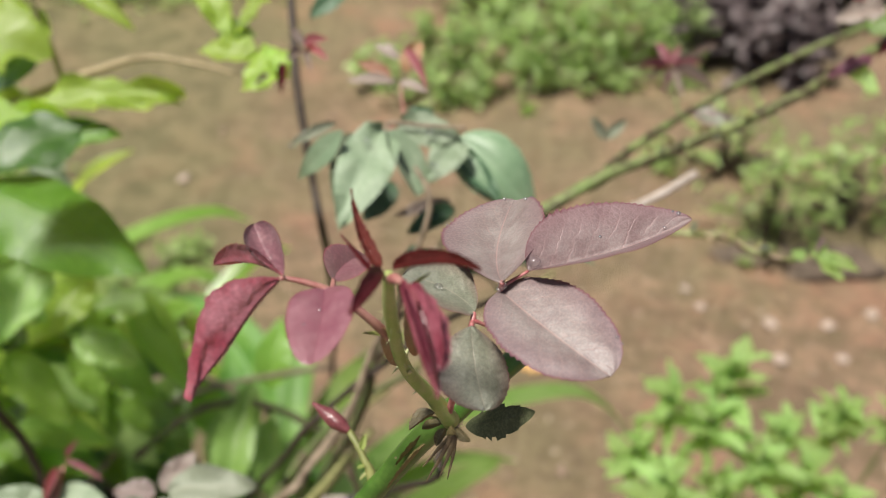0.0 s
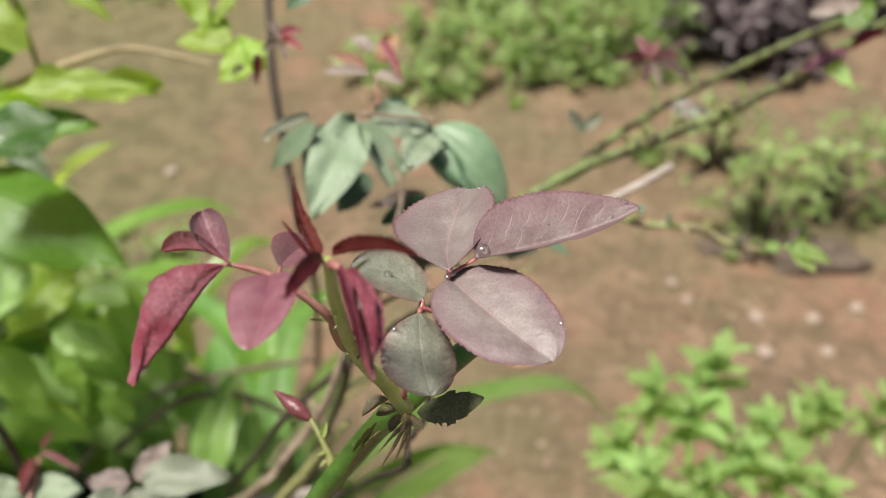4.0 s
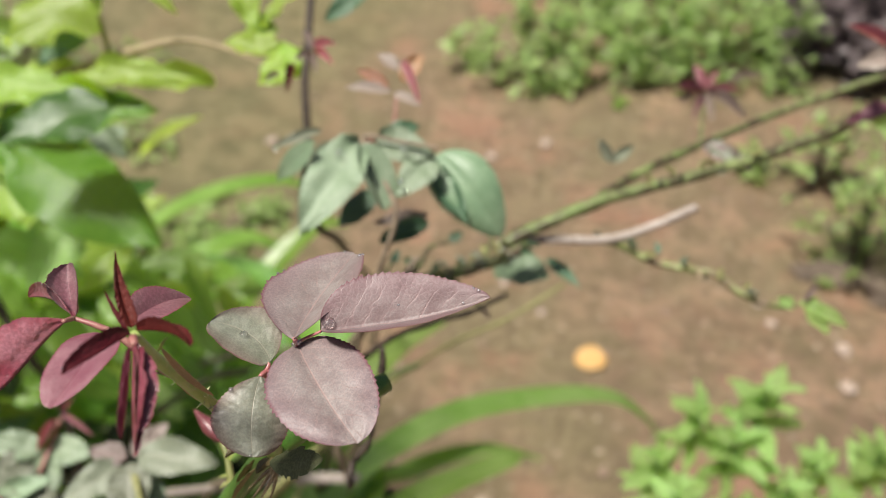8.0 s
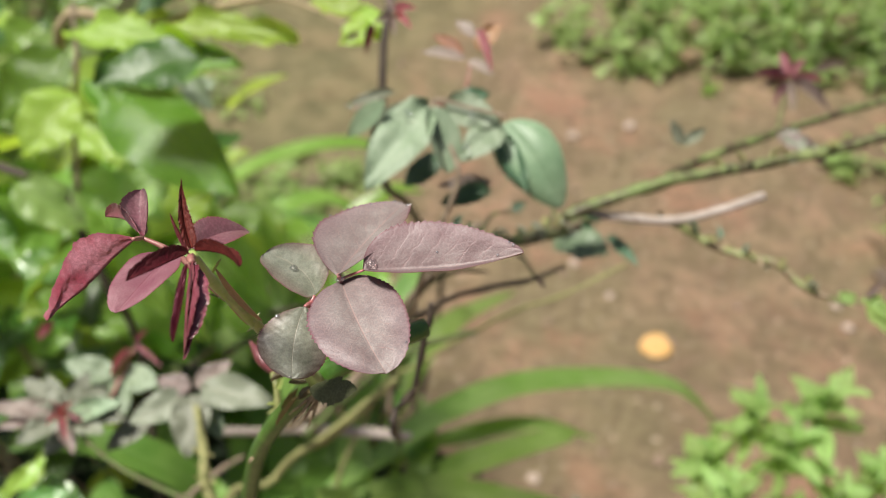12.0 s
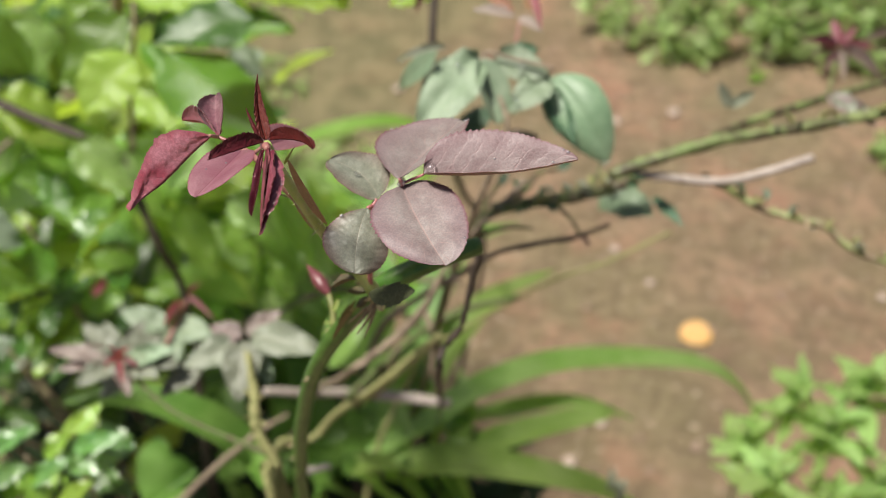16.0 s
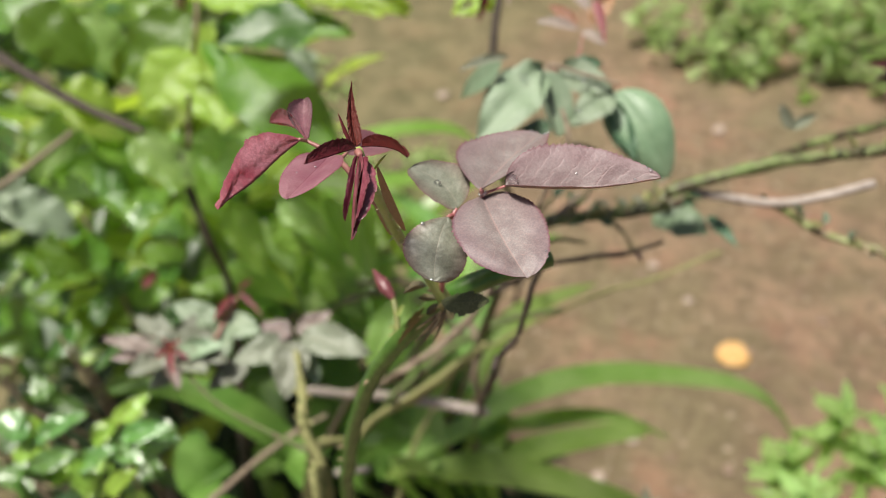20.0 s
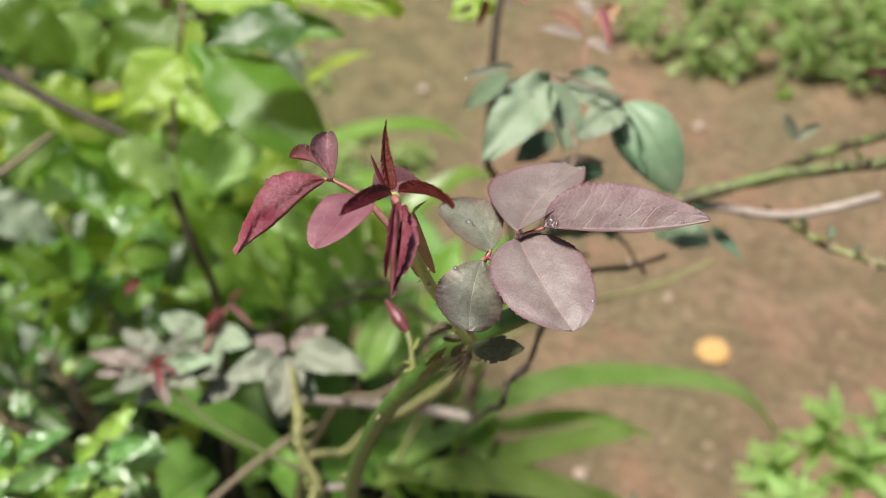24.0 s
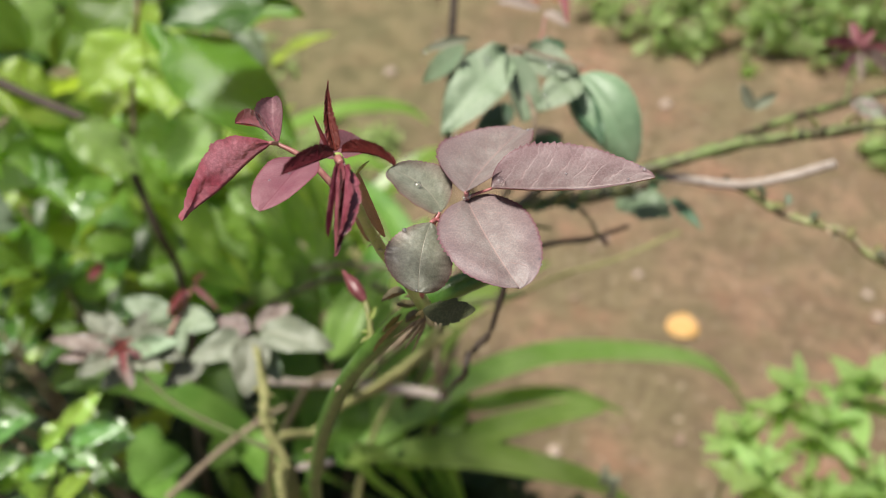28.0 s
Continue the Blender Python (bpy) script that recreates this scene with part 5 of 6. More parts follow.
    leaf(root, (-0.3286, 0.4286, 1.2338), (-0.2827, 0.4009, 1.1828), 0.11, 0.0334, M_FRESH, "ovate")
    leaf(root, (-0.2859, 0.5859, 1.1522), (-0.2452, 0.5410, 1.0896), 0.09, 0.0204, M_FRESH, "lance")
    leaf(root, (-0.3468, 0.5966, 1.1199), (-0.2691, 0.6225, 1.1059), 0.29, 0.0315, M_PALEGREEN, "lance")
    leaf(root, (-0.2220, 0.4840, 0.9720), (-0.1968, 0.5769, 1.0354), 0.15, 0.0585, M_STRAP, "lance")
    leaf(root, (-0.2328, 0.4392, 1.2634), (-0.1899, 0.4092, 1.2158), 0.13, 0.0210, M_FRESH, "lance")
    leaf(root, (-0.2659, 0.4183, 1.2617), (-0.2226, 0.4148, 1.2350), 0.21, 0.0270, M_PALEGREEN, "ovate")
    leaf(root, (-0.1703, 0.3733, 1.1304), (-0.1572, 0.4413, 1.1774), 0.12, 0.0340, M_STRAP, "lance")
    leaf(root, (-0.1570, 0.4198, 1.0592), (-0.1529, 0.4832, 1.1046), 0.08, 0.0267, M_STRAP, "lance")
    leaf(root, (-0.2543, 0.4055, 1.2146), (-0.2771, 0.4240, 1.2439), -0.09, 0.0232, M_FRESH, "ovate")
    leaf(root, (-0.2343, 0.5437, 1.1595), (-0.2096, 0.5188, 1.1258), 0.10, 0.0186, M_LIME, "lance")
    leaf(root, (-0.3436, 0.4766, 1.2814), (-0.3158, 0.4605, 1.2431), 0.16, 0.0381, M_PALEGREEN, "ovate")
    leaf(root, (-0.1897, 0.6021, 0.9876), (-0.1789, 0.6626, 1.0407), 0.13, 0.0431, M_FRESH, "lance")
    leaf(root, (-0.4313, 0.6196, 1.2885), (-0.4548, 0.5527, 1.2249), -0.48, 0.0629, M_LIME, "ovate")
    leaf(root, (-0.5390, 0.4845, 1.2453), (-0.5487, 0.4222, 1.1965), -0.46, 0.0465, M_PALEGREEN, "ovate")
    leaf(root, (-0.4449, 0.4712, 1.2371), (-0.4113, 0.4591, 1.1931), 0.20, 0.0405, M_LIME, "ovate")
    leaf(root, (-0.3915, 0.4045, 1.3045), (-0.3436, 0.4102, 1.2620), 0.38, 0.0416, M_PALEGREEN, "ovate")
    leaf(root, (-0.3676, 0.4440, 1.2833), (-0.3047, 0.4576, 1.2410), 0.42, 0.0409, M_PALEGREEN, "ovate")
    leaf(root, (-0.2932, 0.5217, 1.2323), (-0.3337, 0.4631, 1.2060), -0.43, 0.0441, M_LIME, "ovate")
    leaf(root, (-0.4211, 0.4028, 1.2322), (-0.3653, 0.4136, 1.1901), 0.36, 0.0451, M_FRESH, "ovate")
    leaf(root, (-0.4275, 0.4070, 1.1628), (-0.3699, 0.4176, 1.1236), 0.33, 0.0328, M_FRESH, "lance")
    leaf(root, (-0.3300, 0.5407, 1.1509), (-0.2692, 0.5071, 1.0847), 0.19, 0.0390, M_FRESH, "lance")
    leaf(root, (-0.3107, 0.6166, 1.1039), (-0.2628, 0.5608, 1.0281), 0.07, 0.0353, M_PALEGREEN, "lance")
    leaf(root, (-0.3569, 0.4344, 1.1404), (-0.2878, 0.4449, 1.1029), 0.33, 0.0326, M_FRESH, "lance")
    leaf(root, (-0.4034, 0.4746, 1.1797), (-0.3410, 0.4760, 1.1321), 0.33, 0.0361, M_LIME, "ovate")
    leaf(root, (-0.3698, 0.5152, 1.1261), (-0.3222, 0.4982, 1.0802), 0.22, 0.0308, M_PALEGREEN, "lance")
    leaf(root, (-0.2851, 0.5104, 1.0410), (-0.3254, 0.5307, 1.0797), -0.19, 0.0282, M_FRESH, "ovate")
    leaf(root, (-0.4219, 0.4605, 1.2167), (-0.3698, 0.4649, 1.1745), 0.36, 0.0354, M_FRESH, "ovate")
    leaf(root, (-0.4333, 0.4744, 1.2129), (-0.3752, 0.4933, 1.1800), 0.43, 0.0344, M_FRESH, "ovate")
    leaf(root, (-0.5254, 0.4640, 1.2689), (-0.4696, 0.4835, 1.2241), 0.47, 0.0382, M_LIME, "ovate")
    leaf(root, (-0.3792, 0.5120, 1.0855), (-0.3136, 0.5199, 1.0500), 0.34, 0.0395, M_FRESH, "ovate")
    leaf(root, (-0.3391, 0.5082, 1.0285), (-0.2751, 0.5156, 0.9998), 0.32, 0.0335, M_PALEGREEN, "ovate")
    leaf(root, (-0.3744, 0.4687, 1.0639), (-0.3186, 0.4663, 1.0279), 0.28, 0.0319, M_FRESH, "lance")
    leaf(root, (-0.3096, 0.5782, 0.9967), (-0.2687, 0.5251, 0.9386), 0.03, 0.0338, M_STRAP, "lance")
    leaf(root, (-0.4073, 0.4309, 1.0894), (-0.3637, 0.4731, 1.0880), 0.40, 0.0329, M_FRESH, "ovate")
    leaf(root, (-0.4410, 0.4689, 1.1143), (-0.3884, 0.4804, 1.0821), 0.36, 0.0326, M_PALEGREEN, "ovate")
    leaf(root, (-0.2838, 0.5724, 1.0913), (-0.3203, 0.5786, 1.1189), -0.32, 0.0289, M_LIME, "ovate")
    leaf(root, (-0.2848, 0.4539, 1.3092), (-0.3080, 0.4026, 1.2740), -0.42, 0.0378, M_PALEGREEN, "ovate")
    leaf(root, (-0.3182, 0.5701, 1.0576), (-0.2685, 0.5115, 0.9867), 0.06, 0.0385, M_STRAP, "lance")
    leaf(root, (-0.3310, 0.5149, 1.0608), (-0.2778, 0.4860, 1.0117), 0.18, 0.0376, M_PALEGREEN, "lance")
    leaf(root, (-0.2840, 0.6102, 1.0048), (-0.2343, 0.5558, 0.9408), 0.10, 0.0406, M_FRESH, "lance")
    leaf(root, (-0.3516, 0.5302, 1.1155), (-0.3182, 0.4913, 1.0628), 0.04, 0.0334, M_FRESH, "lance")
    leaf(root, (-0.3078, 0.5486, 0.9877), (-0.2559, 0.6174, 1.0245), 0.34, 0.0438, M_STRAP, "lance")
    leaf(root, (-0.3772, 0.4775, 1.1064), (-0.3067, 0.4720, 1.0627), 0.30, 0.0385, M_LIME, "lance")
    leaf(root, (-0.3231, 0.5426, 1.0586), (-0.2552, 0.5176, 1.0089), 0.25, 0.0342, M_PALEGREEN, "lance")
    leaf(root, (-0.4046, 0.4663, 1.0727), (-0.3385, 0.4631, 1.0322), 0.29, 0.0368, M_FRESH, "lance")
    leaf(root, (-0.5765, 0.5247, 1.1877), (-0.4308, 0.4976, 1.1573), 0.32, 0.0407, M_FRESH, "ovate")
    leaf(root, (-0.6226, 0.4503, 1.1089), (-0.5742, 0.5078, 1.1477), 0.63, 0.0401, M_GREEN, "ovate")
    leaf(root, (-0.4975, 0.3443, 1.2613), (-0.4106, 0.3319, 1.2424), 0.26, 0.0366, M_BLUE, "ovate")
    leaf(root, (-0.5004, 0.4633, 1.1252), (-0.5449, 0.4146, 1.1164), -0.54, 0.0343, M_FRESH, "lance")
    leaf(root, (-0.4464, 0.5060, 1.1020), (-0.3875, 0.4946, 1.0937), 0.31, 0.0291, M_FRESH, "ovate")
    leaf(root, (-0.3665, 0.6196, 1.2757), (-0.3305, 0.6069, 1.2511), 0.43, 0.0259, M_BLUE, "ovate")
    leaf(root, (-0.5406, 0.3997, 1.1234), (-0.3951, 0.4137, 1.1327), 0.39, 0.0306, M_LIME, "lance")
    leaf(root, (-0.5288, 0.3607, 1.0818), (-0.4746, 0.3980, 1.0991), 0.51, 0.0208, M_LIME, "lance")
    leaf(root, (-0.4297, 0.3790, 1.1111), (-0.3893, 0.4250, 1.1416), 0.53, 0.0328, M_FRESH, "ovate")
    leaf(root, (-0.6192, 0.6794, 1.2372), (-0.5897, 0.7053, 1.2520), 0.72, 0.0514, M_FRESH, "ovate")
    leaf(root, (-0.4217, 0.5696, 1.3728), (-0.3711, 0.5929, 1.3874), 0.73, 0.0489, M_FRESH, "ovate")
    leaf(root, (-0.3832, 0.5020, 1.3879), (-0.3466, 0.5245, 1.4044), 0.60, 0.0474, M_GREEN, "ovate")
    leaf(root, (-0.4253, 0.5271, 1.2820), (-0.3698, 0.4964, 1.2623), 0.19, 0.0410, M_LIME, "ovate")
    leaf(root, (-0.4042, 0.6701, 1.2173), (-0.3730, 0.6867, 1.2287), 0.77, 0.0320, M_BLUE, "ovate")
    leaf(root, (-0.5829, 0.6331, 1.1220), (-0.4756, 0.6250, 1.0950), 0.44, 0.0582, M_FRESH, "ovate")
    leaf(root, (-0.5366, 0.7253, 1.1008), (-0.5697, 0.6256, 1.0397), -0.54, 0.0575, M_LIME, "ovate")
    leaf(root, (-0.5580, 0.5426, 1.0704), (-0.4556, 0.5400, 1.0506), 0.40, 0.0421, M_LIME, "lance")
    leaf(root, (-0.4410, 0.5483, 1.0557), (-0.3991, 0.4970, 1.0198), 0.00, 0.0518, M_BLUE, "ovate")
    leaf(root, (-0.3309, 0.7095, 0.9997), (-0.4000, 0.7192, 1.0108), -0.42, 0.0288, M_LIME, "lance")
    return root


build_lime_shrub()


def shrub(base, centre, size, count, long, wide, materials, label, kind="ovate", stems=4, seed=1, category="shrub", name="garden_shrub", stem_material=None, lift=0.35):
    """A leafy shrub: stems from its base into an uneven crown of single leaves."""
    r = random.Random(seed)
    root = thing(name, base, label, category)
    base, centre, size = Vector(base), Vector(centre), Vector(size)
    tips = []
    for s in range(stems):
        end = centre + Vector([r.uniform(-0.7, 0.7) * e for e in size])
        mid = base.lerp(end, 0.55) + Vector((r.uniform(-0.04, 0.04), r.uniform(-0.04, 0.04), 0))
        foot = base + Vector((r.uniform(-0.04, 0.04), r.uniform(-0.04, 0.04), -0.02))
        tube("stem", [foot, mid, end], [0.005, 0.003, 0.0015], stem_material or M_BROWN, root, sides=6, steps=5)
        tips.append((foot, mid, end))
    for i in range(count):
        while True:
            d = Vector([r.uniform(-1, 1) for _ in range(3)])
            if d.length <= 1 and noise.noise(d * 2.5 + Vector((seed, 0, 0))) > -0.22:
                break
        at = centre + Vector([d[k] * size[k] for k in range(3)])
        a = r.uniform(0, 2 * math.pi)
        out = (Vector((math.cos(a), math.sin(a), r.uniform(-lift, lift + 0.2))) + 0.5 * d).normalized()
        length = long * r.uniform(0.65, 1.2)
        leaf(root, at, at + out * length, r.uniform(-0.6, 0.6), wide * length / long * r.uniform(0.8, 1.2), r.choice(materials), kind)
    return root


# Gap shade is put into colour: dark filler leaves between the bright ones.
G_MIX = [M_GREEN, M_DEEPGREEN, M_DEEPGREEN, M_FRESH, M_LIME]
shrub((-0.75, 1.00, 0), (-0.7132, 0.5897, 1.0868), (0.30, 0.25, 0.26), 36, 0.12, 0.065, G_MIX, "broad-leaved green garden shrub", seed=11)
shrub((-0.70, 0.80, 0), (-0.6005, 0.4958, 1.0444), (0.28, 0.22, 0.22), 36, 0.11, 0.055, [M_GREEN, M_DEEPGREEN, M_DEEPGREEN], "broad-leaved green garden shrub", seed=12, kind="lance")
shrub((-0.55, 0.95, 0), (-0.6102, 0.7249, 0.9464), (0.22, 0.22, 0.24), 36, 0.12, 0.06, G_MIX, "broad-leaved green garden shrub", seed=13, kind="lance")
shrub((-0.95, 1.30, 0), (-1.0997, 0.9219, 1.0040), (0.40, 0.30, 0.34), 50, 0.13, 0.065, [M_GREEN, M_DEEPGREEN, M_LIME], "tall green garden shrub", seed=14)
shrub((-0.55, 0.60, 0), (-0.4930, 0.3059, 1.1423), (0.18, 0.14, 0.12), 40, 0.06, 0.026, [M_GREEN, M_DEEPGREEN], "leafy green shrub, shade put into its darker leaves", seed=15)
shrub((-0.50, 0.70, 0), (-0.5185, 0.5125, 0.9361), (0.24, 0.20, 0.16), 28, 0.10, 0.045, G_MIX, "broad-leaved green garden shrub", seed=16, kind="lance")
shrub((-0.75, 0.50, 0), (-0.4500, 0.6350, 0.9576), (0.16, 0.12, 0.12), 30, 0.085, 0.04, [M_GREEN, M_FRESH, M_GREEN], "broad-leaved green garden shrub", seed=21, kind="lance")
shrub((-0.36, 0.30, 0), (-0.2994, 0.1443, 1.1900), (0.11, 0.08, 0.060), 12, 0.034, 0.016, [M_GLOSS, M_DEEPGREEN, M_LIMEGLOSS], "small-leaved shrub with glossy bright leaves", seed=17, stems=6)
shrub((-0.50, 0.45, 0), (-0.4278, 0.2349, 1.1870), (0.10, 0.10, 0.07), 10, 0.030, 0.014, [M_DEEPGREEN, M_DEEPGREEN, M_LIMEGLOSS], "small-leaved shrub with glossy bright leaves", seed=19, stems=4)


def build_glossy_tips():
    root = thing("glossy_shrub", (-0.33, 0.26, 0.0), "shrub with narrow shiny light green leaves", "shrub")
    tube("stem", [(-0.33, 0.26, -0.02), (-0.2919, 0.1348, 1.1487), (-0.2923, 0.1547, 1.2254), (-0.3032, 0.1628, 1.2484)], [0.005, 0.004, 0.002, 0.001], M_STEM, root, sides=8)
    tube("stem", [(-0.2919, 0.1348, 1.1487), (-0.2617, 0.1688, 1.2284), (-0.2571, 0.1867, 1.2556)], [0.003, 0.0018, 0.001], M_STEM, root, sides=8)
    leaf(root, (-0.3012, 0.1642, 1.2555), (-0.2827, 0.1902, 1.2530), 0.17, 0.0154, M_GLOSS, "ovate")
    leaf(root, (-0.2656, 0.2020, 1.2314), (-0.2385, 0.2161, 1.2216), 0.15, 0.0200, M_GLOSS, "ovate")
    leaf(root, (-0.2837, 0.1769, 1.2176), (-0.2675, 0.1978, 1.2157), 0.16, 0.0183, M_GLOSS, "ovate")
    leaf(root, (-0.2718, 0.1985, 1.2037), (-0.2595, 0.2037, 1.1985), 0.14, 0.0153, M_GLOSS, "ovate")
    leaf(root, (-0.2654, 0.1962, 1.2440), (-0.2571, 0.2202, 1.2500), 0.16, 0.0111, M_LIMEGLOSS, "ovate")
    leaf(root, (-0.3048, 0.1615, 1.2416), (-0.3172, 0.1739, 1.2558), 0.06, 0.0184, M_LIMEGLOSS, "ovate")
    leaf(root, (-0.2609, 0.2139, 1.2038), (-0.2450, 0.2210, 1.1979), 0.14, 0.0113, M_GLOSS, "ovate")
    leaf(root, (-0.2889, 0.1560, 1.2436), (-0.2830, 0.1681, 1.2441), 0.16, 0.0178, M_GLOSS, "ovate")
    leaf(root, (-0.2765, 0.1632, 1.2228), (-0.2643, 0.1772, 1.2203), 0.15, 0.0204, M_LIMEGLOSS, "ovate")
    leaf(root, (-0.3138, 0.1464, 1.2274), (-0.3097, 0.1577, 1.2283), 0.16, 0.0212, M_GLOSS, "ovate")
    leaf(root, (-0.2496, 0.2005, 1.1915), (-0.2631, 0.1859, 1.1935), -0.15, 0.0210, M_GLOSS, "ovate")
    leaf(root, (-0.3154, 0.1807, 1.2734), (-0.3052, 0.1922, 1.2706), 0.18, 0.0208, M_GLOSS, "ovate")
    leaf(root, (-0.2833, 0.1561, 1.2247), (-0.2989, 0.1529, 1.2342), -0.11, 0.0161, M_LIMEGLOSS, "ovate")
    leaf(root, (-0.2737, 0.1767, 1.1963), (-0.2552, 0.1858, 1.1889), 0.13, 0.0183, M_GLOSS, "ovate")
    leaf(root, (-0.3157, 0.1573, 1.2640), (-0.3050, 0.1615, 1.2574), 0.14, 0.0172, M_GLOSS, "ovate")
    leaf(root, (-0.2837, 0.1841, 1.2356), (-0.2727, 0.1983, 1.2343), 0.16, 0.0135, M_LIMEGLOSS, "ovate")
    leaf(root, (-0.3072, 0.1608, 1.2478), (-0.2728, 0.1835, 1.2693), 0.46, 0.0121, M_GLOSS, "ovate")
    leaf(root, (-0.2615, 0.1859, 1.2563), (-0.2478, 0.2058, 1.2708), 0.47, 0.0099, M_LIMEGLOSS, "ovate")
    leaf(root, (-0.2528, 0.1836, 1.2511), (-0.2179, 0.1967, 1.2632), 0.37, 0.0150, M_GLOSS, "ovate")
    leaf(root, (-0.2689, 0.1741, 1.2475), (-0.2564, 0.1889, 1.2574), 0.45, 0.0092, M_LIMEGLOSS, "ovate")
    leaf(root, (-0.2784, 0.1577, 1.2349), (-0.2483, 0.1763, 1.2540), 0.43, 0.0143, M_GLOSS, "ovate")
    leaf(root, (-0.2534, 0.1771, 1.2450), (-0.2299, 0.1750, 1.2463), 0.19, 0.0133, M_GLOSS, "ovate")
    leaf(root, (-0.3308, 0.1678, 1.2626), (-0.3078, 0.1552, 1.2540), -0.02, 0.0190, M_GLOSS, "ovate")
    leaf(root, (-0.3156, 0.1487, 1.2390), (-0.3023, 0.1645, 1.2497), 0.47, 0.0130, M_LIMEGLOSS, "ovate")
    leaf(root, (-0.3037, 0.1484, 1.2346), (-0.2709, 0.1653, 1.2511), 0.40, 0.0158, M_GLOSS, "ovate")
    leaf(root, (-0.2621, 0.1533, 1.2250), (-0.2804, 0.1599, 1.2492), -0.07, 0.0146, M_LIMEGLOSS, "ovate")
    leaf(root, (-0.3229, 0.1419, 1.2349), (-0.2916, 0.1382, 1.2321), 0.12, 0.0162, M_GLOSS, "ovate")
    leaf(root, (-0.2418, 0.1851, 1.2373), (-0.2226, 0.1966, 1.2418), 0.37, 0.0108, M_GLOSS, "ovate")
    leaf(root, (-0.2535, 0.1565, 1.2251), (-0.2322, 0.1709, 1.2432), 0.45, 0.0151, M_LIMEGLOSS, "ovate")


build_glossy_tips()

# ---- low rose with grey-green leaves ----
def build_low_rose():
    root = thing("rose_plant", (-0.0764, 0.1457, -0.02), "low rose with dull grey-green leaflets and red tips", "rose plant")
    tube("stem", [(-0.0764, 0.1457, -0.02), (-0.0764, 0.1457, 1.2645), (-0.0822, 0.1588, 1.3027), (-0.0920, 0.1729, 1.3248), (-0.1060, 0.1836, 1.3406), (-0.1162, 0.2019, 1.3461), (-0.1370, 0.2321, 1.3393)], [0.005, 0.004, 0.0032, 0.0030, 0.0027, 0.0022, 0.0014], M_MOSSY, root, "knobbly yellow-green mossy stem", knots=0.9)
    r = random.Random(5)
    for i in range(34):
        c = Vector((-0.0822, 0.1588, 1.3027)).lerp(Vector((-0.1060, 0.1836, 1.3406)), i / 33) if i < 24 else Vector((-0.1060, 0.1836, 1.3406)).lerp(Vector((-0.1162, 0.2019, 1.3461)), (i - 24) / 10)
        a = r.uniform(0, 6.28)
        out = Vector((math.cos(a), math.sin(a), r.uniform(-0.6, 0.9))).normalized()
        leaf(root, c + out * 0.0016, c + out * r.uniform(0.005, 0.009), r.uniform(-1, 1), 0.0035, M_SCALE, "folded", name="scale")
    tube("stem", [(-0.0994, 0.1777, 1.3277), (-0.1676, 0.1976, 1.3041), (-0.1985, 0.2081, 1.3038), (-0.2225, 0.2191, 1.3120)], [0.0014, 0.0013, 0.0012, 0.001], M_OLDWOOD, root)
    tube("stem", [(-0.2058, 0.2239, 1.2989), (-0.2127, 0.2543, 1.2966), (-0.2111, 0.2777, 1.3074)], [0.0014, 0.0012, 0.001], M_REDSTALK, root)
    leaf(root, (-0.2245, 0.2192, 1.3128), (-0.2600, 0.2051, 1.3239), -0.40, 0.0126, M_MAUVE, "ovate", name="leaflet")
    leaf(root, (-0.2245, 0.2170, 1.3108), (-0.2349, 0.1926, 1.3138), -0.45, 0.0149, M_GREY, "ovate", name="leaflet")
    leaf(root, (-0.2244, 0.2211, 1.3147), (-0.2528, 0.2296, 1.3221), -0.18, 0.0140, M_GREY, "ovate", name="leaflet")
    leaf(root, (-0.2212, 0.2209, 1.3133), (-0.1999, 0.2367, 1.3209), 0.48, 0.0167, M_GREY, "ovate", name="leaflet")
    leaf(root, (-0.2199, 0.2192, 1.3112), (-0.1893, 0.2114, 1.3153), 0.23, 0.0152, M_GREY, "ovate", name="leaflet")
    leaf(root, (-0.2216, 0.2176, 1.3102), (-0.2034, 0.1985, 1.3078), -0.05, 0.0107, M_MAUVE, "ovate", name="leaflet")
    leaf(root, (-0.2185, 0.2240, 1.3154), (-0.1833, 0.2241, 1.3140), 0.32, 0.0184, M_GREY, "ovate", name="leaflet")
    leaf(root, (-0.2252, 0.2221, 1.3114), (-0.2404, 0.2355, 1.3233), 0.01, 0.0110, M_GREY, "ovate", name="leaflet")
    leaf(root, (-0.2218, 0.2234, 1.3114), (-0.2169, 0.2442, 1.3230), 0.42, 0.0128, M_GREY, "ovate", name="leaflet")
    leaf(root, (-0.2273, 0.2192, 1.3093), (-0.2521, 0.1988, 1.3148), -0.45, 0.0106, M_MAUVE, "ovate", name="leaflet")
    leaf(root, (-0.2144, 0.2175, 1.3144), (-0.1874, 0.2305, 1.3218), 0.45, 0.0135, M_BLUE, "ovate", name="leaflet")
    leaf(root, (-0.2197, 0.2188, 1.2991), (-0.2290, 0.1994, 1.2951), -0.43, 0.0129, M_GREY, "ovate", name="leaflet")
    leaf(root, (-0.1790, 0.2365, 1.3012), (-0.1950, 0.2119, 1.2947), -0.42, 0.0152, M_GREY, "ovate", name="leaflet")
    leaf(root, (-0.1348, 0.2414, 1.3360), (-0.1149, 0.2526, 1.3395), 0.44, 0.0144, M_GREY, "ovate", name="leaflet")
    leaf(root, (-0.1389, 0.2374, 1.3336), (-0.1189, 0.2217, 1.3223), 0.10, 0.0138, M_BLUE, "ovate", name="leaflet")
    leaf(root, (-0.1360, 0.2374, 1.3442), (-0.0911, 0.2378, 1.3463), 0.40, 0.0206, M_GREY, "ovate", name="leaflet")
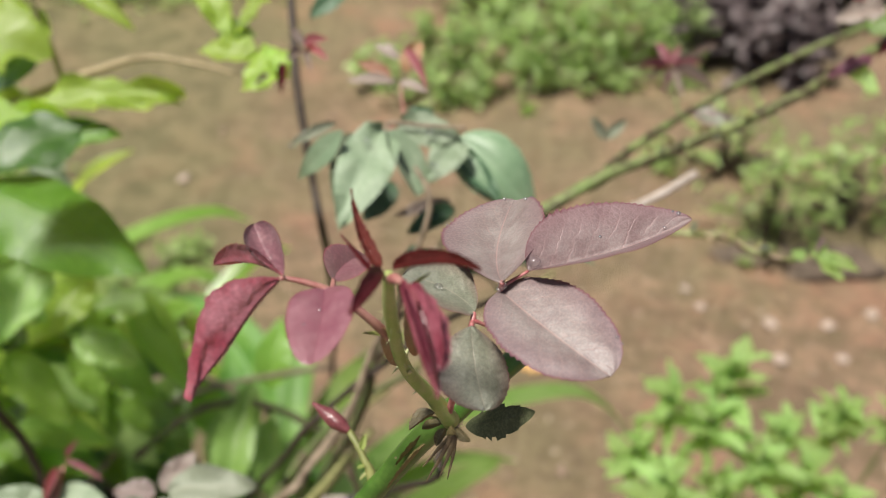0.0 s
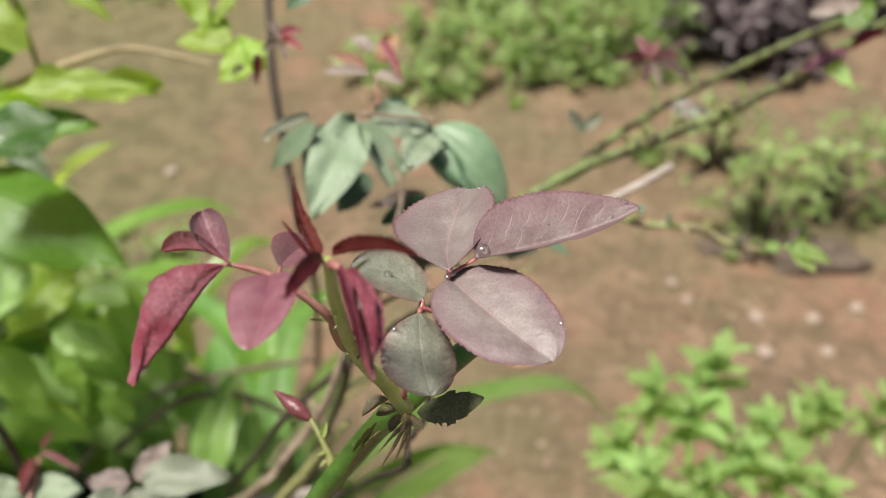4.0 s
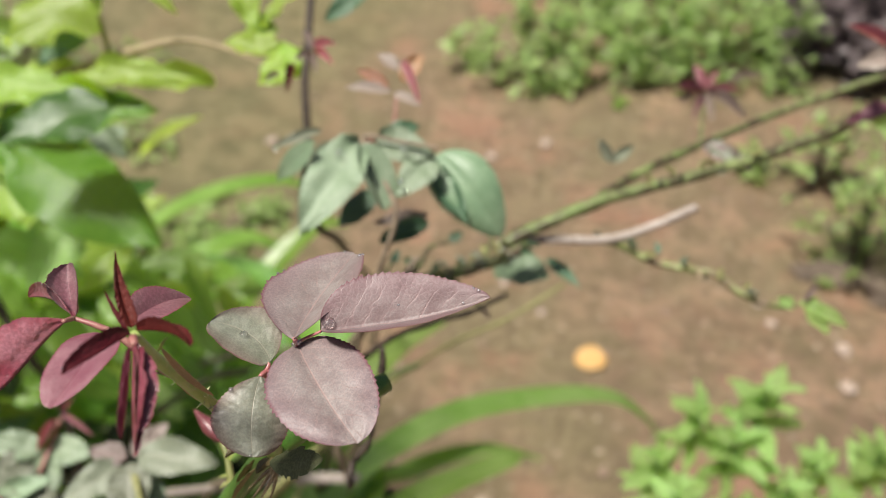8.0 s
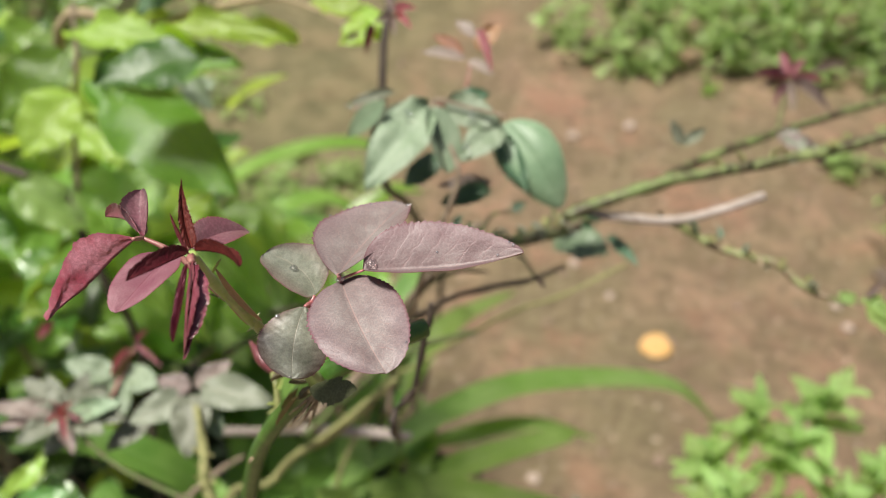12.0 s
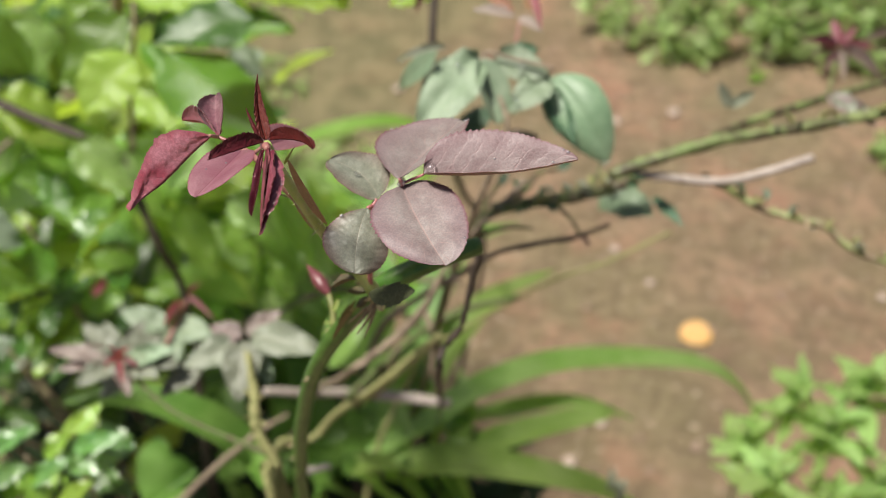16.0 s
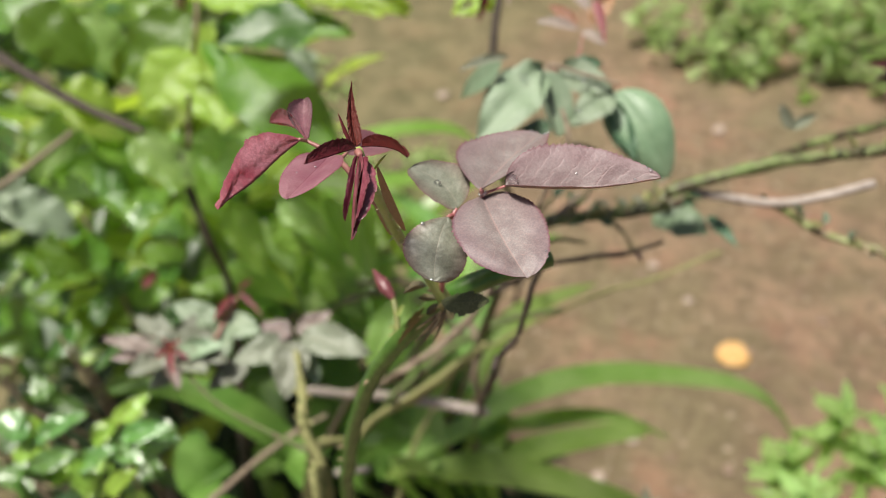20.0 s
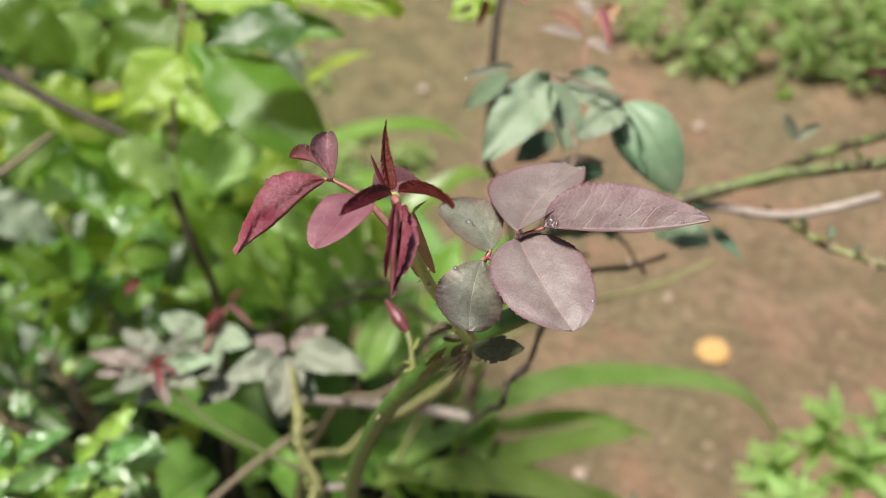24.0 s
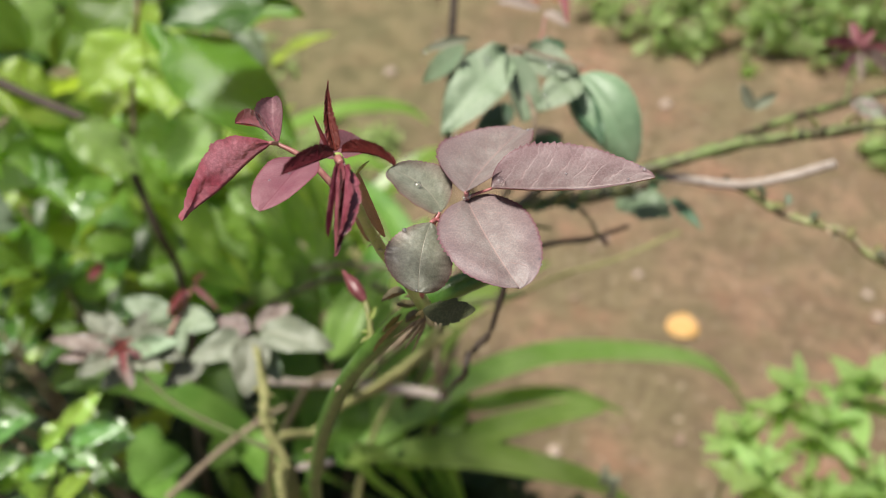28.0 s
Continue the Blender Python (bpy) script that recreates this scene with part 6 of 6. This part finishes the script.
    leaf(root, (-0.1388, 0.2339, 1.3418), (-0.1289, 0.2016, 1.3295), -0.17, 0.0222, M_GREY, "ovate", name="leaflet")
    leaf(root, (-0.1415, 0.2324, 1.3413), (-0.1653, 0.2088, 1.3386), -0.47, 0.0181, M_GREY, "ovate", name="leaflet")
    leaf(root, (-0.1408, 0.2347, 1.3433), (-0.1628, 0.2375, 1.3426), -0.32, 0.0141, M_MAUVE, "ovate", name="leaflet")
    leaf(root, (-0.1386, 0.2365, 1.3442), (-0.1256, 0.2570, 1.3479), 0.41, 0.0128, M_MAUVE, "ovate", name="leaflet")
    leaf(root, (-0.2188, 0.2619, 1.2947), (-0.2508, 0.2587, 1.3036), -0.35, 0.0185, M_BLUE, "ovate", name="leaflet")
    leaf(root, (-0.2151, 0.2633, 1.2947), (-0.1866, 0.2639, 1.2962), 0.36, 0.0192, M_BLUE, "ovate", name="leaflet")
    leaf(root, (-0.2169, 0.2612, 1.2933), (-0.2007, 0.2392, 1.2888), -0.07, 0.0154, M_BLUE, "ovate", name="leaflet")
    for spec in (
        ((-0.2183, 0.2160, 1.3190), (-0.2213, 0.2151, 1.3309), -0.62, 0.0050), ((-0.2183, 0.2160, 1.3190), (-0.2086, 0.2185, 1.3295), 0.56, 0.0053), ((-0.2178, 0.2156, 1.3185), (-0.2059, 0.2001, 1.3173), -0.08, 0.0064), ((-0.2185, 0.2154, 1.3185), (-0.2213, 0.2048, 1.3208), -0.36, 0.0053), ((-0.2172, 0.2159, 1.3185), (-0.2015, 0.2121, 1.3205), 0.19, 0.0051),
        ((-0.2140, 0.2766, 1.3074), (-0.2169, 0.2570, 1.3008), -0.31, 0.0081), ((-0.2108, 0.2792, 1.3088), (-0.1877, 0.2706, 1.3032), 0.18, 0.0055), ((-0.2101, 0.2809, 1.3102), (-0.2046, 0.2887, 1.3157), 0.42, 0.0050),
        ((-0.3735, 0.3553, 1.1890), (-0.3627, 0.3631, 1.1926), 0.43, 0.0135), ((-0.3669, 0.3596, 1.1908), (-0.3766, 0.3485, 1.1835), -0.46, 0.0134),
    ):
        leaf(root, *spec, M_RED, "folded", name="young_leaf", label="small dark red new leaf")


build_low_rose()


# ---- strap-leaved lilies ----
def build_lilies():
    root = thing("lily_plant", (-0.10, 0.78, 0.0), "clump of arching bright green strap leaves", "lily plant")
    foot = (-0.10, 0.78, 0.0)
    strap(root, [foot, (-0.1696, 0.4215, 0.8524), (-0.1300, 0.5099, 0.8781), (-0.0837, 0.5987, 0.8552), (0.0095, 0.7156, 0.7960), (0.1709, 0.8303, 0.7090), (0.2520, 0.8625, 0.6406), (0.3183, 0.8731, 0.5332)], 0.042, M_STRAP)
    strap(root, [foot, (-0.1385, 0.4508, 0.8232), (-0.0803, 0.5190, 0.8220), (-0.0292, 0.5824, 0.7955), (0.0505, 0.6538, 0.7663), (0.0722, 0.6728, 0.7536)], 0.040, M_STRAP)
    strap(root, [foot, (-0.1612, 0.3935, 0.9146), (-0.1271, 0.4267, 0.9114), (-0.0762, 0.4561, 0.8980), (-0.0089, 0.4895, 0.8592), (0.0794, 0.5296, 0.7959), (0.1524, 0.5504, 0.7192)], 0.046, M_STRAP)
    strap(root, [foot, (-0.1342, 0.5206, 0.7973), (-0.0691, 0.6167, 0.7745), (0.0223, 0.6873, 0.7400), (0.1074, 0.7371, 0.6643)], 0.03, M_STRAP)
    strap(root, [foot, (-0.1688, 0.5267, 0.7698), (-0.1679, 0.6147, 0.8096), (-0.1517, 0.6887, 0.8299), (-0.1148, 0.7608, 0.8406), (-0.0479, 0.8335, 0.8406)], 0.05, M_STRAP)
    # Some inner leaves take the darkened copy, shade put into the colour.
    strap(root, [foot, (-0.1831, 0.5215, 0.7700), (-0.1897, 0.6526, 0.8551), (-0.1853, 0.7354, 0.8884), (-0.1649, 0.8030, 0.9009), (-0.1136, 0.8716, 0.8795)], 0.045, M_SHADESTRAP)
    strap(root, [foot, (-0.1854, 0.4515, 0.7948), (-0.2085, 0.4954, 0.8468), (-0.2397, 0.5576, 0.8965), (-0.2475, 0.6196, 0.9372)], 0.05, M_SHADESTRAP)
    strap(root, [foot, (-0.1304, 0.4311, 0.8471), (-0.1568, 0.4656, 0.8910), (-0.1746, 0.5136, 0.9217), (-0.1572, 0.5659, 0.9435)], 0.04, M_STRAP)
    strap(root, [foot, (-0.2173, 0.4345, 0.7901), (-0.2504, 0.4791, 0.8232), (-0.3032, 0.5341, 0.8739), (-0.3603, 0.6123, 0.9258), (-0.3597, 0.6876, 0.9532)], 0.05, M_SHADESTRAP)
    strap(root, [foot, (-0.0998, 0.5116, 0.7755), (-0.1029, 0.5646, 0.8288), (-0.1262, 0.6098, 0.8589)], 0.03, M_STRAP)
    # This whole clump uses the darkened strap colour in place of shade.
    left = thing("lily_plant", (-0.42, 0.62, 0.0), "clump of broad green strap leaves, shade put into their colour", "lily plant")
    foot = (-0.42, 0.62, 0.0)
    strap(left, [foot, (-0.2092, 0.3185, 0.9517), (-0.2429, 0.3299, 1.0220), (-0.2788, 0.3234, 1.0756), (-0.3361, 0.3096, 1.1068), (-0.3880, 0.2820, 1.1120)], 0.040, M_SHADESTRAP)
    strap(left, [foot, (-0.2990, 0.3026, 0.9233), (-0.3399, 0.3097, 0.9456), (-0.3582, 0.3251, 0.9676), (-0.3609, 0.3418, 0.9851)], 0.06, M_SHADESTRAP)
    strap(left, [foot, (-0.3049, 0.3619, 0.8444), (-0.3429, 0.4264, 0.8757), (-0.4027, 0.4869, 0.9112), (-0.4689, 0.5381, 0.9399), (-0.5526, 0.5638, 0.9501)], 0.045, M_SHADESTRAP)
    strap(left, [foot, (-0.2894, 0.4027, 0.7858), (-0.3253, 0.5137, 0.8156), (-0.3894, 0.6131, 0.8445), (-0.4778, 0.7251, 0.8949), (-0.5492, 0.7495, 0.8992)], 0.05, M_SHADESTRAP)
    strap(left, [foot, (-0.2492, 0.4175, 0.7853), (-0.2827, 0.5071, 0.7931), (-0.3555, 0.6137, 0.8324), (-0.4055, 0.6902, 0.8800)], 0.05, M_SHADESTRAP)
    strap(left, [foot, (-0.2545, 0.5531, 0.8155), (-0.2471, 0.5978, 0.8684), (-0.2504, 0.6620, 0.9195), (-0.2611, 0.7095, 0.9508)], 0.06, M_SHADESTRAP)
    strap(left, [foot, (-0.3535, 0.5358, 0.8446), (-0.3161, 0.6161, 0.8899), (-0.3525, 0.7023, 0.9175), (-0.4443, 0.7743, 0.9283)], 0.05, M_SHADESTRAP)
    strap(left, [foot, (-0.4474, 0.5362, 0.8452), (-0.4065, 0.5967, 0.9166), (-0.4328, 0.6401, 0.9679), (-0.5129, 0.6665, 0.9990)], 0.06, M_SHADESTRAP)
    strap(left, [foot, (-0.1825, 0.5884, 0.7581), (-0.2083, 0.6948, 0.7849), (-0.2607, 0.8095, 0.8213), (-0.3436, 0.8756, 0.8499), (-0.4454, 0.8871, 0.8634)], 0.05, M_SHADESTRAP)
    back = thing("lily_plant", (-0.42, 1.35, 0.0), "arching pale green strap leaves beside the path", "lily plant")
    foot = (-0.42, 1.35, 0.0)
    for mids, width in (
        (((-0.6513, 0.9738, 0.7244), (-0.5905, 1.0464, 0.7798), (-0.4987, 1.1013, 0.8125), (-0.4008, 1.1489, 0.8119), (-0.3380, 1.1660, 0.7785)), 0.045),
        (((-0.5382, 0.9326, 0.7180), (-0.4933, 0.9795, 0.7692), (-0.4285, 1.0297, 0.7739), (-0.3680, 1.0477, 0.7416)), 0.05),
        (((-0.3828, 0.8954, 0.7133), (-0.3675, 0.9455, 0.7702), (-0.3041, 1.0292, 0.8138), (-0.2535, 1.0633, 0.8008)), 0.05),
        (((-0.4256, 0.8487, 0.7603), (-0.4540, 0.8703, 0.7872), (-0.5083, 0.8786, 0.8005), (-0.5699, 0.8630, 0.7866)), 0.05),
    ):
        strap(back, [foot, *mids], width, M_FRESH)


build_lilies()


# ---- soft herb by the path ----
def build_herb():
    for n, (spots, base) in enumerate((
        (((0.3365, 0.6450, 0.9746), (0.2686, 0.6335, 0.9415), (0.3091, 0.6071, 0.9327), (0.3763, 0.5928, 0.8748), (0.2556, 0.5624, 0.8846), (0.3253, 0.5583, 0.8628), (0.2321, 0.6162, 0.8627)), (0.30, 0.66, 0)),
        (((0.4982, 0.6590, 0.8696), (0.4448, 0.6020, 0.8318), (0.4885, 0.5818, 0.8054), (0.6025, 0.6927, 0.8280), (0.4398, 0.6678, 0.8348)), (0.44, 0.62, 0)),
    )):
        root = thing("herb_plant", base, "soft pale green herb with whorls of small leaves", "herb", "herb plants")
        r = random.Random(50 + n)
        for s in spots:
            top = Vector(s)
            foot = Vector(base) + Vector((r.uniform(-0.03, 0.03), r.uniform(-0.03, 0.03), -0.02))
            mid = foot.lerp(top, 0.6) + Vector((r.uniform(-0.02, 0.02), r.uniform(-0.02, 0.02), 0))
            tube("stem", [foot, mid, top], [0.003, 0.0025, 0.0012], M_STEM, root, sides=6, steps=5)
            for w in range(3):
                at = top - Vector((0, 0, 0.030 * w)) + Vector((0, 0, 0.004))
                for q in range(4):
                    a = q * math.pi / 2 + w * 0.8 + r.uniform(-0.35, 0.35)
                    length = (0.032, 0.050, 0.054)[w] * r.uniform(0.75, 1.2)
                    out = Vector((math.cos(a), math.sin(a), r.uniform(0.25, 1.1) - 0.25 * w)).normalized()
                    leaf(root, at, at + out * length, r.uniform(-0.4, 0.4), length * 0.43, M_HERB, "ovate")


build_herb()


# ---- bushes across the path ----
def bush(base, size, count, long, material, label, seed, dark=None, sprigs=30, spread=0.085, plume=0.9):
    """A far bush: short stems and a crown of many small leaves in uneven clumps."""
    r = random.Random(seed)
    root = thing("bush", base, label, "bush", "bushes along the path")
    base, size = Vector(base), Vector(size)
    clumps = []
    for s in range(sprigs):
        a, b = r.uniform(0, 2 * math.pi), r.uniform(0.2, 1.0)
        end = base + Vector((math.cos(a) * b * size.x, math.sin(a) * b * size.y, size.z * r.uniform(0.25, 1.0) * (1.15 - 0.5 * b)))
        clumps.append(end)
        if s < 16:
            tube("stem", [base + Vector((0.03 * math.cos(a), 0.03 * math.sin(a), -0.02)), base.lerp(end, 0.5) + Vector((0, 0, 0.03)), end], [0.006, 0.004, 0.002], dark or M_BROWN, root, sides=6, steps=4)
    verts, faces, uvs = [], [], []
    v0, f0, u0 = blade_data(1.0, 0.5, fold=0.25, bow=0.05, nt=4, nu=1, p=0.8)
    for i in range(count):
        c = r.choice(clumps)
        lean = Vector((0.35 * math.sin(c.x * 97), 0.35 * math.sin(c.y * 89), 1.0))
        at = c + lean * (r.uniform(-0.45, 0.12) * plume * size.z) + Vector([r.gauss(0, spread) * size[k] for k in range(3)])
        at.z = max(at.z, 0.02)
        a = r.uniform(0, 2 * math.pi)
        out = Vector((math.cos(a), math.sin(a), r.uniform(-0.4, 0.8)))
        m = leaf_pose(at, at + out, r.uniform(-0.8, 0.8)) @ Matrix.Scale(long * r.uniform(0.6, 1.3), 4)
        k = len(verts)
        verts += [m @ Vector(v) for v in v0]
        uvs += u0
        faces += [tuple(k + x for x in f) for f in f0]
    tagged(hang(new("foliage", mesh_of("foliage", verts, faces, material, uvs)), root), kind="stuff")
    return root


bush((-0.0006, 3.0700, 0.0000), (0.34, 0.25, 0.27), 620, 0.050, M_BUSH, "low green bush at the edge of the path", 31, None, 26, 0.06)
bush((0.4008, 3.1700, 0.0000), (0.32, 0.25, 0.30), 620, 0.050, M_BUSH, "low green bush at the edge of the path", 32, None, 26, 0.06)
bush((0.7306, 3.2000, 0.0000), (0.30, 0.25, 0.34), 620, 0.050, M_BUSH, "low green bush at the edge of the path", 33, None, 26, 0.06)
bush((0.9800, 3.2200, 0.0000), (0.22, 0.22, 0.30), 480, 0.050, M_BUSH, "low green bush at the edge of the path", 48, None, 20, 0.06)
for n, (x, y, w) in enumerate(((0.05, 2.94, 0.20), (0.42, 3.01, 0.24), (0.78, 3.06, 0.20))):
    bush((x, y, 0), (w, 0.12, 0.12), 150, 0.042, M_BUSH, "loose low sprigs in front of the green bushes", 100 + n, None, 22, 0.05)
bush((0.2873, 3.7890, 0.0000), (0.45, 0.35, 0.5), 800, 0.072, M_BUSH, "green bush behind the path", 34)
bush((1.3431, 3.5341, 0.0000), (0.38, 0.28, 0.45), 2418, 0.050, M_PURPLE, "dark purple-leaved bush behind the path", 35, M_DARKWOOD)
bush((1.7703, 3.5940, 0.0000), (0.40, 0.28, 0.45), 2418, 0.050, M_PURPLE, "dark purple-leaved bush behind the path", 36, M_DARKWOOD)
bush((1.0600, 3.2600, 0.0000), (0.20, 0.16, 0.34), 1200, 0.050, M_PURPLE, "dark purple-leaved bush behind the path", 49, M_DARKWOOD)
bush((1.3600, 3.0800, 0.0000), (0.20, 0.16, 0.30), 1200, 0.050, M_PURPLE, "dark purple-leaved bush behind the path", 50, M_DARKWOOD)
bush((1.1965, 4.4303, 0.0000), (0.6, 0.4, 0.6), 2176, 0.057, M_PURPLE, "dark purple-leaved bush behind the path", 37, M_DARKWOOD)
bush((1.0278, 2.0117, 0.0000), (0.20, 0.15, 0.40), 150, 0.052, M_BUSH, "green bush with a dark woody base", 38, M_DARKWOOD)
bush((1.2775, 2.1278, 0.0000), (0.20, 0.15, 0.42), 150, 0.052, M_BUSH, "green bush with a dark woody base", 39, M_DARKWOOD)
bush((0.9869, 2.3901, 0.0000), (0.22, 0.12, 0.30), 120, 0.052, M_BUSH, "green bush with a dark woody base", 40, M_DARKWOOD)
bush((1.6385, 2.2120, 0.0000), (0.25, 0.2, 0.45), 150, 0.052, M_BUSH, "green bush with a dark woody base", 47, M_DARKWOOD)


# Added filler bushes whose near-black leaves stand in for shaded gaps.
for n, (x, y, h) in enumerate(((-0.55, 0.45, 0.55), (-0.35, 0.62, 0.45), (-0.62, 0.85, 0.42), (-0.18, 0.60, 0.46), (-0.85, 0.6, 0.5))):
    bush((x, y, 0), (0.18, 0.18, h), 700, 0.07, M_SHADE, "near-black filler undergrowth with shade put into its leaf colour", 60 + n, M_DARKWOOD, 14, 0.24)
for n, (x, y, a) in enumerate(((-1.40, 2.30, 0.16), (-1.70, 2.75, 0.22))):
    bush((x, y, 0), (a, a, 0.06), 260, 0.03, M_BUSH, "pale low weeds scattered over the earth", 80 + n, None, 30, 0.16)
# More added near-black crowns, for the shade behind the glossy leaves.
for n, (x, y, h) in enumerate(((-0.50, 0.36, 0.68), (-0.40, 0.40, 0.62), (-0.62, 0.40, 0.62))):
    bush((x, y, 0), (0.13, 0.08, h), 620, 0.06, M_SHADE, "near-black filler undergrowth with shade put into its leaf colour", 90 + n, M_DARKWOOD, 14, 0.24)
bush((-0.95, 1.80, 0), (0.28, 0.26, 0.10), 1000, 0.032, M_BUSH, "low green weeds at the edge of the path", 41)
bush((-2.3, 2.5, 0), (0.5, 0.5, 0.6), 1450, 0.062, M_BUSH, "green bush beside the path", 42)
bush((-1.3, 1.2, 0), (0.4, 0.4, 0.5), 2730, 0.054, M_BUSH, "green bush beside the path", 43, None, 20, 0.22)
bush((0.3, 4.6, 0), (1.2, 0.5, 0.9), 4680, 0.054, M_BUSH, "dense green hedge far behind the path", 44, None, 30, 0.2)
bush((-1.6, 4.4, 0), (1.2, 0.5, 0.9), 4680, 0.054, M_BUSH, "dense green hedge far behind the path", 45, None, 30, 0.2)
bush((2.2, 4.0, 0), (1.2, 0.5, 0.9), 4680, 0.054, M_BUSH, "dense green hedge far behind the path", 46, None, 30, 0.2)


# ---- things lying on the ground ----

def on_ground(p):
    x, y = p[0], p[1]
    return 0.012 * noise.noise(Vector((x * 2.2, y * 2.2, 0))) + 0.006 * noise.noise(Vector((x * 11, y * 11, 3))) + 0.003 * noise.noise(Vector((x * 31, y * 31, 7)))


def fallen_leaf(p, length, width, material, label, turn):
    z = on_ground(p) + 0.006
    a = Vector((p[0], p[1], z)) - Vector((math.cos(turn), math.sin(turn), 0)) * length / 2
    ob = fine_leaf("fallen_leaf", a, a + Vector((math.cos(turn) * length, math.sin(turn) * length, 0.004)), 0.05, width, material, None, label, thick=0.001, fold=0.12, bow=0.04, p=1.0, q=0.45, teeth=0, nt=24, nu=5, wave=0.1)
    tagged(ob, label, "fallen leaf", "fallen leaves")


fallen_leaf((0.2440, 1.5250, 0.0), 0.086, 0.082, M_YELLOW, "round yellow-orange leaf fallen on the earth", 0.3)


def pebble(p, size, material, seed):
    bm = bmesh.new()
    bmesh.ops.create_icosphere(bm, subdivisions=2, radius=size)
    for v in bm.verts:
        v.co *= 1 + 0.3 * noise.noise(v.co / size * 1.3 + Vector((seed, 0, 0)))
        v.co.z *= 0.55
    me = bpy.data.meshes.new("pebble")
    bm.to_mesh(me)
    bm.free()
    me.materials.append(material)
    me.polygons.foreach_set("use_smooth", [True] * len(me.polygons))
    ob = new("pebble", me)
    ob.location = (p[0], p[1], on_ground(p) + size * 0.3)
    tagged(ob, "small pale stone half sunk in the earth" if material is M_PEBBLE else "small brown stone half sunk in the earth", "stone", "pebbles")


for i, (p, s) in enumerate((
    ((0.9259, 1.6659, 0.0000), 0.022), ((1.0815, 1.6521, 0.0000), 0.020), ((0.9085, 1.5304, 0.0000), 0.022), ((1.0771, 1.5276, 0.0000), 0.018), ((0.7435, 1.7382, 0.0000), 0.016), ((1.2180, 1.6902, 0.0000), 0.02),
    ((0.0688, 2.5080, 0.0000), 0.022), ((-0.1153, 2.4058, 0.0000), 0.020), ((-0.9026, 2.3902, 0.0000), 0.024), ((0.0530, 1.1841, -0.0000), 0.016), ((0.0031, 1.0553, 0.0000), 0.016), ((0.1030, 1.6802, 0.0000), 0.014),
    ((-0.0144, 1.7858, 0.0000), 0.016), ((0.7182, 1.8170, 0.0000), 0.016),
)):
    pebble(p, s, M_PEBBLE, i * 3.7)
for i in range(60):
    pebble((rng.uniform(-0.9, 1.6), rng.uniform(0.9, 3.2), 0), rng.uniform(0.006, 0.016), M_PEBBLE_DARK, i * 1.9 + 60)


def rock(p, size, seed, label):
    bm = bmesh.new()
    bmesh.ops.create_icosphere(bm, subdivisions=4, radius=1.0)
    for v in bm.verts:
        k = 1 + 0.35 * noise.noise(v.co * 1.2 + Vector((seed, 0, 0))) + 0.1 * noise.noise(v.co * 5 + Vector((seed, 0, 0)))
        v.co = Vector((v.co.x * size[0] * k, v.co.y * size[1] * k, v.co.z * size[2] * k))
    me = bpy.data.meshes.new("rock")
    bm.to_mesh(me)
    bm.free()
    me.materials.append(M_ROCK)
    me.polygons.foreach_set("use_smooth", [True] * len(me.polygons))
    ob = new("rock", me)
    ob.location = (p[0], p[1], on_ground(p) + size[2] * 0.35)
    tagged(ob, label, "rock")


M_ROCK = plain_material("dark_rock", (0.075, 0.055, 0.04), (0.15, 0.11, 0.08), 25.0, 0.85, 0.006)
rock((1.1714, 1.9023, 0.0000), (0.16, 0.07, 0.05), 3.0, "dark brown rock half buried below a bush")
rock((0.9277, 1.9641, 0.0000), (0.09, 0.05, 0.03), 8.0, "dark brown rock half buried below a bush")

# ---- small sprouts ----
def sprouts():
    root = thing("grass_blade", (0.1093, 0.4821, -0.02), "single pale upright grass blade", "grass")
    strap(root, [(0.1093, 0.4821, -0.02), (0.1000, 0.4967, 0.7933), (0.0903, 0.5103, 0.8322), (0.0847, 0.5239, 0.8585)], 0.016, M_GREY, keel=0.3)
    small = thing("seedling", (0.3379, 2.8255, 0.0000), "tiny bright green weed on the earth", "weed")
    r = random.Random(77)
    base = Vector((0.3379, 2.8255, 0.0000))
    for i in range(11):
        a = r.uniform(0, 6.28)
        out = Vector((math.cos(a), math.sin(a), r.uniform(0.2, 0.8))) * 0.038
        leaf(small, base + Vector((0.03 * math.cos(a * 3), 0.03 * math.sin(a * 2), 0.004)), base + out, r.uniform(-0.4, 0.4), 0.016, M_FRESH)


sprouts()
bush((0.7614, 2.4638, 0.0000), (0.06, 0.05, 0.09), 204, 0.032, M_BUSH, "small green weed beside the cane", 71)
